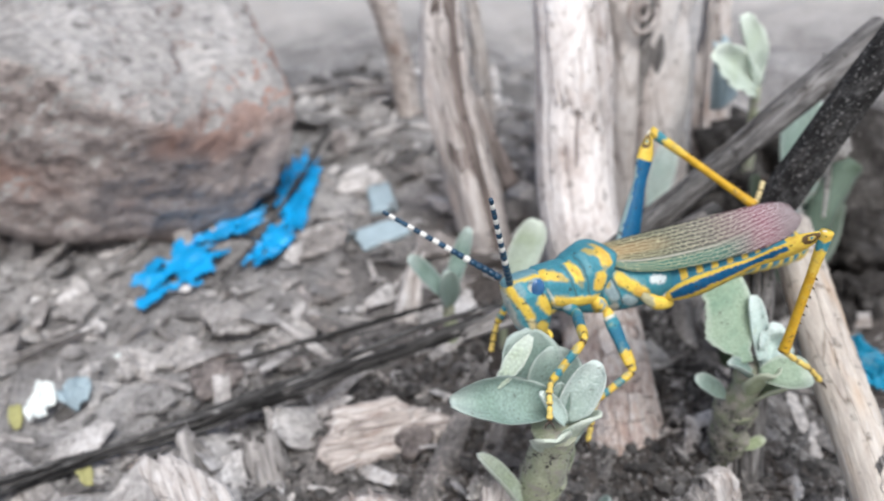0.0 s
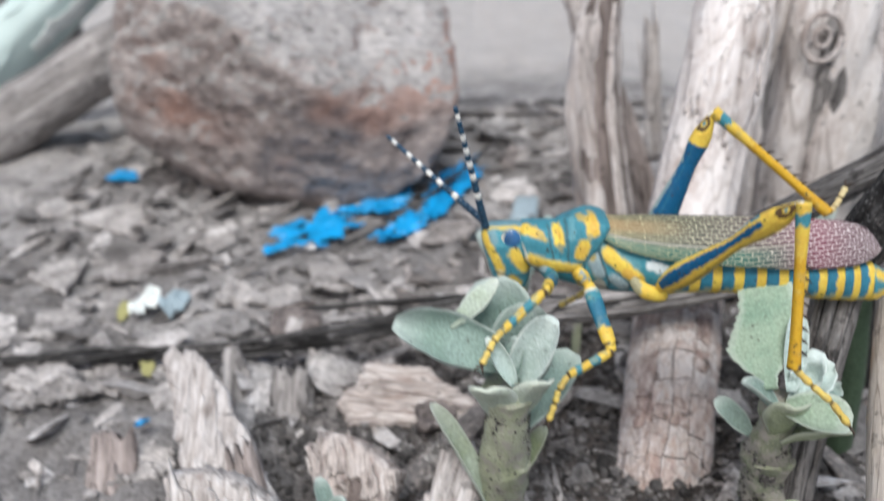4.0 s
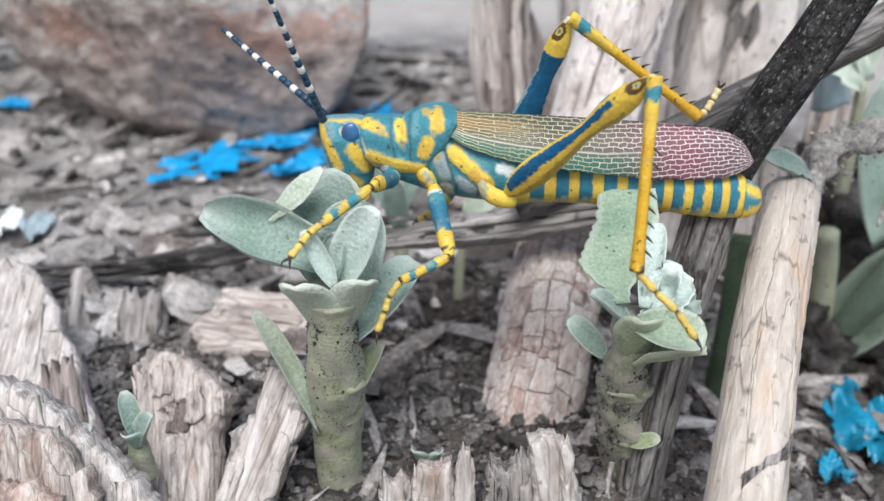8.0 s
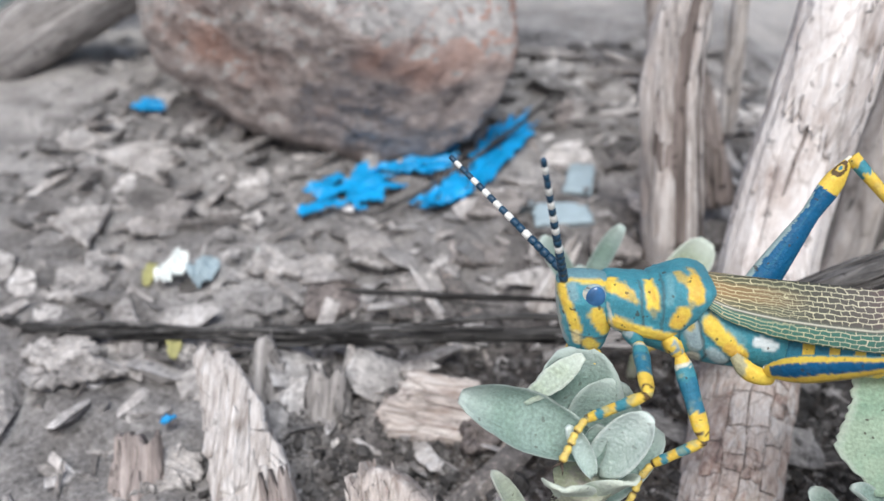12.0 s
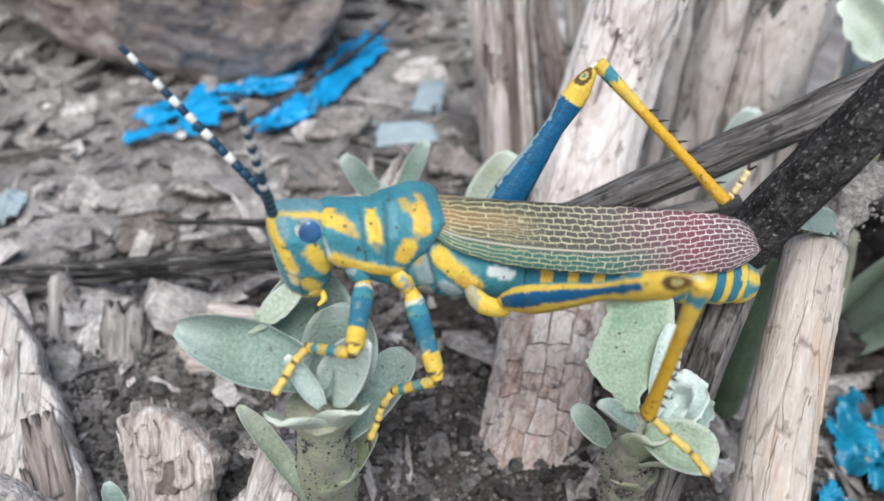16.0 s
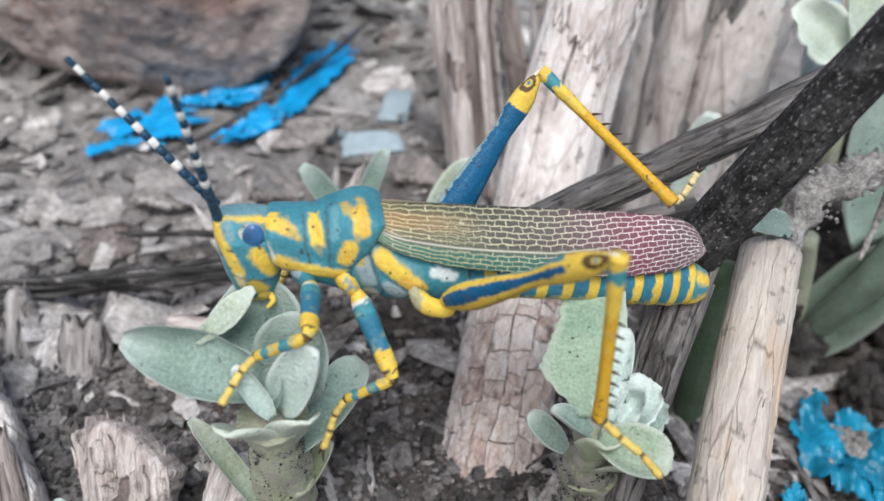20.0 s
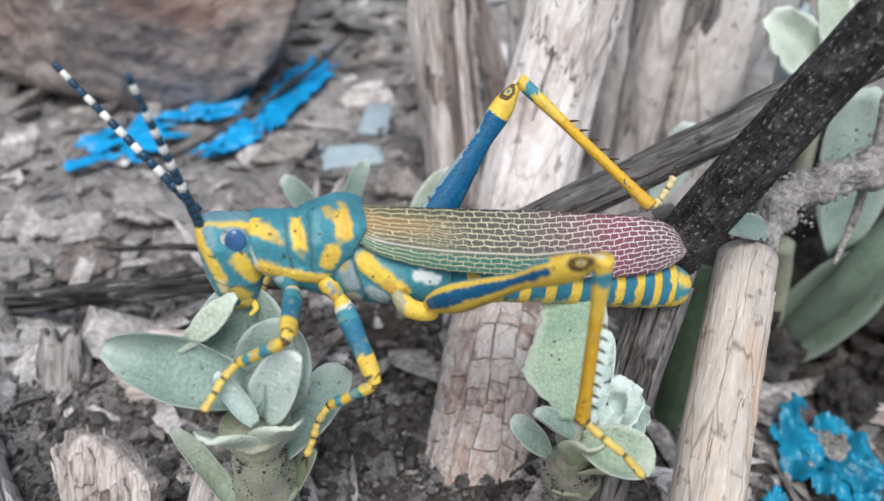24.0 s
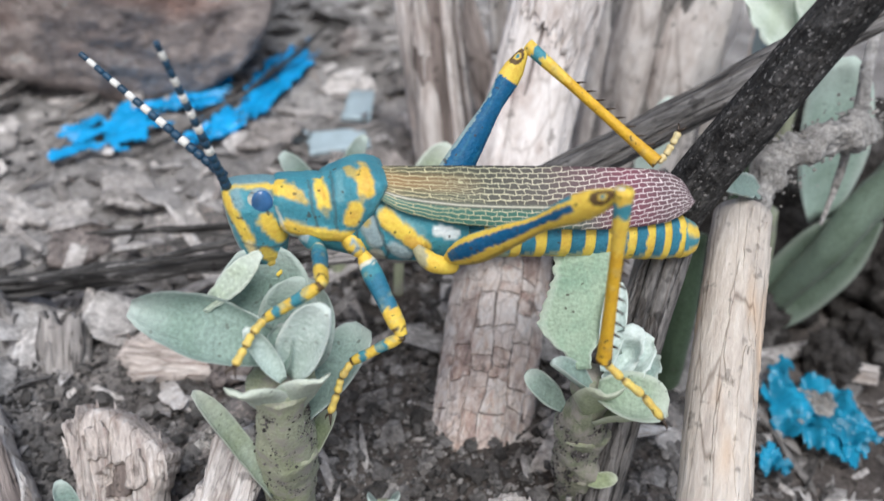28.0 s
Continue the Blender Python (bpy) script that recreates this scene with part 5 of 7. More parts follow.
def tarsus(points, pale=0.0):
    """A foot of three pads and a pair of claws, in world millimetres at the reference pose; each pad and claw is a piece of its own."""
    pts = [Vector(p) - BASE for p in points]
    foot = None
    for a, b in zip(pts, pts[1:]):
        bm = bmesh.new()
        line = [a.lerp(b, k / 8) for k in range(9)]
        tube(bm, line, [0.2, 0.36, 0.42, 0.38, 0.36, 0.4, 0.46, 0.4, 0.22], 12)
        ob = part("tarsal_pad" if foot else "tarsus", bm, SKIN, foot or hopper, "" if foot else "yellow foot with dark joints")
        paint(ob, lambda p: BROWN if min((p - Vector(q)).length for q in points[1:]) < 0.3 else YEL.lerp(OCHRE, 0.4 * (noise.noise(p * 1.3) > 0.1)).lerp(CREAM, pale))
        foot = foot or ob
    d = (pts[-1] - pts[-2]).normalized()
    for side in (-1, 1):
        bm = bmesh.new()
        s = d.cross(Vector((0, 0, 1))).normalized() * side
        tube(bm, [pts[-1], pts[-1] + d * 0.4 + s * 0.3, pts[-1] + d * 0.75 + s * 0.5, pts[-1] + d * 0.85 + s * 0.55 - Vector((0, 0, 0.45))], [0.17, 0.16, 0.1, 0.03], 8)
        part("claw", bm, CLAW, foot, "dark hooked claw")
    return foot


# hip, knee, ankle at the reference pose, then the pads of the foot
LEGS = [
    ("hind", (0.8, -1.6, 42.4), (11.6, -14.9, 57.8), (12.0, -15.3, 39.2), [(12.0, -15.3, 39.2), (13.9, -15.8, 37.2), (16.1, -16.2, 35.2), (18.4, -16.4, 32.0)], False),
    ("hind", (0.8, 9.6, 41.5), (11.3, 15.9, 60.4), (22.6, 5.4, 48.4), [(22.6, 5.4, 48.4), (23.5, 5.8, 49.0), (24.2, 6.2, 50.1), (24.9, 6.6, 51.4)], True),
    ("mid", (-7.6, 0.4, 43.0), (-5.9, -6.2, 36.4), (-11.6, -7.2, 34.0), [(-11.6, -7.2, 34.0), (-12.8, -7.8, 32.4), (-13.3, -8.4, 30.9), (-14.2, -8.9, 28.6)], False),
    ("mid", (-7.6, 7.6, 43.0), (-4.4, 13.0, 39.4), (-6.6, 13.6, 34.6), [(-6.6, 13.6, 34.6), (-8.0, 14.0, 33.4), (-9.2, 14.6, 32.4), (-10.2, 15.4, 31.4)], True),
    ("front", (-11.8, 1.2, 43.6), (-13.9, -6.6, 45.6), (-19.4, -8.8, 41.6), [(-19.4, -8.8, 41.6), (-20.5, -10.5, 41.3), (-21.1, -11.8, 40.8), (-22.0, -13.4, 40.0)], False),
    ("front", (-11.8, 6.8, 43.6), (-16.6, 11.6, 42.6), (-18.8, 9.8, 38.4), [(-18.8, 9.8, 38.4), (-19.6, 9.2, 37.2), (-20.2, 8.6, 36.2), (-21.0, 7.8, 35.0)], True),
]
leg_parts = []
for kind, hip, knee, ankle, pads, inner in LEGS:
    thigh, shin = (Vector(knee) - Vector(hip)).length, (Vector(ankle) - Vector(knee)).length
    if kind == "hind":
        upper, lower = hind_femur(thigh, inner), hind_tibia(shin)
    else:
        upper = limb(kind + "_femur", thigh, [0.5, 0.98, 1.08, 1.0, 0.92, 0.95, 0.9, 0.5], [(0, YEL), (0.1, CREAM), (0.16, TEAL), (0.3, BLUE.lerp(TEAL, 0.5)), (0.68, YEL), (0.9, BROWN), (0.94, YEL)], 0.75, 14, "blue and yellow banded thigh")
        lower = limb(kind + "_tibia", shin, [0.45, 0.64, 0.58, 0.54, 0.6, 0.45], [(0, BROWN), (0.06, YEL), (0.3, TEAL), (0.5, YEL), (0.68, TEAL), (0.82, YEL), (0.96, BROWN)], 0.9, 12, "yellow and teal banded shin")
    foot = tarsus(pads, 0.5 if kind == "hind" and inner else 0.12)
    if kind == "hind":
        bm = bmesh.new()
        out = -1 if not inner else 1
        pts = spline([Vector(hip) - BASE + Vector(q) for q in ((-3.0, -out * 1.2, 1.0), (-1.6, 0, -0.1), (0.2, 0, -0.7), (1.1, 0.0, -0.4))], 6)
        tube(bm, pts, lerp_list([0.5, 0.95, 1.0, 0.95, 0.9, 0.5], len(pts)), 18, 0.8)
        paint(part("hip_joint", bm, SKIN, hopper, "pale yellow hip joint"), lambda p: GREY.lerp(OCHRE, 0.6) if p.x < -1.3 else YEL)
        bm = bmesh.new()
        ball(bm, Vector(hip) - BASE + Vector((0.1, 0.25 * out, 0.55)), (0.45, 0.4, 0.4), 14, 10)
        paint(part("hip_pad", bm, SKIN, hopper, "white pad of the hip"), lambda p: WHITE)
    else:
        bm = bmesh.new()
        pts = spline([Vector(hip) - BASE + Vector((-1.4, 0.4, 1.9)), Vector(hip) - BASE + Vector((-0.6, 0.2, 0.6)), Vector(hip) - BASE + Vector((0.1, 0, -0.4))], 6)
        tube(bm, pts, lerp_list([0.4, 0.9, 1.0, 0.95, 0.85, 0.75, 0.4] if kind == "mid" else [0.5, 1.0, 1.05, 1.0, 0.9, 0.8, 0.5], len(pts)), 16)
        paint(part("hip_joint", bm, SKIN, hopper), lambda p, k=kind: (YEL if k == "mid" else TEAL) if noise.noise(p * 0.9) < 0.3 else GREY)
    leg_parts.append((upper, lower, foot))

# ---- cut sprouts with fleshy leaves ----
def leaf(parent, base, tip, width, face, cup=0.3, bend=0.1, thick=0.55, mat=None, seed=0, wave=0.06, nick=0.0, tip_shape=0.5, label="", sharp=0.0):
    """A leaf from base to tip (world millimetres); its upper side looks towards face."""
    root = parent.location / MM
    b, t = Vector(base), Vector(tip)
    bm = bmesh.new()
    blade(bm, (t - b).length, width, thick, cup, bend, wave, tip_shape, seed, nick=nick, sharp=sharp)
    ob = part("leaf", bm, mat or LEAF, parent, label)
    att = ob.data.attributes.new("rim", "FLOAT", "POINT")
    for i in range(len(ob.data.vertices)):
        att.data[i].value = max(abs(((i // 2) % 11) / 5 - 1), ((i // 2) // 11) / 14)
    way, look_at = (t - b).normalized(), Vector(face)
    lay(ob, b - root, way, look_at)
    return ob


def stalk(parent, points, radii, seed, mat=None, rough=0.07, name="stem", label=""):
    root = parent.location / MM
    bm = bmesh.new()
    pts = spline([Vector(p) - root for p in points], 10)
    tube(bm, pts, lerp_list(radii, len(pts)), 28, 1.0, rough, 9, seed)
    return part(name, bm, mat or STEM, parent, label)


def torn_leaf(parent, base, way, face, edges, mat, seed, label):
    """A torn sheet of leaf; edges are (height, left, right) along way, with ragged sides."""
    bm = bmesh.new()
    hs, nu, nv = [e[0] for e in edges], 14, 30
    sheets, rims = ([], []), []
    for j in range(nv + 1):
        h = hs[0] + (hs[-1] - hs[0]) * j / nv
        left, right = (float(np.interp(h, hs, [e[k] for e in edges])) for k in (1, 2))
        left += 0.38 * noise.noise(Vector((h * 2.1, seed, 0))) + 0.16 * noise.noise(Vector((h * 6, seed, 3)))
        right += 0.2 * noise.noise(Vector((h * 1.7, seed, 5)))
        for i in range(nu + 1):
            u = i / nu
            x = left + (right - left) * u
            y = -0.7 * max(0.0, u - 0.6) ** 2 * 4 + 0.45 * noise.noise(Vector((x * 0.35, h * 0.3, seed))) + 0.1 * noise.noise(Vector((x * 1.6, h * 1.2, seed)))
            for sheet, t in zip(sheets, (-0.3, 0.3)):
                sheet.append(bm.verts.new(Vector((x, y + t * (1 - 0.6 * abs(2 * u - 1) ** 5), h)) * MM))
                rims.append(abs(2 * u - 1))
    row = nu + 1
    for sheet in sheets:
        for j in range(nv):
            for i in range(nu):
                k = j * row + i
                bm.faces.new((sheet[k], sheet[k + 1], sheet[k + row + 1], sheet[k + row]))
    edge = list(range(row)) + [j * row + nu for j in range(1, nv + 1)] + [nv * row + i for i in range(nu - 1, -1, -1)] + [j * row for j in range(nv - 1, 0, -1)]
    for a, b in zip(edge, edge[1:] + edge[:1]):
        bm.faces.new((sheets[0][a], sheets[0][b], sheets[1][b], sheets[1][a]))
    ob = part("leaf", bm, mat, parent, label)
    att = ob.data.attributes.new("rim", "FLOAT", "POINT")
    for i, value in enumerate(rims):
        att.data[i].value = value
    lay(ob, Vector(base) - parent.location / MM, Vector(way).normalized(), Vector(face))
    return ob


def collar(parent, centre, radius, lean, seed, mat):
    """The raised scar that a shed leaf leaves round a stem."""
    root = parent.location / MM
    bm = bmesh.new()
    ring = []
    for k in range(25):
        a = math.pi * (0.75 + 1.5 * k / 24)
        r = radius * (1 + 0.05 * math.sin(a * 3 + seed))
        ring.append(Vector(centre) - root + Vector((-r * math.sin(a), r * math.cos(a), lean * math.sin(a) + 0.35 * math.sin(a * 2 + seed))))
    tube(bm, ring, lerp_list([0.15, 0.5, 0.62, 0.5, 0.55, 0.15], len(ring)), 10, 0.7, 0.25, 0, seed)
    return part("leaf_scar", bm, mat, parent, "raised scar of a shed leaf")


def soil_grains(parent, points, spread, count, seed, name="clinging_soil", size=(0.15, 0.5), mat=None):
    """Clinging grains of soil, far too many to count."""
    root = parent.location / MM
    rnd = random.Random(seed)
    verts, faces = [], []
    for _ in range(count):
        p = Vector(rnd.choice(points)) - root + Vector((rnd.gauss(0, spread[0]), rnd.gauss(0, spread[1]), rnd.gauss(0, spread[2])))
        r, k = rnd.uniform(*size), len(verts)
        for d in ((1, 0, 0), (-1, 0, 0), (0, 1, 0), (0, -1, 0), (0, 0, 1), (0, 0, -1)):
            verts.append((p + Vector(d) * r * rnd.uniform(0.6, 1.3)) * MM)
        for f in ((0, 2, 4), (2, 1, 4), (1, 3, 4), (3, 0, 4), (2, 0, 5), (1, 2, 5), (3, 1, 5), (0, 3, 5)):
            faces.append(tuple(k + i for i in f))
    me = bpy.data.meshes.new(name)
    me.from_pydata(verts, [], faces)
    me.materials.append(mat or CRUST)
    ob = new(name, me)
    ob.parent = parent
    return tagged(ob, "dark grains of soil", kind="stuff")


def stem_soil(parent, points, radii, count, seed, size=(0.06, 0.2), mat=None, low=0.0, high=1.0):
    """Grains that cling in patches to the skin of a stem."""
    root = parent.location / MM
    line = spline([Vector(p) - root for p in points], 10)
    rad = lerp_list(radii, len(line))
    rnd = random.Random(seed)
    verts, faces = [], []
    while len(faces) < count * 8:
        k = int((low + (high - low) * rnd.random()) * (len(line) - 1))
        d = (line[min(k + 1, len(line) - 1)] - line[max(k - 1, 0)]).normalized()
        side = d.cross(Vector((0, -1, 0))).normalized()
        a = rnd.uniform(0, 6.283)
        p = line[k] + d * rnd.uniform(-0.5, 0.5) + (side * math.cos(a) + d.cross(side) * math.sin(a)) * rad[k] * 1.02
        if noise.noise(p * 0.45 + Vector((seed, 0, 0))) + 0.5 * noise.noise(p * 1.4) < 0.12:
            if rnd.random() > 0.06:
                continue
        r, n = rnd.uniform(*size), len(verts)
        for w in ((1, 0, 0), (-1, 0, 0), (0, 1, 0), (0, -1, 0), (0, 0, 1), (0, 0, -1)):
            verts.append((p + Vector(w) * r * rnd.uniform(0.5, 1.2)) * MM)
        for f in ((0, 2, 4), (2, 1, 4), (1, 3, 4), (3, 0, 4), (2, 0, 5), (1, 2, 5), (3, 1, 5), (0, 3, 5)):
            faces.append(tuple(n + i for i in f))
    me = bpy.data.meshes.new("clinging_soil")
    me.from_pydata(verts, [], faces)
    me.materials.append(mat or CRUMB)
    ob = new("clinging_soil", me)
    ob.parent = parent
    return tagged(ob, "dark grains of soil", kind="stuff")


sprout = thing("cut_sprout", "dusty sage green sprout with cupped fleshy leaves", "plant", (-20.5, -2, 3), "cut sprouts")
STEM_LINE, STEM_GIRTH = [(-20.9, -1.6, -1), (-20.6, -2.4, 8), (-20.3, -3.5, 14.8), (-19.8, -5.2, 20.5), (-19.4, -7.0, 26), (-19.1, -8.2, 30), (-18.9, -8.6, 33.4)], [2.7, 3.0, 3.3, 3.45, 2.9, 2.6, 3.4]
stalk(sprout, STEM_LINE, STEM_GIRTH, 1.3, rough=0.1, label="thick dusty green stem")
collar(sprout, (-19.9, -5.0, 20.6), 3.35, 0.6, 2.2, STEM)
leaf(sprout, (-18.2, -7.0, 35.4), (-32.4, -6.2, 41.8), 9.8, (0.3, -0.7, 0.65), 0.85, 0.0, 0.8, seed=1, tip_shape=0.2, wave=0.12, nick=0.15, sharp=0.42, label="broad cupped leaf")
leaf(sprout, (-18.6, -4.2, 31.0), (-20.6, -0.8, 44.6), 10.5, (0.1, -0.88, 0.4), 0.45, 0.0, 0.6, seed=3, tip_shape=0.6)
leaf(sprout, (-18.0, -4.6, 31.0), (-15.6, -3.0, 41.8), 9.0, (-0.15, -0.85, 0.5), 0.45, 0.02, 0.6, seed=2, tip_shape=0.7)
leaf(sprout, (-25.6, -5.4, 40.6), (-19.6, -4.0, 45.9), 2.8, (-0.2, -0.75, 0.6), 0.15, 0.0, 0.6, LEAF_LIP, 18, tip_shape=0.2, wave=0.2, nick=0.4, sharp=0.3, label="folded pale margin of the back leaf")
leaf(sprout, (-17.6, -9.0, 34.6), (-13.4, -10.4, 43.9), 5.8, (-0.5, -0.82, 0.25), 0.6, 0.0, 0.6, LEAF_PALE, 4, tip_shape=0.7)
leaf(sprout, (-18.6, -8.8, 35.0), (-17.8, -8.2, 40.4), 3.9, (-0.2, -0.9, 0.3), 0.8, 0.0, 0.5, seed=6, tip_shape=0.7)
leaf(sprout, (-18.4, -10.2, 35.0), (-21.4, -9.2, 41.0), 3.0, (0.35, -0.8, 0.4), 0.8, -0.06, 0.7, LEAF_PALE, 5, tip_shape=0.9)
leaf(sprout, (-19.4, -8.8, 27.5), (-21.5, -12.2, 38.2), 6.2, (0.15, 0.7, 0.65), 0.4, 0.2, 0.8, LEAF_LIP, 7, tip_shape=0.3, label="curled front leaf with an olive underside")
leaf(sprout, (-18.6, -8.8, 27.5), (-15.4, -11.0, 37.9), 5.6, (-0.2, 0.7, 0.65), 0.4, 0.2, 0.7, LEAF_LIP, 17, tip_shape=0.3)
leaf(sprout, (-18.6, -10.0, 28.0), (-18.4, -11.2, 34.0), 3.0, (0.0, 0.9, 0.3), 0.3, 0.02, 0.7, LEAF_OLIVE, 19, tip_shape=0.5)
leaf(sprout, (-17.0, -6.8, 26.5), (-10.2, -1.4, 33.8), 5.6, (-0.5, -0.75, 0.45), 0.4, 0.03, 0.6, LEAF, 8, tip_shape=0.3)
leaf(sprout, (-22.2, -5.6, 12.5), (-26.8, -6.0, 29.4), 3.6, (0.55, -0.55, 0.6), 0.8, 0.16, 0.7, LEAF_LIP, 9, tip_shape=0.3, nick=0.3, label="narrow olive leaf along the stem")
leaf(sprout, (-17.6, -4.6, 17.0), (-14.6, -4.6, 24.4), 3.0, (-0.6, -0.6, 0.3), 0.5, 0.1, 0.6, LEAF_OLIVE, 10)
stem_soil(sprout, STEM_LINE, STEM_GIRTH, 900, 3, (0.04, 0.13), CRUMB_FINE, 0.5, 0.9)
stem_soil(sprout, STEM_LINE, STEM_GIRTH, 700, 9, (0.05, 0.16), CRUMB_FINE, 0.0, 0.45)
stem_soil(sprout, STEM_LINE, STEM_GIRTH, 160, 4, (0.1, 0.28), CRUMB, 0.5, 0.85)

second = thing("cut_sprout", "crusty cut sprout with torn pale leaves", "plant", (15.5, -3, 2), "cut sprouts")
KNOBBY_LINE, KNOBBY_GIRTH = [(16.4, -2.2, -3), (15.6, -2.9, 5), (15.0, -3.3, 11), (14.7, -3.9, 15), (14.5, -4.4, 18.3), (14.4, -6.3, 23.5), (14.3, -7.8, 29.5)], [2.0, 2.3, 2.9, 2.5, 3.1, 2.2, 2.2]
stalk(second, KNOBBY_LINE, KNOBBY_GIRTH, 2.3, STEM_CRUSTED, 0.22, label="crusty green stem")
torn_leaf(second, (12.8, -8.4, 31.2), (0.6, 11.0, 9.4), (-0.08, -0.8, 0.55), [(0.4, -0.9, 0.6), (1.7, -1.7, 0.6), (3.0, -3.1, 1.5), (5.3, -4.8, 3.6), (8.6, -3.4, 4.3), (10.0, -2.7, 4.4), (14.4, -2.1, 4.3)], LEAF_TORN, 2.1, "torn upright leaf")
leaf(second, (15.0, -8.2, 31.0), (17.0, -2.6, 38.6), 3.6, (-0.15, -0.85, 0.4), 0.7, 0.0, 0.5, LEAF_PALE, 24)
leaf(second, (15.6, -8.4, 29.8), (18.2, -7.0, 36.0), 4.2, (-0.4, -0.75, 0.45), 0.5, 0.1, 0.35, LEAF_PALE, 23, 0.34, 0.9)
leaf(second, (16.0, -8.6, 29.4), (20.0, -6.6, 34.4), 4.4, (-0.25, -0.8, 0.5), 0.5, 0.16, 0.35, LEAF_PALE, 25, 0.36, 0.9)
leaf(second, (16.2, -8.4, 28.6), (21.6, -6.0, 31.4), 4.8, (0.1, -0.7, 0.7), 0.6, 0.12, 0.35, LEAF, 30, 0.34, 0.8)
leaf(second, (14.0, -9.6, 29.6), (20.6, -13.0, 29.8), 6.0, (0.0, -0.45, 0.9), 0.45, 0.1, 0.6, LEAF_SAGE, 22, label="leaf under the hind foot")
leaf(second, (14.8, -8.4, 23.6), (21.0, -10.8, 28.4), 5.4, (-0.4, 0.4, 0.8), 0.5, 0.16, 0.5, LEAF_OLIVE, 27)
leaf(second, (13.6, -8.4, 28.6), (9.5, -8.5, 33.4), 3.0, (0.4, -0.3, 0.85), 0.7, 0.1, 0.7, LEAF, 28)
leaf(second, (14.0, -8.4, 25.0), (14.4, -11.4, 32.2), 5.6, (0.05, 0.75, 0.6), 0.4, 0.14, 0.6, LEAF_OLIVE, 29)
leaf(second, (11.9, -5.0, 22.6), (7.9, -3.0, 26.8), 3.2, (0.35, -0.85, 0.4), 0.5, 0.05, 0.6, LEAF, 26, label="small rounded side leaf")
leaf(second, (15.8, -6.0, 10.5), (18.8, -7.4, 12.6), 2.2, (-0.2, -0.6, 0.75), 0.5, 0.1, 0.5, LEAF_OLIVE, 15)
collar(second, (14.5, -4.5, 18.6), 3.1, 0.5, 1.2, STEM)
collar(second, (15.0, -3.4, 10.8), 2.8, -0.4, 3.4, STEM_CRUSTED)
stem_soil(second, KNOBBY_LINE, KNOBBY_GIRTH, 2200, 5, (0.06, 0.2), CRUMB_FINE, 0.0, 0.85)
stem_soil(second, KNOBBY_LINE, KNOBBY_GIRTH, 420, 6, (0.12, 0.36), CRUMB, 0.1, 0.8)
for n, (a, b, c) in enumerate((((13.9, -5.6, 7.5), (13.2, -7.4, 4.5), (14.2, -8.2, 0.5)), ((16.6, -5.2, 7), (17.8, -6.6, 4), (16.2, -7.8, 0.5)))):
    stalk(second, [a, b, c], [0.35, 0.3, 0.25], 30 + n, DRY_LEAF, name="dry_strip", label="thin dry strip hanging from the stem")

behind = thing("young_sprout", "pale green sprout between the logs", "plant", (-14, 46, 4), "cut sprouts")
stalk(behind, [(-14.5, 47, 2), (-14.6, 46.5, 12), (-14.8, 46, 20)], [1.6, 1.4, 1.0], 4.3)
leaf(behind, (-14.8, 46, 18), (-21.5, 44, 31.5), 4.4, (0.4, -0.8, 0.45), 0.5, 0.05, 0.5, LEAF, 31)
leaf(behind, (-14.8, 46, 18), (-8.6, 46, 33.0), 4.2, (-0.5, -0.75, 0.4), 0.6, 0.0, 0.5, LEAF, 32)
leaf(behind, (-14.8, 45.4, 17), (-15.4, 41.5, 27), 5, (0.0, -0.7, 0.7), 0.5, 0.1, 0.5, LEAF, 33)

leaning = thing("pale_leaf", "pale grey green leaf leaning on the foot of the bark log", "leaf", (-3, 44, 6))
stalk(leaning, [(-4.5, 44, 3), (-4, 43.5, 12), (-2.4, 42.6, 20)], [0.9, 0.8, 0.7], 12.3)
leaf(leaning, (-2.6, 42.6, 19.5), (4.6, 43.6, 31.8), 7.0, (-0.2, -0.85, 0.45), 0.4, 0.05, 0.5, LEAF_LIP, 36, tip_shape=0.5)

# small shoots at the front
for base, leaves in (
    ((-43.4, -8.0, 10), [((-43.2, -8.6, 14.0), (-43.9, -8.0, 20.2), 2.8, (0.5, -0.8, 0.2)), ((-42.6, -9.2, 13.8), (-40.9, -9.6, 18.2), 3.4, (-0.4, -0.5, 0.7)), ((-43.0, -9.4, 13.2), (-43.2, -11.0, 16.6), 3.2, (0, 0.6, 0.7))]),
    ((-51.0, -9.0, 9), [((-51, -9.4, 13.0), (-47.6, -11.0, 17.6), 2.8, (-0.3, -0.5, 0.8))]),
    ((-9.4, -1.5, 2), [((-9.4, -2.4, 3.6), (-10.6, -4.0, 8.6), 3.4, (0.3, 0.4, 0.8)), ((-9.0, -2.4, 3.6), (-7.6, -3.6, 8.0), 3.2, (-0.3, 0.4, 0.8))]),
    ((-17.0, -20.0, 6), [((-17.2, -20.4, 9.6), (-19.4, -21.0, 15.0), 3.4, (0.5, -0.4, 0.7)), ((-16.8, -20.4, 9.6), (-14.6, -21.4, 14.6), 3.2, (-0.5, -0.4, 0.7))]),
):
    shoot = thing("small_shoot", "tiny grey green shoot between the chips", "plant", base, "small shoots")
    stalk(shoot, [Vector(base) - Vector((0, 0, 2)), Vector(base) + Vector((0.1, -0.5, 2)), leaves[0][0]], [1.5, 1.3, 0.9], base[0])
    for i, (b, t, w, f) in enumerate(leaves):
        leaf(shoot, b, t, w, f, 0.6, 0.1, 0.4, LEAF, 40 + i)

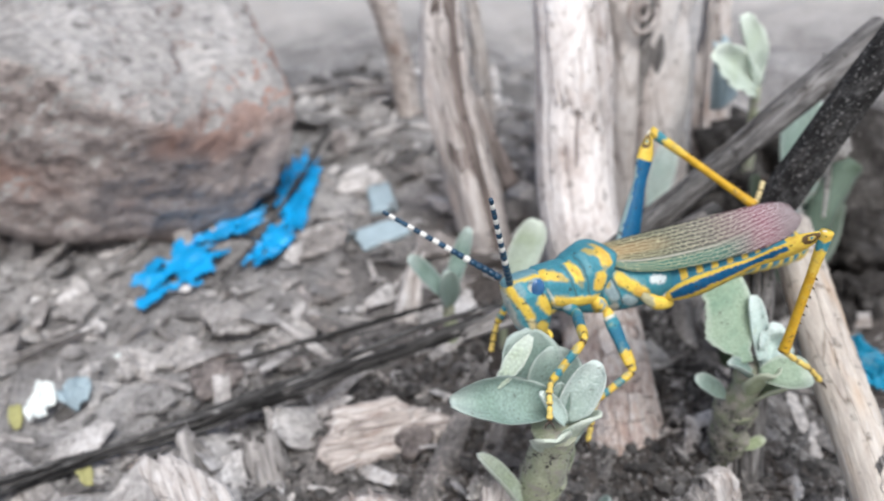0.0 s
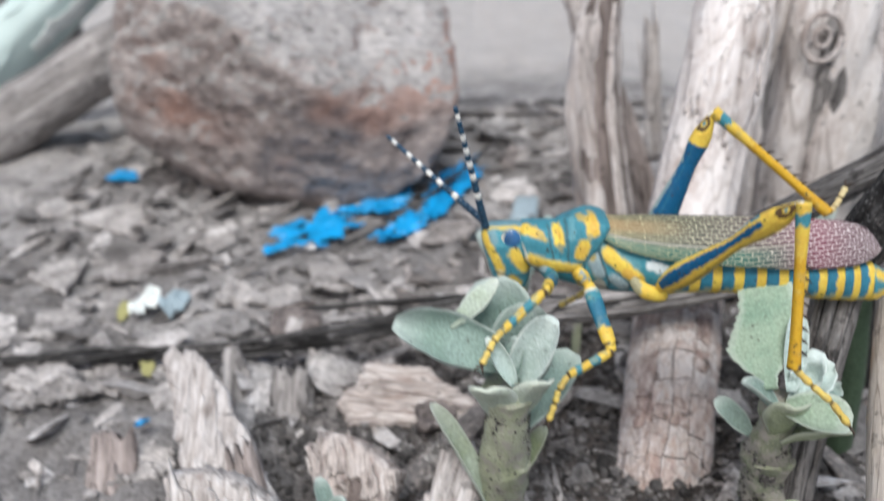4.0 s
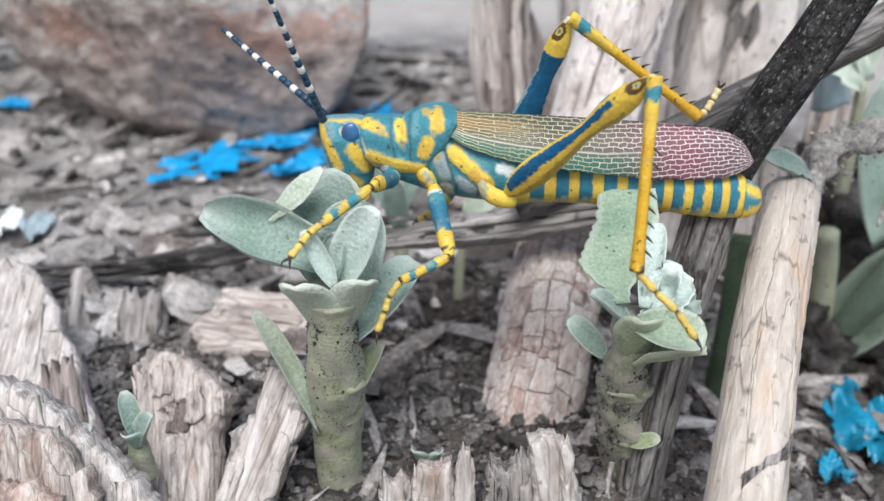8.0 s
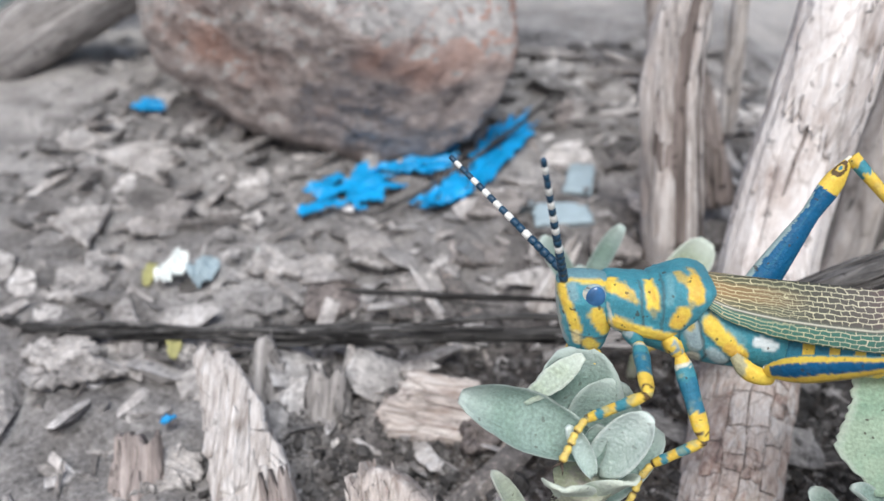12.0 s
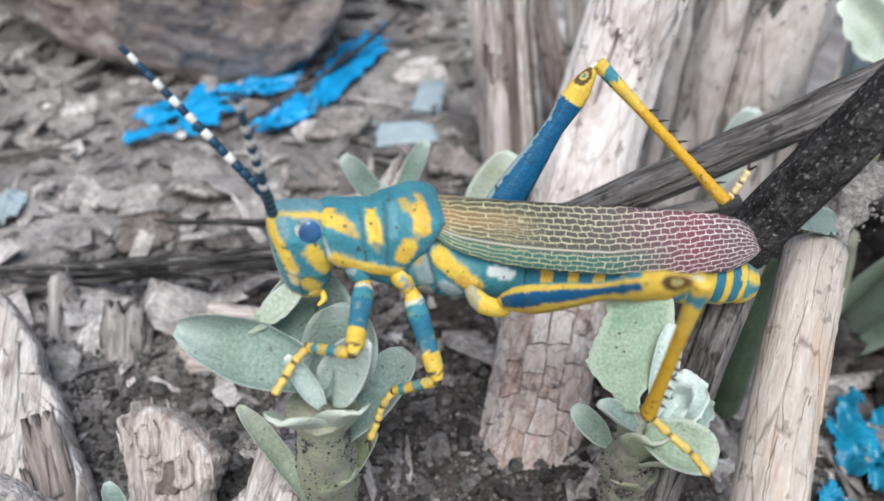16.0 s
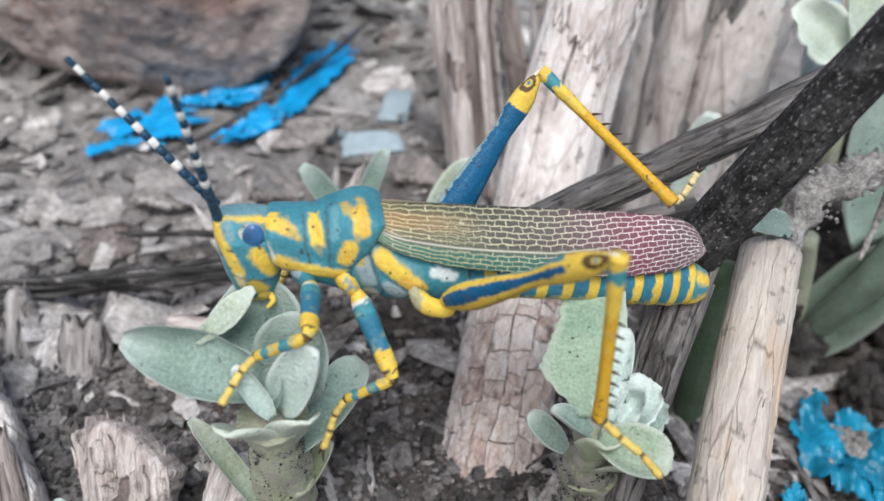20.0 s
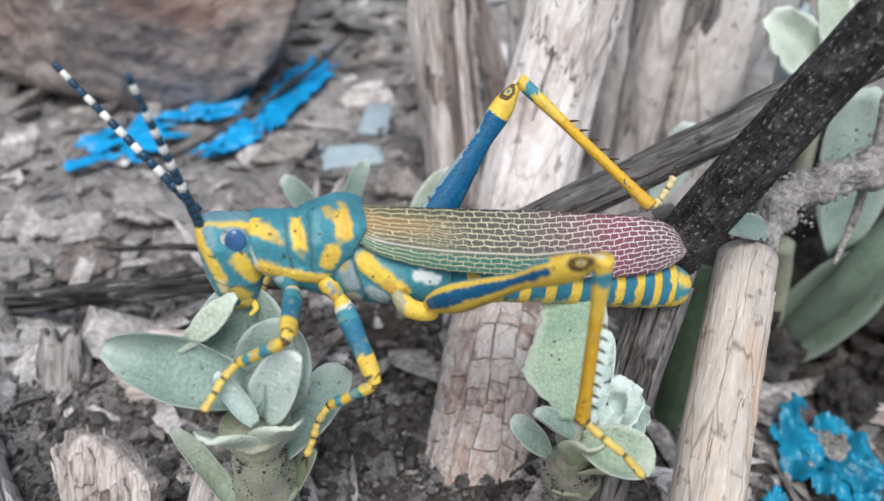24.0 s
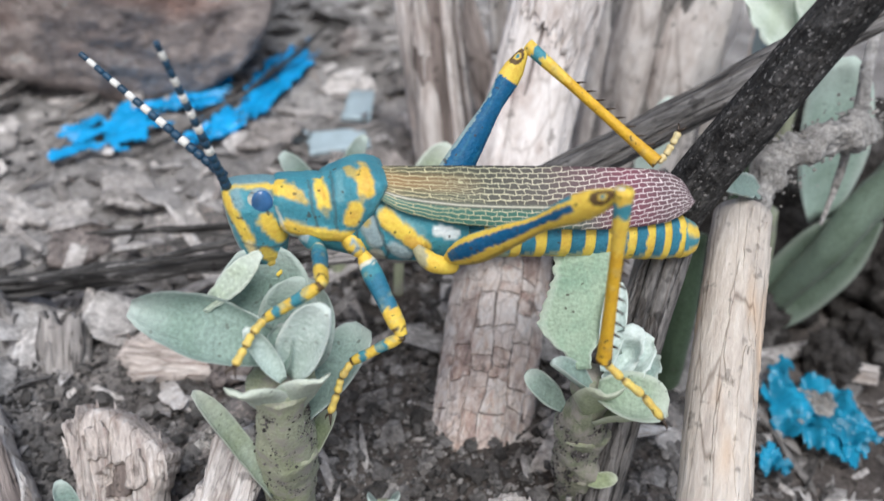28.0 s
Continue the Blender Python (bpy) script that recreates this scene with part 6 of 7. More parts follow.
# leaves behind the sticks
bush = thing("leafy_plant", "large grey green leaves behind the pale stick", "plant", (62, 44, -12))
stalk(bush, [(64, 48, -16), (62, 46, 4), (60, 44, 16)], [2.5, 2.3, 1.8], 6.3)
leaf(bush, (72, 47, 12), (66, 44, 43), 13, (-0.1, -0.85, 0.5), 0.3, 0.05, 0.7, LEAF_FAR, 51, tip_shape=0.3)
leaf(bush, (80, 44, 14), (62.5, 43, -8), 13, (-0.45, -0.7, 0.6), 0.35, 0.05, 0.8, LEAF_SOILED_SHADED, 52, tip_shape=0.9, label="broad green leaf dulled with soil and painted-in shade")
stalk(bush, [(66, 44, -4), (71.5, 41, 9), (77, 43.5, 15), (84, 46, 21)], [2.4, 2.8, 3.2, 3.4], 6.8, LEAF_SOILED_SHADED, 0.1, label="thick green side stem smeared with soil")
leaf(bush, (52, 38, 10), (48, 34, 33), 7, (0.2, -0.9, 0.3), 0.5, 0.05, 0.6, LEAF_DEEP_SHADED, 54)
green = thing("green_stalk", "short cut green stalk behind the belly", "plant", (38, 26, -8))
stalk(green, [(37.5, 24, -10), (38.4, 25, 8), (40.2, 30, 22)], [2.6, 2.5, 2.4], 8.3, LEAF_DEEP_SHADED, 0.04)
back_leaf = thing("pale_leaf", "pale yellowish mint leaf behind the branch", "leaf", (70, 64, 0))
leaf(back_leaf, (69.5, 61.5, 37), (56.5, 59.5, 49.5), 9.5, (-0.25, -0.75, 0.6), 0.35, 0.08, 0.6, LEAF_MINT, 61, wave=0.14, nick=0.6, tip_shape=0.2)
leaf(back_leaf, (70, 62.5, 38), (66, 62, 55), 8, (0.15, -0.85, 0.45), 0.5, 0.12, 0.6, LEAF_MINT, 65, wave=0.12, nick=0.5, tip_shape=0.5)
stalk(back_leaf, [(70, 64, -4), (70.5, 63, 18), (69.5, 61.8, 38)], [1.5, 1.3, 1.0], 9.3)
mint_leaf = thing("pale_leaf", "pale mint leaf tip in front of the stump", "leaf", (44, 64, 16))
stalk(mint_leaf, [(44, 64, -4), (44, 64, 6), (44, 64, 13)], [1.0, 0.9, 0.7], 9.9)
leaf(mint_leaf, (44, 64, 12), (48, 64, 29), 7, (-0.2, -0.9, 0.3), 0.4, 0.0, 0.5, LEAF_PALE, 62)

# a crusted, hooked dead stem on top of the pale stick
hook = thing("crusted_stem", "dead hooked stem crusted with grey soil", "stem", (42, 20, 33))
stalk(hook, [(42.2, 17.5, 32), (44.4, 21, 35), (46.5, 22.4, 38.2), (50, 23, 39.6), (54.5, 25, 39.8), (60.5, 28, 38.8), (66, 33, 37)], [2.3, 2.3, 2.2, 2.1, 2.2, 2.5, 1.2], 5.5, CRUST, 0.6, "crusted_stem_body")
stalk(hook, [(63, 31.6, 39), (64, 35, 46), (67.7, 41, 52)], [1.1, 0.9, 0.6], 6.6, CRUST, 0.2, "side_twig")
stalk(hook, [(62, 31, 38), (60, 28, 31), (57.4, 25, 25.5)], [0.7, 0.6, 0.25], 6.9, CRUST, 0.2, "hanging_thread")
leaf(hook, (43.0, 19.0, 35.3), (34.7, 12.0, 41.6), 4.5, (0.1, -0.6, 0.7), 0.6, 0.1, 0.5, LEAF, 71, nick=0.8, label="shrivelled pale leaf")
soil_grains(hook, [(44.7, 21.5, 35), (49, 24, 38.5), (55, 27, 39), (62, 30.5, 40)], (2.6, 0.9, 1.1), 520, 8, size=(0.12, 0.45))

# ---- split wood, scraps and litter ----
def shard(name, label, base, tip, width, thick, mat, seed, face=(0, -0.85, 0.5), jag=0.25, taper=0.7, category="wood chip", group="wood chips", warp=0.06, splinters=3, slope=0.0):
    """A split chip from base to tip, broad side towards face, with loose splinters on it."""
    b, t = Vector(base), Vector(tip)
    ob = thing(name, label, category, (0, 0, 0), group)
    bm = bmesh.new()
    slab(bm, (t - b).length, width, thick, seed, jag, taper, warp=warp, slope=slope)
    part("split_wood", bm, mat, ob)
    rnd = random.Random(seed)
    for i in range(splinters):
        bm = bmesh.new()
        ln = (t - b).length * rnd.uniform(0.25, 0.5)
        slab(bm, ln, width * rnd.uniform(0.12, 0.28), thick * 0.3, seed + 31 + i, 0.4, 0.5, 5, 10)
        s = part("splinter", bm, mat, ob)
        s.location = Vector((width * rnd.uniform(-0.36, 0.36), -thick * 0.5, (t - b).length * rnd.uniform(0.0, 0.28))) * MM
        s.rotation_euler = (rnd.uniform(-0.06, 0.02), rnd.uniform(-0.1, 0.1), rnd.uniform(-0.3, 0.3))
    lay(ob, b, t - b, face)
    return ob


def plate(name, label, origin, up, face, outline, thick, mat, seed, ragged=0.3, relief=0.5, hollow=None, flakes=(), category="wood chip", group="wood chips"):
    """A thick broken chip by its outline (x across, z up from the origin), with loose flakes (outline, place, material) on its face."""
    ob = thing(name, label, category, origin, group)
    bm = bmesh.new()
    chip(bm, outline, thick, seed, 170, 34, ragged * 1.1, relief * 0.24, hollow)
    part("split_wood", bm, mat, ob)
    if hollow:
        bm = bmesh.new()
        x, z, r, depth = hollow
        chip(bm, [(x - r * 0.8, z - r * 0.5), (x + r * 0.1, z - r), (x + r * 0.9, z - r * 0.2), (x + r * 0.7, z + r * 0.7), (x - r * 0.3, z + r * 0.9)], 0.8, seed + 2, 40, 10, 0.3, 0.7)
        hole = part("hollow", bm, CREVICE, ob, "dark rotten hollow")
        hole.location.y = (-thick * 0.5 + depth * 0.75) * MM
    rnd = random.Random(seed)
    for n, (x, z, w, l) in enumerate(flakes):
        bm = bmesh.new()
        k = [rnd.uniform(0.8, 1.2) for _ in range(8)]
        chip(bm, [(x - w * 0.5 * k[0], z), (x - w * 0.1, z - l * 0.08 * k[1]), (x + w * 0.5 * k[2], z + l * 0.06), (x + w * 0.46 * k[3], z + l * 0.6), (x + w * 0.3, z + l * k[4] * 0.96), (x - w * 0.1, z + l * 0.86), (x - w * 0.42 * k[5], z + l * 0.94 * k[6])], 0.9, seed + 40 + n, 44, 9, 0.22, 0.3)
        f = part("wood_flake", bm, mat, ob, "lifted flake of wood")
        f.location.y = -thick * 0.5 * MM
        f.rotation_euler = (rnd.uniform(-0.02, 0.05), 0, rnd.uniform(-0.08, 0.08))
    top, low = max(q[1] for q in outline), min(q[1] for q in outline)
    for a, b in zip(outline, outline[1:]):
        if name != "wood_shard" or min(a[1], b[1]) < low + (top - low) * 0.55:
            continue
        for n in range(1 if rnd.random() < 0.6 else 0):
            k = rnd.random()
            x, z, y = a[0] + (b[0] - a[0]) * k, a[1] + (b[1] - a[1]) * k, thick * rnd.uniform(-0.5, 0.3)
            bm = bmesh.new()
            tube(bm, [(x * 0.98, y, z - 2.2), (x, y - 0.08, z - 0.4), (x + rnd.uniform(-0.3, 0.3), y + rnd.uniform(-0.4, 0.2), z + rnd.uniform(0.3, 1.5))], [0.3, rnd.uniform(0.2, 0.42), 0.04], 6, rnd.uniform(0.4, 0.9), 0.15, 0, seed + k)
            part("splinter", bm, mat, ob)
    lay(ob, origin, up, face)
    return ob


plate("wood_shard", "tall pale splintered shard of dry wood", (-61, 12, 10.5), (-0.1, 0.88, 0.46), (0, -0.46, 0.88), [(-5, -16), (-8.5, -4), (-11, 8), (-13.6, 18), (-11.8, 19.6), (-10.3, 18.3), (-8.4, 18.4), (-6.2, 15.8), (-3.8, 12.4), (-2.3, 10.2), (-0.4, 5), (2.6, 0), (3.6, -4), (6.4, -9.7), (8.4, -16)], 5, WOOD_PALE, 3, 0.3, 0.7, flakes=[(-8.5, 2, 3.4, 14), (-4.6, -4, 3.4, 13), (-1.4, -12, 3.4, 13), (-4.2, -14, 3, 11)])
plate("wood_shard", "narrow grey shard standing by a taller one", (-68.5, 31, -2), (0, 0.6, 0.8), (0.1, -0.8, 0.6), [(-3.2, -6), (-3.0, 8), (-2.6, 16.4), (-0.6, 17.3), (0.6, 16), (1.4, 13.6), (2.6, 12), (3.4, -6)], 4, WOOD_GREY, 4, 0.3, 0.5, flakes=[(0.6, -1, 2.4, 12)])
plate("wood_shard", "broken pinkish shard with a ragged top and a rotten hollow", (-41.2, 2.4, 9.2), (-0.1, 0.68, 0.7), (-0.35, -0.66, 0.67), [(-4.6, -17), (-5.2, -8), (-5.9, -1.7), (-6.6, 4), (-7.5, 7.8), (-6.7, 8.0), (-6.0, 6.0), (-5.0, 9.6), (-4.4, 8.4), (-2.6, 9.0), (0.7, 7.4), (4.4, 4.6), (7.5, 1.3), (6.2, -1.4), (4.8, -4.0), (4.8, -9.1), (3.4, -17)], 5, WOOD_PINK_PALE, 5, 0.22, 0.6, (0.3, -0.7, 2.5, 1.6), [(-4.2, -8, 2.4, 13), (1.5, -12, 4.5, 9), (3.4, -1.5, 3.0, 4.5), (-1.6, 2.6, 3.0, 4.6)])
plate("wood_shard", "thin pale shard leaning on another", (-31, -10, 4), (0.32, 0.43, 0.84), (-0.15, -0.8, 0.55), [(-3.6, -9), (-3.9, 4), (-4.4, 8.5), (-2.6, 12), (-2.9, 17.5), (0.6, 19.4), (3.2, 18), (3.5, 13), (3.0, 7), (2.6, -9)], 3.2, WOOD_PALE, 6, 0.3, 0.45, flakes=[(2.2, 3, 2.2, 9), (-2.6, -2, 2.6, 9)])
plate("wood_shard", "pinkish block of split wood", (-30, 29.5, 4), (-0.985, 0.07, 0.12), (-0.1, -0.75, 0.65), [(-5.5, -18), (-4.6, 6), (-5.2, 16), (-1, 18.5), (3, 15.5), (6.6, 14), (6.4, 2), (4.6, 0), (1.2, -7), (1.0, -18)], 7, WOOD_PINK_PALE, 7, 0.3, 0.6, flakes=[(2.5, 1, 2.2, 12), (-2.5, -10, 2.6, 18)])
plate("bark_slab", "layered pale bark slab standing at the front", (-49, -15, 9), (0, 0.4, 0.9), (0, -0.9, 0.4), [(-14, -14), (-14, 15.2), (-9, 15.3), (-5, 14.4), (-1.2, 11.6), (2.6, 8.3), (7.6, 3.6), (10.4, -1), (12, -14)], 4.5, WOOD_PALE, 8, 0.3, 0.6, flakes=[(-11.5, 2, 3.6, 13.8), (-8, 1, 3.4, 14.8), (-4.8, -1, 3.2, 15.4), (-1.8, -3, 3.0, 15.4), (1.2, -5, 3.0, 14.8), (4.0, -7, 2.8, 14), (6.8, -9, 2.6, 13.2), (9.2, -11, 2.2, 12.4)])
plate("bark_slab", "middle layer of pale cracked bark", (-51, -19.5, 9), (0, 0.4, 0.9), (0, -0.9, 0.4), [(-12, -14), (-12, 12.4), (-7, 12.2), (-2.6, 13.4), (2.2, 11.6), (6.0, 7.0), (7.2, 1), (8.4, -14)], 3.2, WOOD_PINK_PALE, 9, 0.35, 0.6, flakes=[(-9, -2, 4, 14.6), (-5, -3, 3.8, 16), (-1, -4, 3.6, 17.2), (3, -6, 3.4, 16), (6, -8, 2.6, 13)])
plate("bark_slab", "lower blocky layer of pale bark", (-51, -23, 8), (0, 0.4, 0.9), (0, -0.9, 0.4), [(-9, -14), (-8, 6.0), (-4, 9.2), (0.2, 9.8), (3.8, 8.2), (4.4, -14)], 3.2, BARK, 10, 0.4, 0.6, flakes=[(-3.5, -5, 4.4, 6), (1, -6, 4, 7), (-4, 2, 4.4, 5), (1, 2.4, 4, 5)])
STAND = (0, 0.12, 0.99)
plate("wood_shard", "short fibrous stub of pale wood", (-12.2, -16, 8), STAND, (0.1, -0.9, 0.4), [(-1.9, -6), (-2.1, 4), (-1.4, 6.2), (-0.4, 5.0), (0.6, 6.4), (1.6, 4.6), (2.0, -6)], 2.2, WOOD_PALE, 11, 0.25, 0.3)
plate("wood_shard", "short pinkish stub of split wood", (-8.4, -15.6, 8), STAND, (-0.1, -0.9, 0.4), [(-2.2, -6), (-2.4, 5), (-1.2, 7.4), (0.8, 7.0), (2.2, 7.8), (2.6, 4), (2.4, -6)], 2.6, WOOD_PINK_PALE, 12, 0.25, 0.35, flakes=[(-0.6, -2, 1.8, 7)])
plate("wood_shard", "slim upright splinter of pale wood", (-4.8, -15.4, 9), (0.05, 0.1, 0.99), (0, -0.9, 0.4), [(-1.1, -7), (-1.2, 6), (-0.5, 8.6), (0.4, 7.6), (1.0, 5), (1.2, -7)], 1.6, WOOD_PALE, 13, 0.2, 0.25)
plate("wood_shard", "grey crumbling stub of wood", (0.8, -13.8, 8), STAND, (0.05, -0.9, 0.4), [(-3.2, -6), (-3.4, 3), (-2.6, 6.6), (-0.8, 5.4), (0.8, 7.2), (2.6, 6.6), (3.4, 3), (3.2, -6)], 3, WOOD_GREY, 14, 0.35, 0.5, flakes=[(-1.4, -3, 2.2, 8), (1.4, -2, 2.0, 7)])
plate("wood_shard", "weathered stub speckled with dark spots", (5.8, -15, 9), (-0.12, 0.1, 0.98), (0.05, -0.9, 0.4), [(-2.4, -7), (-2.6, 5), (-2.4, 9.6), (-0.4, 10.0), (1.4, 8.6), (2.4, 7), (2.8, -7)], 3, WOOD_PALE, 15, 0.25, 0.4, flakes=[(1.2, -4, 2.0, 9)])
shard("wood_shard", "grey flat shard below the twig", (-57.5, 26, 0), (-57.0, 34, 12), 8, 3, WOOD_GREY, 16, jag=0.3, taper=0.8)
shard("wood_shard", "pale slanting chip behind the leaves", (-21, 60, 5), (-13.5, 66, 20), 6, 2.5, WOOD_PALE, 17, jag=0.35, taper=0.5)
shard("wood_shard", "fibrous grey shard furred with splinters", (-95, -6, 2), (-99, 4, 13), 10, 3, WOOD_GREY, 18, jag=0.6, taper=0.6)
shard("wood_shard", "brown rotten chip with dark holes", (-82, 8, 1), (-84, 18, 12), 11, 4, WOOD_PINK, 19, jag=0.5, taper=0.6)
shard("wood_shard", "slender pink chip beside the shards", (-56, -2, 4), (-60, 8, 15), 7, 3, WOOD_PINK, 20, jag=0.4, taper=0.7)
shard("wood_shard", "dark splinter leaning between the logs", (20, 92, 12), (12, 104, 44), 7, 3, WOOD_PINK, 21, jag=0.4, taper=0.6)
shard("wood_shard", "pale split prong behind the log", (24, 112, 20), (22, 116, 62), 5, 3, WOOD_PALE, 22, jag=0.3, taper=0.7)
stringy_twig("thin_twig", "thin dark twig lying over the blue scraps", [(-14, 142, 20), (-24, 130, 15), (-36, 116, 11), (-48, 102, 9), (-58, 92, 8)], 0.9, 3, 17)
shard("wood_shard", "twisted grey root beside the stump", (74, 84, -6), (84, 96, 60), 12, 6, WOOD_BLEACHED, 24, jag=0.4, taper=0.7)
shard("wood_shard", "short grey peg lying on the soil", (71, 33, -11), (79, 27, -9), 4, 4, WOOD_PALE, 25, jag=0.1, taper=0.9)
pole, pole_line, pole_radii = log("painted_pole", "pale mint painted pole leaning behind the boulder", [(-262, 185, -12), (-204.6, 205, 32.6), (-145, 225, 79), (-84, 246, 126)], [11.5, 11.5, 11, 10.5], MINT, seed=27.3, rough=0.02, ridges=6, category="pole", steps=12, piece="painted_wood")
for n, (lo, hi, a0, a1) in enumerate(((0.3, 0.55, 205, 240), (0.5, 0.8, 255, 290), (0.2, 0.42, 262, 300), (0.45, 0.6, 300, 330))):
    bm = bmesh.new()
    cover(bm, pole_line, pole_radii, (lo, hi), (a0, a1), 1.02, 0.5, 170 + n, ragged=0.4)
    part("paint_flake", bm, WHITE_PAPER if n % 2 else MINT, pole, "lifted flake of pale paint")
log("weathered_log", "weathered grey log lying under the painted pole", [(-236, 172, -6), (-192, 176, 16), (-150, 182, 38), (-118, 190, 54)], [11, 11, 10.5, 10], WOOD_GREY, seed=31.3, rough=0.12, ridges=16)
shard("plank", "broad dark brown weathered plank at the back", (-232, 262, -6), (-222, 270, 130), 80, 10, WOOD_DARK, 28, (0.2, -0.9, 0.4), 0.2, 0.9, "plank", "")


def film(name, label, centre, size, mat, seed, turn=0, crumple=1.0, holes=0.0, category="plastic scrap", group="blue scraps", folds=2, ragged=0.3):
    """A crumpled torn scrap of plastic lying on the soil, with loose folds as parts."""
    ob = thing(name, label, category, (centre[0], centre[1], 0), group)
    for f in range(folds):
        bm, n = bmesh.new(), 40
        grid, kept = {}, set()
        for j in range(n + 1):
            for i in range(n + 1):
                u, v = i / n * 2 - 1, j / n * 2 - 1
                limit = 0.9 + ragged * noise.fractal(Vector((1.9 * math.cos(math.atan2(v, u)), seed + f * 5, 1.9 * math.sin(math.atan2(v, u)))), 0.4, 2.5, 6)
                inside = math.hypot(u, v) < limit and noise.noise(Vector((u * 2.4, v * 2.4, seed * 2.1 + f))) + 0.35 * noise.noise(Vector((u * 7, v * 7, seed))) < 0.95 - holes * 4
                x, y = u * size[0] / 2 * (1 - 0.35 * f), v * size[1] / 2 * (1 - 0.35 * f)
                c, s = math.cos(radians(turn + 50 * f)), math.sin(radians(turn + 50 * f))
                x, y = x * c - y * s + f * size[0] * 0.16, x * s + y * c - f * size[1] * 0.1
                z = height(centre[0] + x, centre[1] + y) + 2.6 + 0.5 * f + crumple * (1.6 * noise.fractal(Vector((u * 2, v * 2, seed + f)), 0.9, 2.2, 4) + 0.6)
                grid[i, j] = (x, y, z)
                if inside:
                    kept.add((i, j))
        verts = {}

        def vert(k, drop):
            if (k, drop) not in verts:
                x, y, z = grid[k]
                verts[k, drop] = bm.verts.new(Vector((x, y, z - drop)) * MM)
            return verts[k, drop]
        for j in range(n):
            for i in range(n):
                q = [(i, j), (i + 1, j), (i + 1, j + 1), (i, j + 1)]
                if all(k in kept for k in q):
                    bm.faces.new([vert(k, 0.0) for k in q])
                    bm.faces.new([vert(k, 0.25) for k in q][::-1])
        if bm.faces:
            part("torn_sheet", bm, mat, ob)
        else:
            bm.free()
    return ob


film("blue_scrap", "torn bright blue plastic scrap half buried in soil", (-65, 102, 0), (29, 20), BLUE_FILM, 1.1, 35, 0.8, 0.12, folds=1, ragged=0.42)
film("blue_scrap", "bright blue plastic strip under the boulder", (-52, 113, 0), (26, 9), BLUE_FILM, 2.2, 12, 0.8, 0.12, folds=1, ragged=0.42)
film("blue_scrap", "narrow bright blue plastic strip", (-29.5, 124, 0), (12, 52), BLUE_FILM, 3.3, -18, 0.7, 0.1, folds=1, ragged=0.4)
film("blue_scrap", "long torn blue plastic shred beside the boulder", (-46, 119, 0), (9, 22), BLUE_FILM, 12.1, -24, 0.5, 0.05, folds=1)
film("blue_scrap", "small torn blue plastic piece", (-42, 103, 0), (20, 10), BLUE_FILM, 4.4, 40, 0.8, 0.12, folds=1, ragged=0.45)
film("blue_scrap", "tiny blue plastic fleck by the boulder", (-39, 138, 0), (6, 7), BLUE_FILM, 5.5, 0, 0.5, 0.0, folds=1)
film("blue_scrap", "small faded blue plastic fleck", (-131, 146, 0), (12, 8), BLUE_FILM, 6.6, 0, 0.5, 0.0, folds=1)
film("blue_scrap", "little blue fleck in the shade", (-186, 224, 0), (10, 9), BLUE_FILM, 7.7, 0, 0.5, 0.0, folds=1)
film("blue_scrap", "crumpled teal blue plastic with a torn hole", (61.5, 18, 0), (18, 24), TEAL_FILM, 8.8, 0, 2.0, 0.08, folds=2, ragged=0.18)
film("blue_scrap", "thin teal blue plastic shred beside the stick", (50, 8, 0), (6, 6), TEAL_FILM, 9.9, 10, 1.2, 0.1, folds=1)
film("blue_scrap", "tiny blue plastic crumb below the twig", (-82, 24, 0), (3, 3), BLUE_FILM, 10.9, 10, 0.4, 0.0, folds=1)


def flake(name, label, centre, size, mat, seed, turn=0, tilt=(0, 0), category="dry leaf", group="dry leaves", thick=0.7, lift=0.6):
    """A flat piece lying on the soil: a broken, layered flake, or a curled leaf where it is small."""
    bm = bmesh.new()
    if size[0] < 8:
        blade(bm, size[1], size[0], thick, 0.25, 0.06, 0.16, 0.5, seed, 8, 10, 0.5)
    else:
        rnd = random.Random(seed)
        corners = sorted(rnd.uniform(0, 2 * math.pi) for _ in range(7))
        chip(bm, [(size[0] * 0.5 * rnd.uniform(0.7, 1.1) * math.cos(a), size[1] * (0.5 + 0.5 * rnd.uniform(0.7, 1.1) * math.sin(a))) for a in corners], 1.7, seed, 64, 12, 0.5, 0.55)
    ob = link(name, bm, mat)
    ob.matrix_basis = Matrix.Translation(Vector((centre[0], centre[1], height(centre[0], centre[1]) + lift)) * MM) @ Euler((radians(-90 + tilt[0]), radians(tilt[1]), radians(turn)), "XYZ").to_matrix().to_4x4()
    return tagged(ob, label, category, group)


def tile(name, label, centre, size, mat, seed, turn, group="", category="chip", tilt=0.0, lift=0.8):
    """A small flat chip with broken edges."""
    bm = bmesh.new()
    slab(bm, size[1], size[0], size[2], seed, 0.1, 0.9, 8, 10, 0.0)
    ob = link(name, bm, mat)
    ob.matrix_basis = Matrix.Translation(Vector((centre[0], centre[1], height(centre[0], centre[1]) + lift)) * MM) @ Euler((radians(-90 + tilt), 0, radians(turn)), "XYZ").to_matrix().to_4x4()
    return tagged(ob, label, category, group)


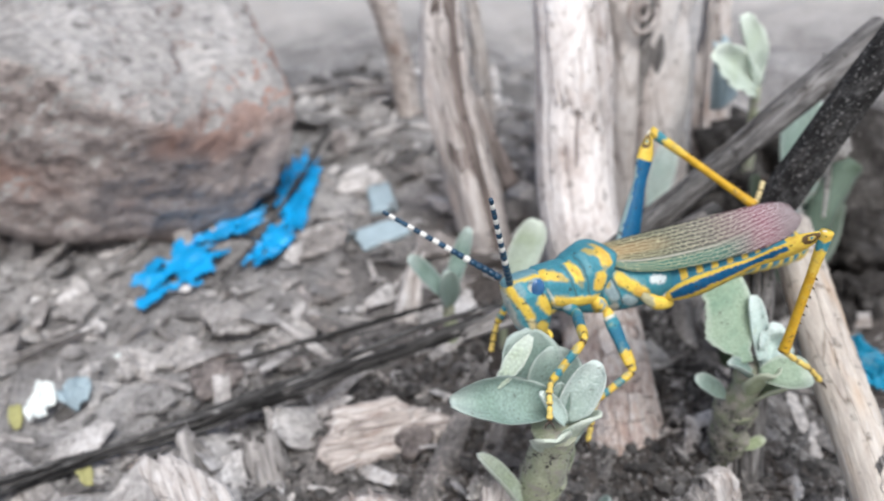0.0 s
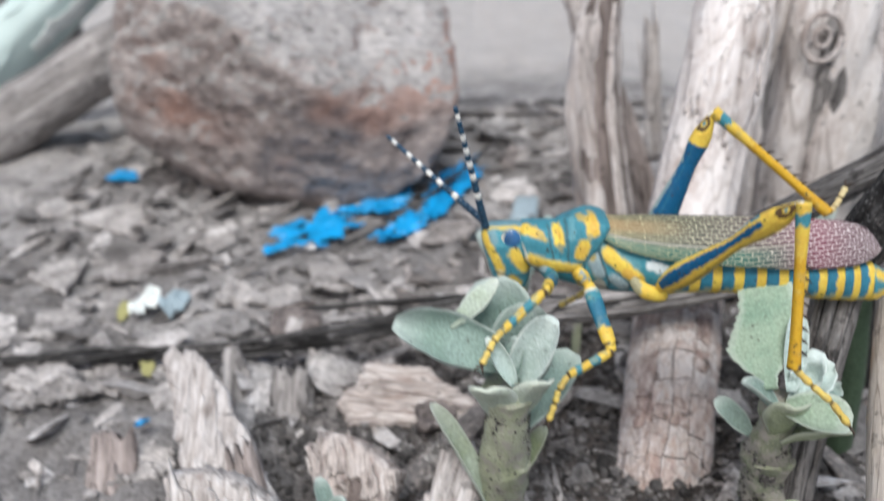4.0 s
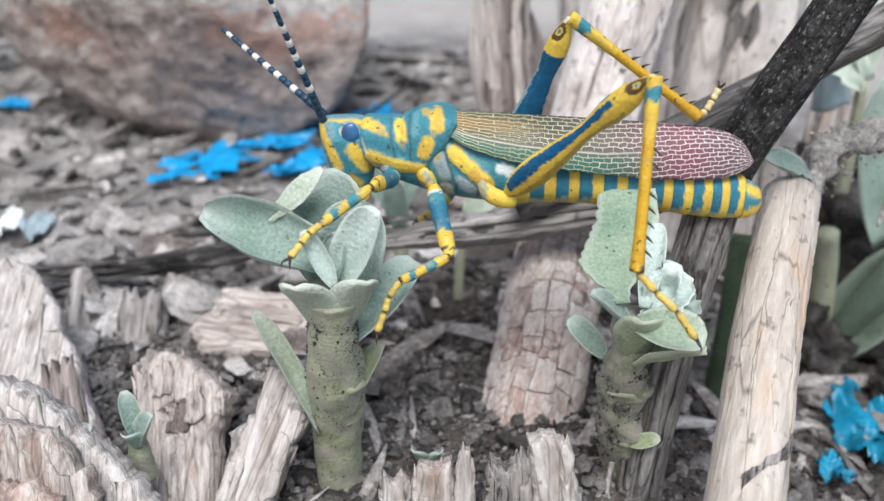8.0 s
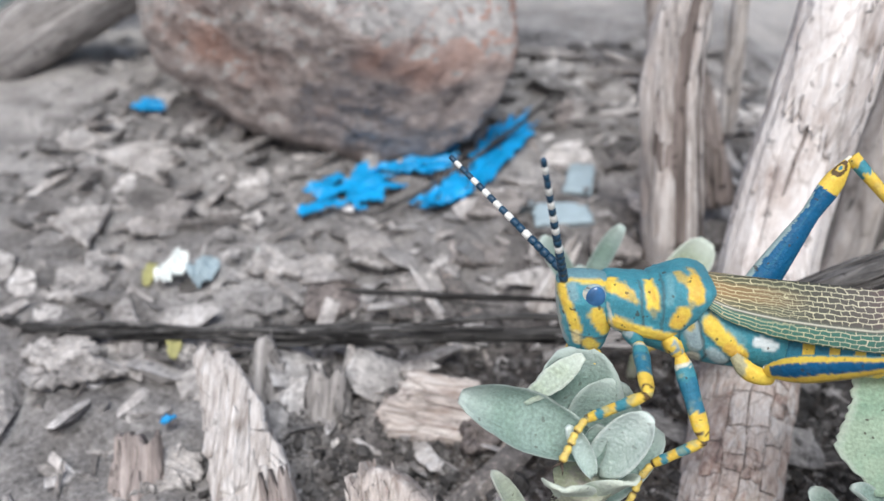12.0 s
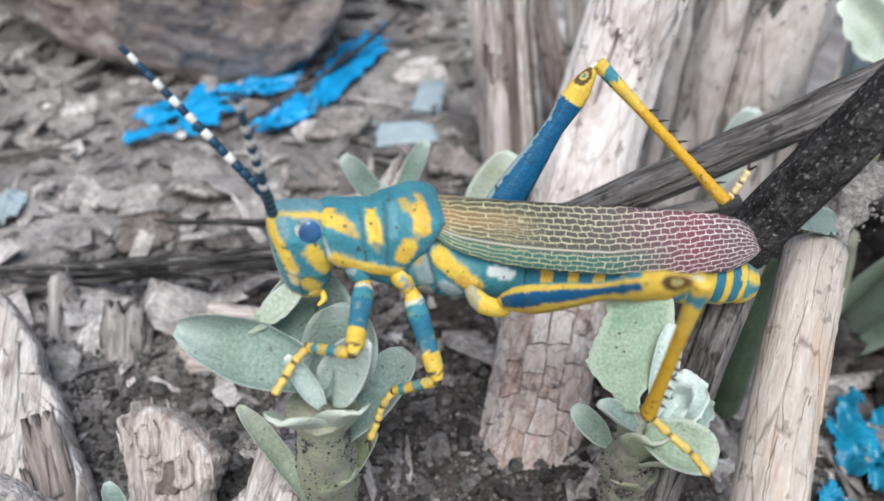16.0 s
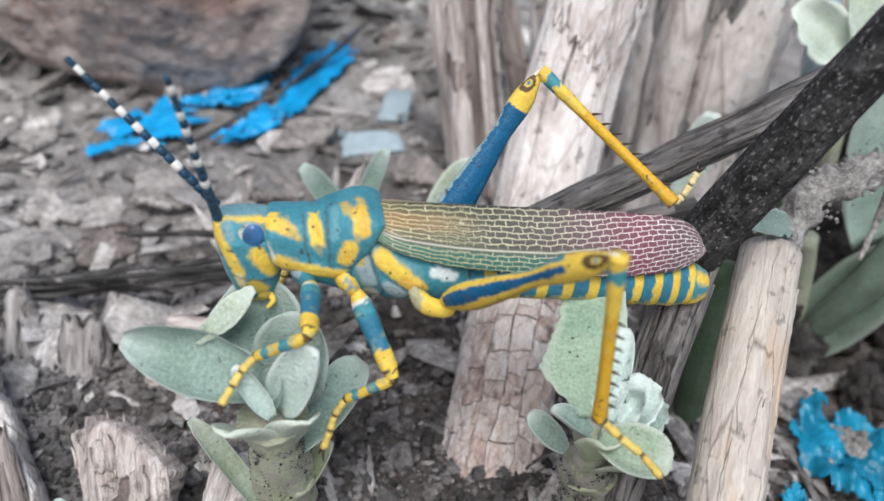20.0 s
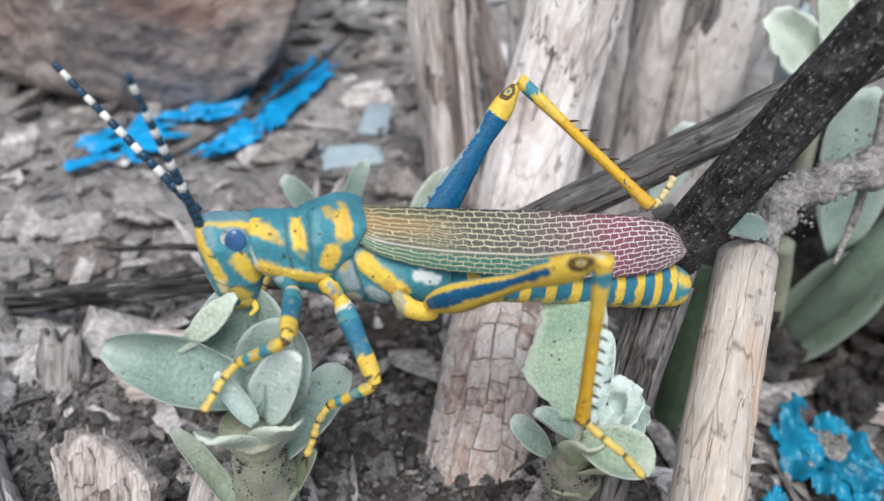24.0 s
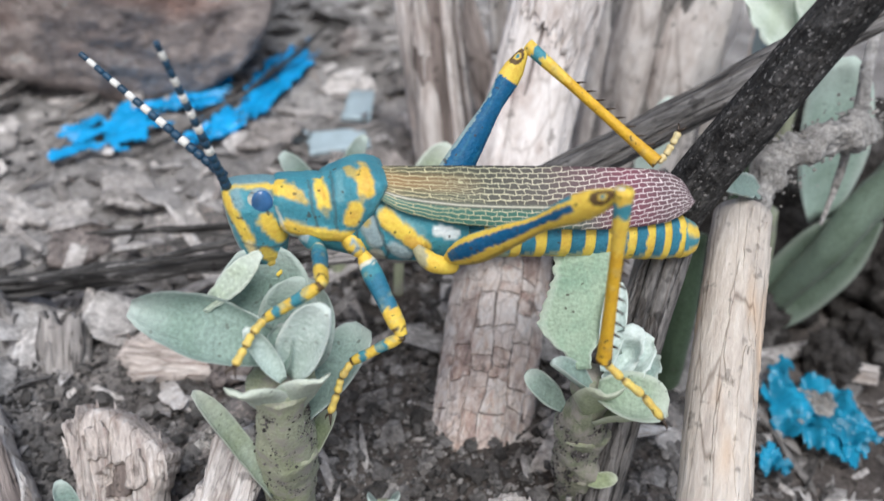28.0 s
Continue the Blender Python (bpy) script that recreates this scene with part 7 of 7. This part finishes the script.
tile("pale_chip", "pale blue chip lying on the soil", (-10.5, 106, 0), (7, 12, 1.6), PALE_BLUE, 41, -10, "pale blue chips", tilt=10)
tile("pale_chip", "broad pale blue chip beside a smaller one", (-14, 92, 0), (14, 8, 1.6), PALE_BLUE, 42, 8, "pale blue chips", tilt=8)
tile("pale_chip", "grey blue chip partly covered by litter", (-24, 98, 0), (9, 6, 1.5), PALE_BLUE, 43, 30, "pale blue chips")
film("paper_scrap", "crumpled white paper scrap beside the twig", (-95.5, 65, 0), (6.5, 11), WHITE_PAPER, 21.3, -12, 1.1, 0.0, "paper", "", 1, 0.07)
film("grey_chip", "torn blue grey scrap beside the paper", (-89, 65, 0), (7, 8), PALE_BLUE, 23.3, -40, 1.0, 0.0, "plastic scrap", "", 1, 0.1)
tile("paper_scrap", "white paper crumb by the stump", (22, 118, 0), (5, 9, 1.0), WHITE_PAPER, 46, 20, category="paper", tilt=60, lift=3)
tile("white_chip", "small white chip on the soil", (-80, 76, 0), (2.4, 3.6, 0.9), WHITE_PAPER, 47, 20, category="chip")
shard("paper_scrap", "crumpled pale bluish paper caught beside the stump", (70, 74, 30), (66, 71, 48), 8, 3, PALE_BLUE, 29, (0, -0.8, 0.6), 0.3, 0.7, "paper", "", 0.1, 0)
flake("yellow_leaf", "small yellow dry leaf beside the shard", (-88, 42, 0), (3, 6), YELLOW_BIT, 48, 15, (30, 10))
flake("yellow_leaf", "small yellow dry leaf beside the paper", (-101, 63, 0), (3, 6), YELLOW_BIT, 49, 5, (20, 10))
for i, (x, y, w, l, turn, tx) in enumerate(((-63, 70, 26, 18, 80, 4), (-27, 78, 20, 15, 60, 5), (-72, 62, 12, 16, 30, 8), (-118, 108, 24, 20, 20, 4), (-100, 88, 20, 16, 70, 4), (-128, 78, 26, 18, -30, 5), (-50, 82, 18, 14, 130, 6), (-40, 62, 16, 12, 40, 8),
                                            (-110, 66, 18, 14, 100, 6), (-60, 54, 16, 12, 20, 10), (-35, 90, 14, 18, -40, 8), (-84, 96, 14, 12, 60, 4), (-140, 120, 22, 16, 10, 4), (-90, 112, 16, 12, 45, 5), (-2, 74, 12, 16, 20, 10), (-8, 62, 12, 12, -20, 12),
                                            (-96, 28, 18, 13, 40, 8), (-108, 34, 16, 12, -10, 8), (-74, 12, 14, 10, 70, 9), (-24, 120, 14, 12, 20, 6), (-12, 140, 16, 14, -30, 6), (10, 120, 14, 12, 40, 6), (-34, 46, 12, 9, 10, 14), (-26, 24, 12, 9, 60, 12))):
    flake("dry_leaf", "flat dusty grey dry leaf on the soil", (x, y, 0), (w, l), DRY_LEAF, 60 + i, turn, (tx, (i * 37 % 13) - 6))


def scatter(name, label, mat, count, seed, area, size, flat, kind):
    """Joined litter far too fine to count: crumbs (kind 0) or thin slivers (kind 1)."""
    rnd = random.Random(seed)
    verts, faces = [], []
    for _ in range(count):
        x, y = rnd.uniform(*area[0]), rnd.uniform(*area[1])
        r = rnd.uniform(*size) * (0.6 + rnd.random() ** 3 * 1.6)
        c = Vector((x, y, height(x, y) + r * flat * 0.5))
        m = Euler((rnd.uniform(-0.5, 0.5), rnd.uniform(-0.5, 0.5), rnd.uniform(0, 6.3))).to_matrix()
        k = len(verts)
        sx, sy, sz = (r * rnd.uniform(0.7, 1.3), r * rnd.uniform(0.6, 1.1), r * flat) if not kind else (r * rnd.uniform(1.5, 3.6), r * rnd.uniform(0.25, 0.7), r * flat)
        for d in ((1, 0.1, 0), (-1, -0.2, 0.1), (0.2, 1, 0), (-0.1, -1, -0.1), (0.3, 0.2, 1), (-0.2, 0.1, -1), (0.7, 0.7, 0.4), (-0.7, 0.6, 0.5), (-0.6, -0.8, 0.4), (0.7, -0.7, 0.5)):
            j = 1 + rnd.uniform(-0.25, 0.25)
            verts.append((c + m @ Vector((d[0] * sx * j, d[1] * sy * j, d[2] * sz * j))) * MM)
        for f in ((4, 6, 7), (4, 7, 8), (4, 8, 9), (4, 9, 6), (0, 6, 9), (6, 2, 7), (7, 1, 8), (8, 3, 9), (0, 2, 6), (2, 1, 7), (1, 3, 8), (3, 0, 9), (5, 2, 0), (5, 1, 2), (5, 3, 1), (5, 0, 3)):
            faces.append(tuple(k + i for i in f))
    me = bpy.data.meshes.new(name)
    me.from_pydata(verts, [], faces)
    me.materials.append(mat)
    tagged(new(name, me), label, "litter", kind="stuff")


scatter("soil_crumbs", "dark crumbs of soil between the chips", CRUMB, 9000, 1, ((-75, 60), (-40, 60)), (0.25, 0.75), 0.8, 0)
scatter("fine_soil_grains", "fine pale and dark grains of soil round the sprouts", CRUMB_FINE, 16000, 7, ((-62, 46), (-30, 46)), (0.12, 0.36), 0.9, 0)
scatter("soil_clods", "lumpy clods of damp soil between the sprouts", CRUMB, 800, 8, ((-60, 44), (-24, 40)), (0.5, 1.1), 0.8, 0)
scatter("soil_crumbs", "coarse grey crumbs of soil further off", SOIL, 900, 2, ((-170, 120), (40, 220)), (0.8, 2.4), 0.45, 0)
scatter("wood_slivers", "slivers of grey wood strewn over the soil", SLIVER, 800, 3, ((-150, 70), (-30, 190)), (1.0, 3.0), 0.35, 1)
scatter("pale_slivers", "pale fibrous slivers of wood beside the stick", SLIVER_PALE, 240, 9, ((32, 80), (-16, 26)), (0.5, 1.7), 0.35, 1)
scatter("leaf_crumbs", "flat crumbs of dry leaves and chips", LEAF_CRUMB, 900, 4, ((-160, 60), (20, 200)), (1.0, 3.6), 0.22, 0)


# a crumbling bank of dark clods behind the pale stick; the last three stand in for a shaded hollow
for n, (x, y, r) in enumerate(((82, 58, 13), (70, 54, 10), (94, 50, 12), (58, 50, 8), (84, 36, 7), (71, 30, 5), (66, 62, 9), (100, 64, 14), (62, 42, 6), (80, 70, 20), (93, 72, 24), (69, 68, 14))):
    rnd = random.Random(n)
    stone("soil_clod", "dark crumbly clod of soil filling in the shaded bank behind the stick", (x, y, height(x, y) + r * 0.55), (r, r * 0.9, r), CLOD, 20.3 + n * 3.1, [((rnd.uniform(-1, 1), -1, rnd.uniform(-0.5, 0.8)), r * 0.75), ((rnd.uniform(-1, 1), -0.4, 1), r * 0.7)], n * 50, 5, 1.3, 14.0, "soil", "soil clods")
clod = thing("soil_clump", "dark clump of crumbly soil on a shard", "soil", (-27, -1, 19))
soil_grains(clod, [(-27.6, -2.0, 18.6), (-26.2, -1.2, 18.8)], (1.3, 0.6, 0.7), 220, 11, size=(0.25, 0.7))
crust_lump = thing("soil_clump", "brown clump of soil lying on the teal plastic", "soil", (62, 19, -6))
soil_grains(crust_lump, [(62, 19, height(62, 19) + 3.8), (63.5, 20, height(63.5, 20) + 3.8)], (1.6, 1.4, 0.5), 260, 14, size=(0.3, 0.9))



# ---- what moves: the insect sways on its feet and swings its antennae ----
def motions():
    # seconds, shift in millimetres, turn vector in degrees
    sway = [
        (0.0, (0.4, -1.5, 1.5), (-10.4, 0.7, 3.2)), (2.0, (-0.4, -0.1, -0.1), (-9.0, 1.5, 0.0)), (3.0, (-0.5, 0.6, -0.5), (-7.4, 1.0, -0.4)), (4.5, (-0.5, 1.2, -0.7), (-1.6, -0.3, -0.6)),
        (6.5, (-0.5, 1.6, -1.1), (-0.2, -0.6, -0.8)), (8.0, (-0.4, 2.0, -1.4), (-1.5, -0.3, -1.5)), (10.0, (-1.3, 0.0, 0.4), (-2.8, 0.5, -1.0)), (11.0, (-1.3, -0.6, 1.5), (-5.4, -0.6, -0.5)),
        (13.5, (-2.4, -4.3, 2.7), (-4.3, 6.6, 6.6)), (15.5, (-1.9, -4.4, 2.2), (-2.4, 5.6, 9.2)), (17.0, (-2.1, -3.5, 1.5), (-3.0, 5.4, 8.6)),
        (20.0, (-2.5, -2.1, 0.9), (-3.3, 4.1, 6.6)), (23.5, (-2.4, -2.3, 1.2), (-5.2, 3.6, 6.6)), (25.0, (-2.4, -2.1, 1.2), (-5.0, 3.6, 6.3)), (28.0, (-2.3, -1.5, 0.7), (-5.6, 1.7, 4.9)),
    ]
    pivot = Vector((0, 0, 44.5))
    near_knee = [(0, (12.4, -13.6, 57.5)), (2, (11.5, -14.5, 57.8)), (8, (12.9, -10.0, 57.0)), (10.5, (11.6, -14.5, 57.8)), (13.5, (11.8, -18.8, 57.4)), (17, (11.5, -17.7, 57.6)), (20, (11.1, -15.8, 57.8)), (25, (11.1, -16.0, 57.8)), (28, (11.1, -15.2, 57.8))]
    far_knee = [(0, (10.6, 15.0, 60.2)), (2, (9.4, 12.5, 60.8)), (8, (7.6, 3.6, 60.1)), (11, (10.2, 14.5, 59.3)), (17, (9.0, 10.5, 61.2)), (20, (9.7, 14.8, 59.2)), (25, (10.0, 16.0, 58.4)), (28, (10.3, 16.8, 57.9))]

    front_knee = [(0, (-13.9, -7.2, 46.2)), (2, (-14.1, -6.7, 45.6)), (8, (-14.1, -5.5, 44.8)), (10.5, (-14.6, -7.2, 45.8)), (13.5, (-14.4, -12.0, 44.9)), (19, (-14.3, -11.4, 45.0)), (25, (-13.7, -10.5, 46.4)), (28, (-14.1, -9.5, 45.5))]

    def body(t):
        """The body's movement at t, as a matrix on places in metres."""
        ts = [s[0] for s in sway]
        shift = Vector([float(np.interp(t, ts, [s[1][k] for s in sway])) for k in range(3)])
        turn = Vector([radians(float(np.interp(t, ts, [s[2][k] for s in sway]))) for k in range(3)])
        r = Matrix.Rotation(turn.length, 4, turn.normalized()) if turn.length > 1e-6 else Matrix.Identity(4)
        return Matrix.Translation((pivot + shift) * MM) @ r @ Matrix.Translation(-pivot * MM)

    stand = Matrix.Translation(BASE * MM)
    times = [0, 2, 3, 4.5, 6.5, 8, 10, 11, 12.2, 13.5, 15.5, 17, 20, 23.5, 25, 28]
    walk(hopper, [(t, body(t) @ stand) for t in times])

    def along(start, end, side):
        z = (end - start).normalized()
        x = side.cross(z).normalized() if side.cross(z).length > 1e-4 else Vector((1, 0, 0))
        m = Matrix((x, z.cross(x), z)).transposed().to_4x4()
        m.translation = start
        return m

    for n, ((kind, hip, knee, ankle, pads, inner), (upper, lower, foot)) in enumerate(zip(LEGS, leg_parts)):
        hip, knee, ankle = Vector(hip), Vector(knee), Vector(ankle)
        a, b = (knee - hip).length, (ankle - knee).length
        rows_u, rows_l, rows_f = [], [], []
        for t in times:
            m = body(t)
            h = (m @ (hip * MM)) / MM
            aim = knee + (h - hip) * 0.55
            if n in (0, 1, 4):
                bend = {0: near_knee, 1: far_knee, 4: front_knee}[n]
                aim = Vector([float(np.interp(t, [k[0] for k in bend], [k[1][i] for k in bend])) for i in range(3)])
            d = ankle - h
            reach = min(d.length, (a + b) * 0.999)
            d.normalize()
            s = (a * a - b * b + reach * reach) / (2 * reach)
            out = math.sqrt(max(0.0, a * a - s * s))
            pole = aim - h
            pole = (pole - d * pole.dot(d)).normalized()
            k = h + d * s + pole * out
            back = (m @ stand).inverted()
            side = Vector((0, -1, 0)) if kind == "hind" else Vector((0.2, -1, 0.2))
            rows_u.append((t, back @ along(h * MM, k * MM, side)))
            rows_l.append((t, back @ along(k * MM, ankle * MM, Vector((-1, -0.4, 0)) if kind == "hind" else side)))
            rows_f.append((t, back @ stand))
        walk(upper, rows_u)
        walk(lower, rows_l)
        walk(foot, rows_f)

    # the way that each antenna points
    far = [(0, (-0.69, 0.48, 0.54)), (1.5, (-0.68, 0.5, 0.53)), (3, (-0.68, 0.47, 0.56)), (4.5, (-0.69, 0.5, 0.51)), (7, (-0.71, 0.47, 0.52)), (8, (-0.73, 0.5, 0.46)), (10, (-0.72, 0.57, 0.38)), (11, (-0.72, 0.57, 0.4)),
           (13.5, (-0.64, 0.6, 0.48)), (14, (-0.66, 0.53, 0.54)), (15.5, (-0.61, 0.14, 0.78)), (17, (-0.6, 0.08, 0.8)), (20, (-0.6, 0.08, 0.8)), (23.5, (-0.6, 0.16, 0.79)), (25, (-0.68, 0.3, 0.67)), (28, (-0.72, 0.37, 0.59))]
    near = [(0, (-0.21, -0.28, 0.94)), (1.5, (-0.2, -0.28, 0.94)), (3, (-0.18, -0.25, 0.95)), (4.5, (-0.16, -0.18, 0.97)), (7, (-0.13, -0.43, 0.9)), (8, (-0.19, -0.45, 0.87)), (10, (-0.17, -0.35, 0.92)), (11, (-0.19, -0.33, 0.93)),
            (13.5, (-0.16, -0.23, 0.96)), (14, (-0.06, -0.3, 0.95)), (15.5, (0.04, -0.45, 0.89)), (17, (0.02, -0.42, 0.91)), (20, (-0.01, -0.3, 0.95)), (23.5, (-0.09, -0.25, 0.96)), (25, (-0.13, -0.27, 0.95)), (28, (-0.16, -0.28, 0.95))]
    for ob, ways, root in ((antennae[0], far, (-20.4, 5.2, 50.0)), (antennae[1], near, (-20.2, 2.9, 49.9))):
        rows = []
        for t, way in ways:
            m = body(t)
            start = m @ (Vector(root) * MM)
            rows.append((t, (m @ stand).inverted() @ along(start, start + Vector(way), Vector((0, -1, 0)))))
        walk(ob, rows)


motions()
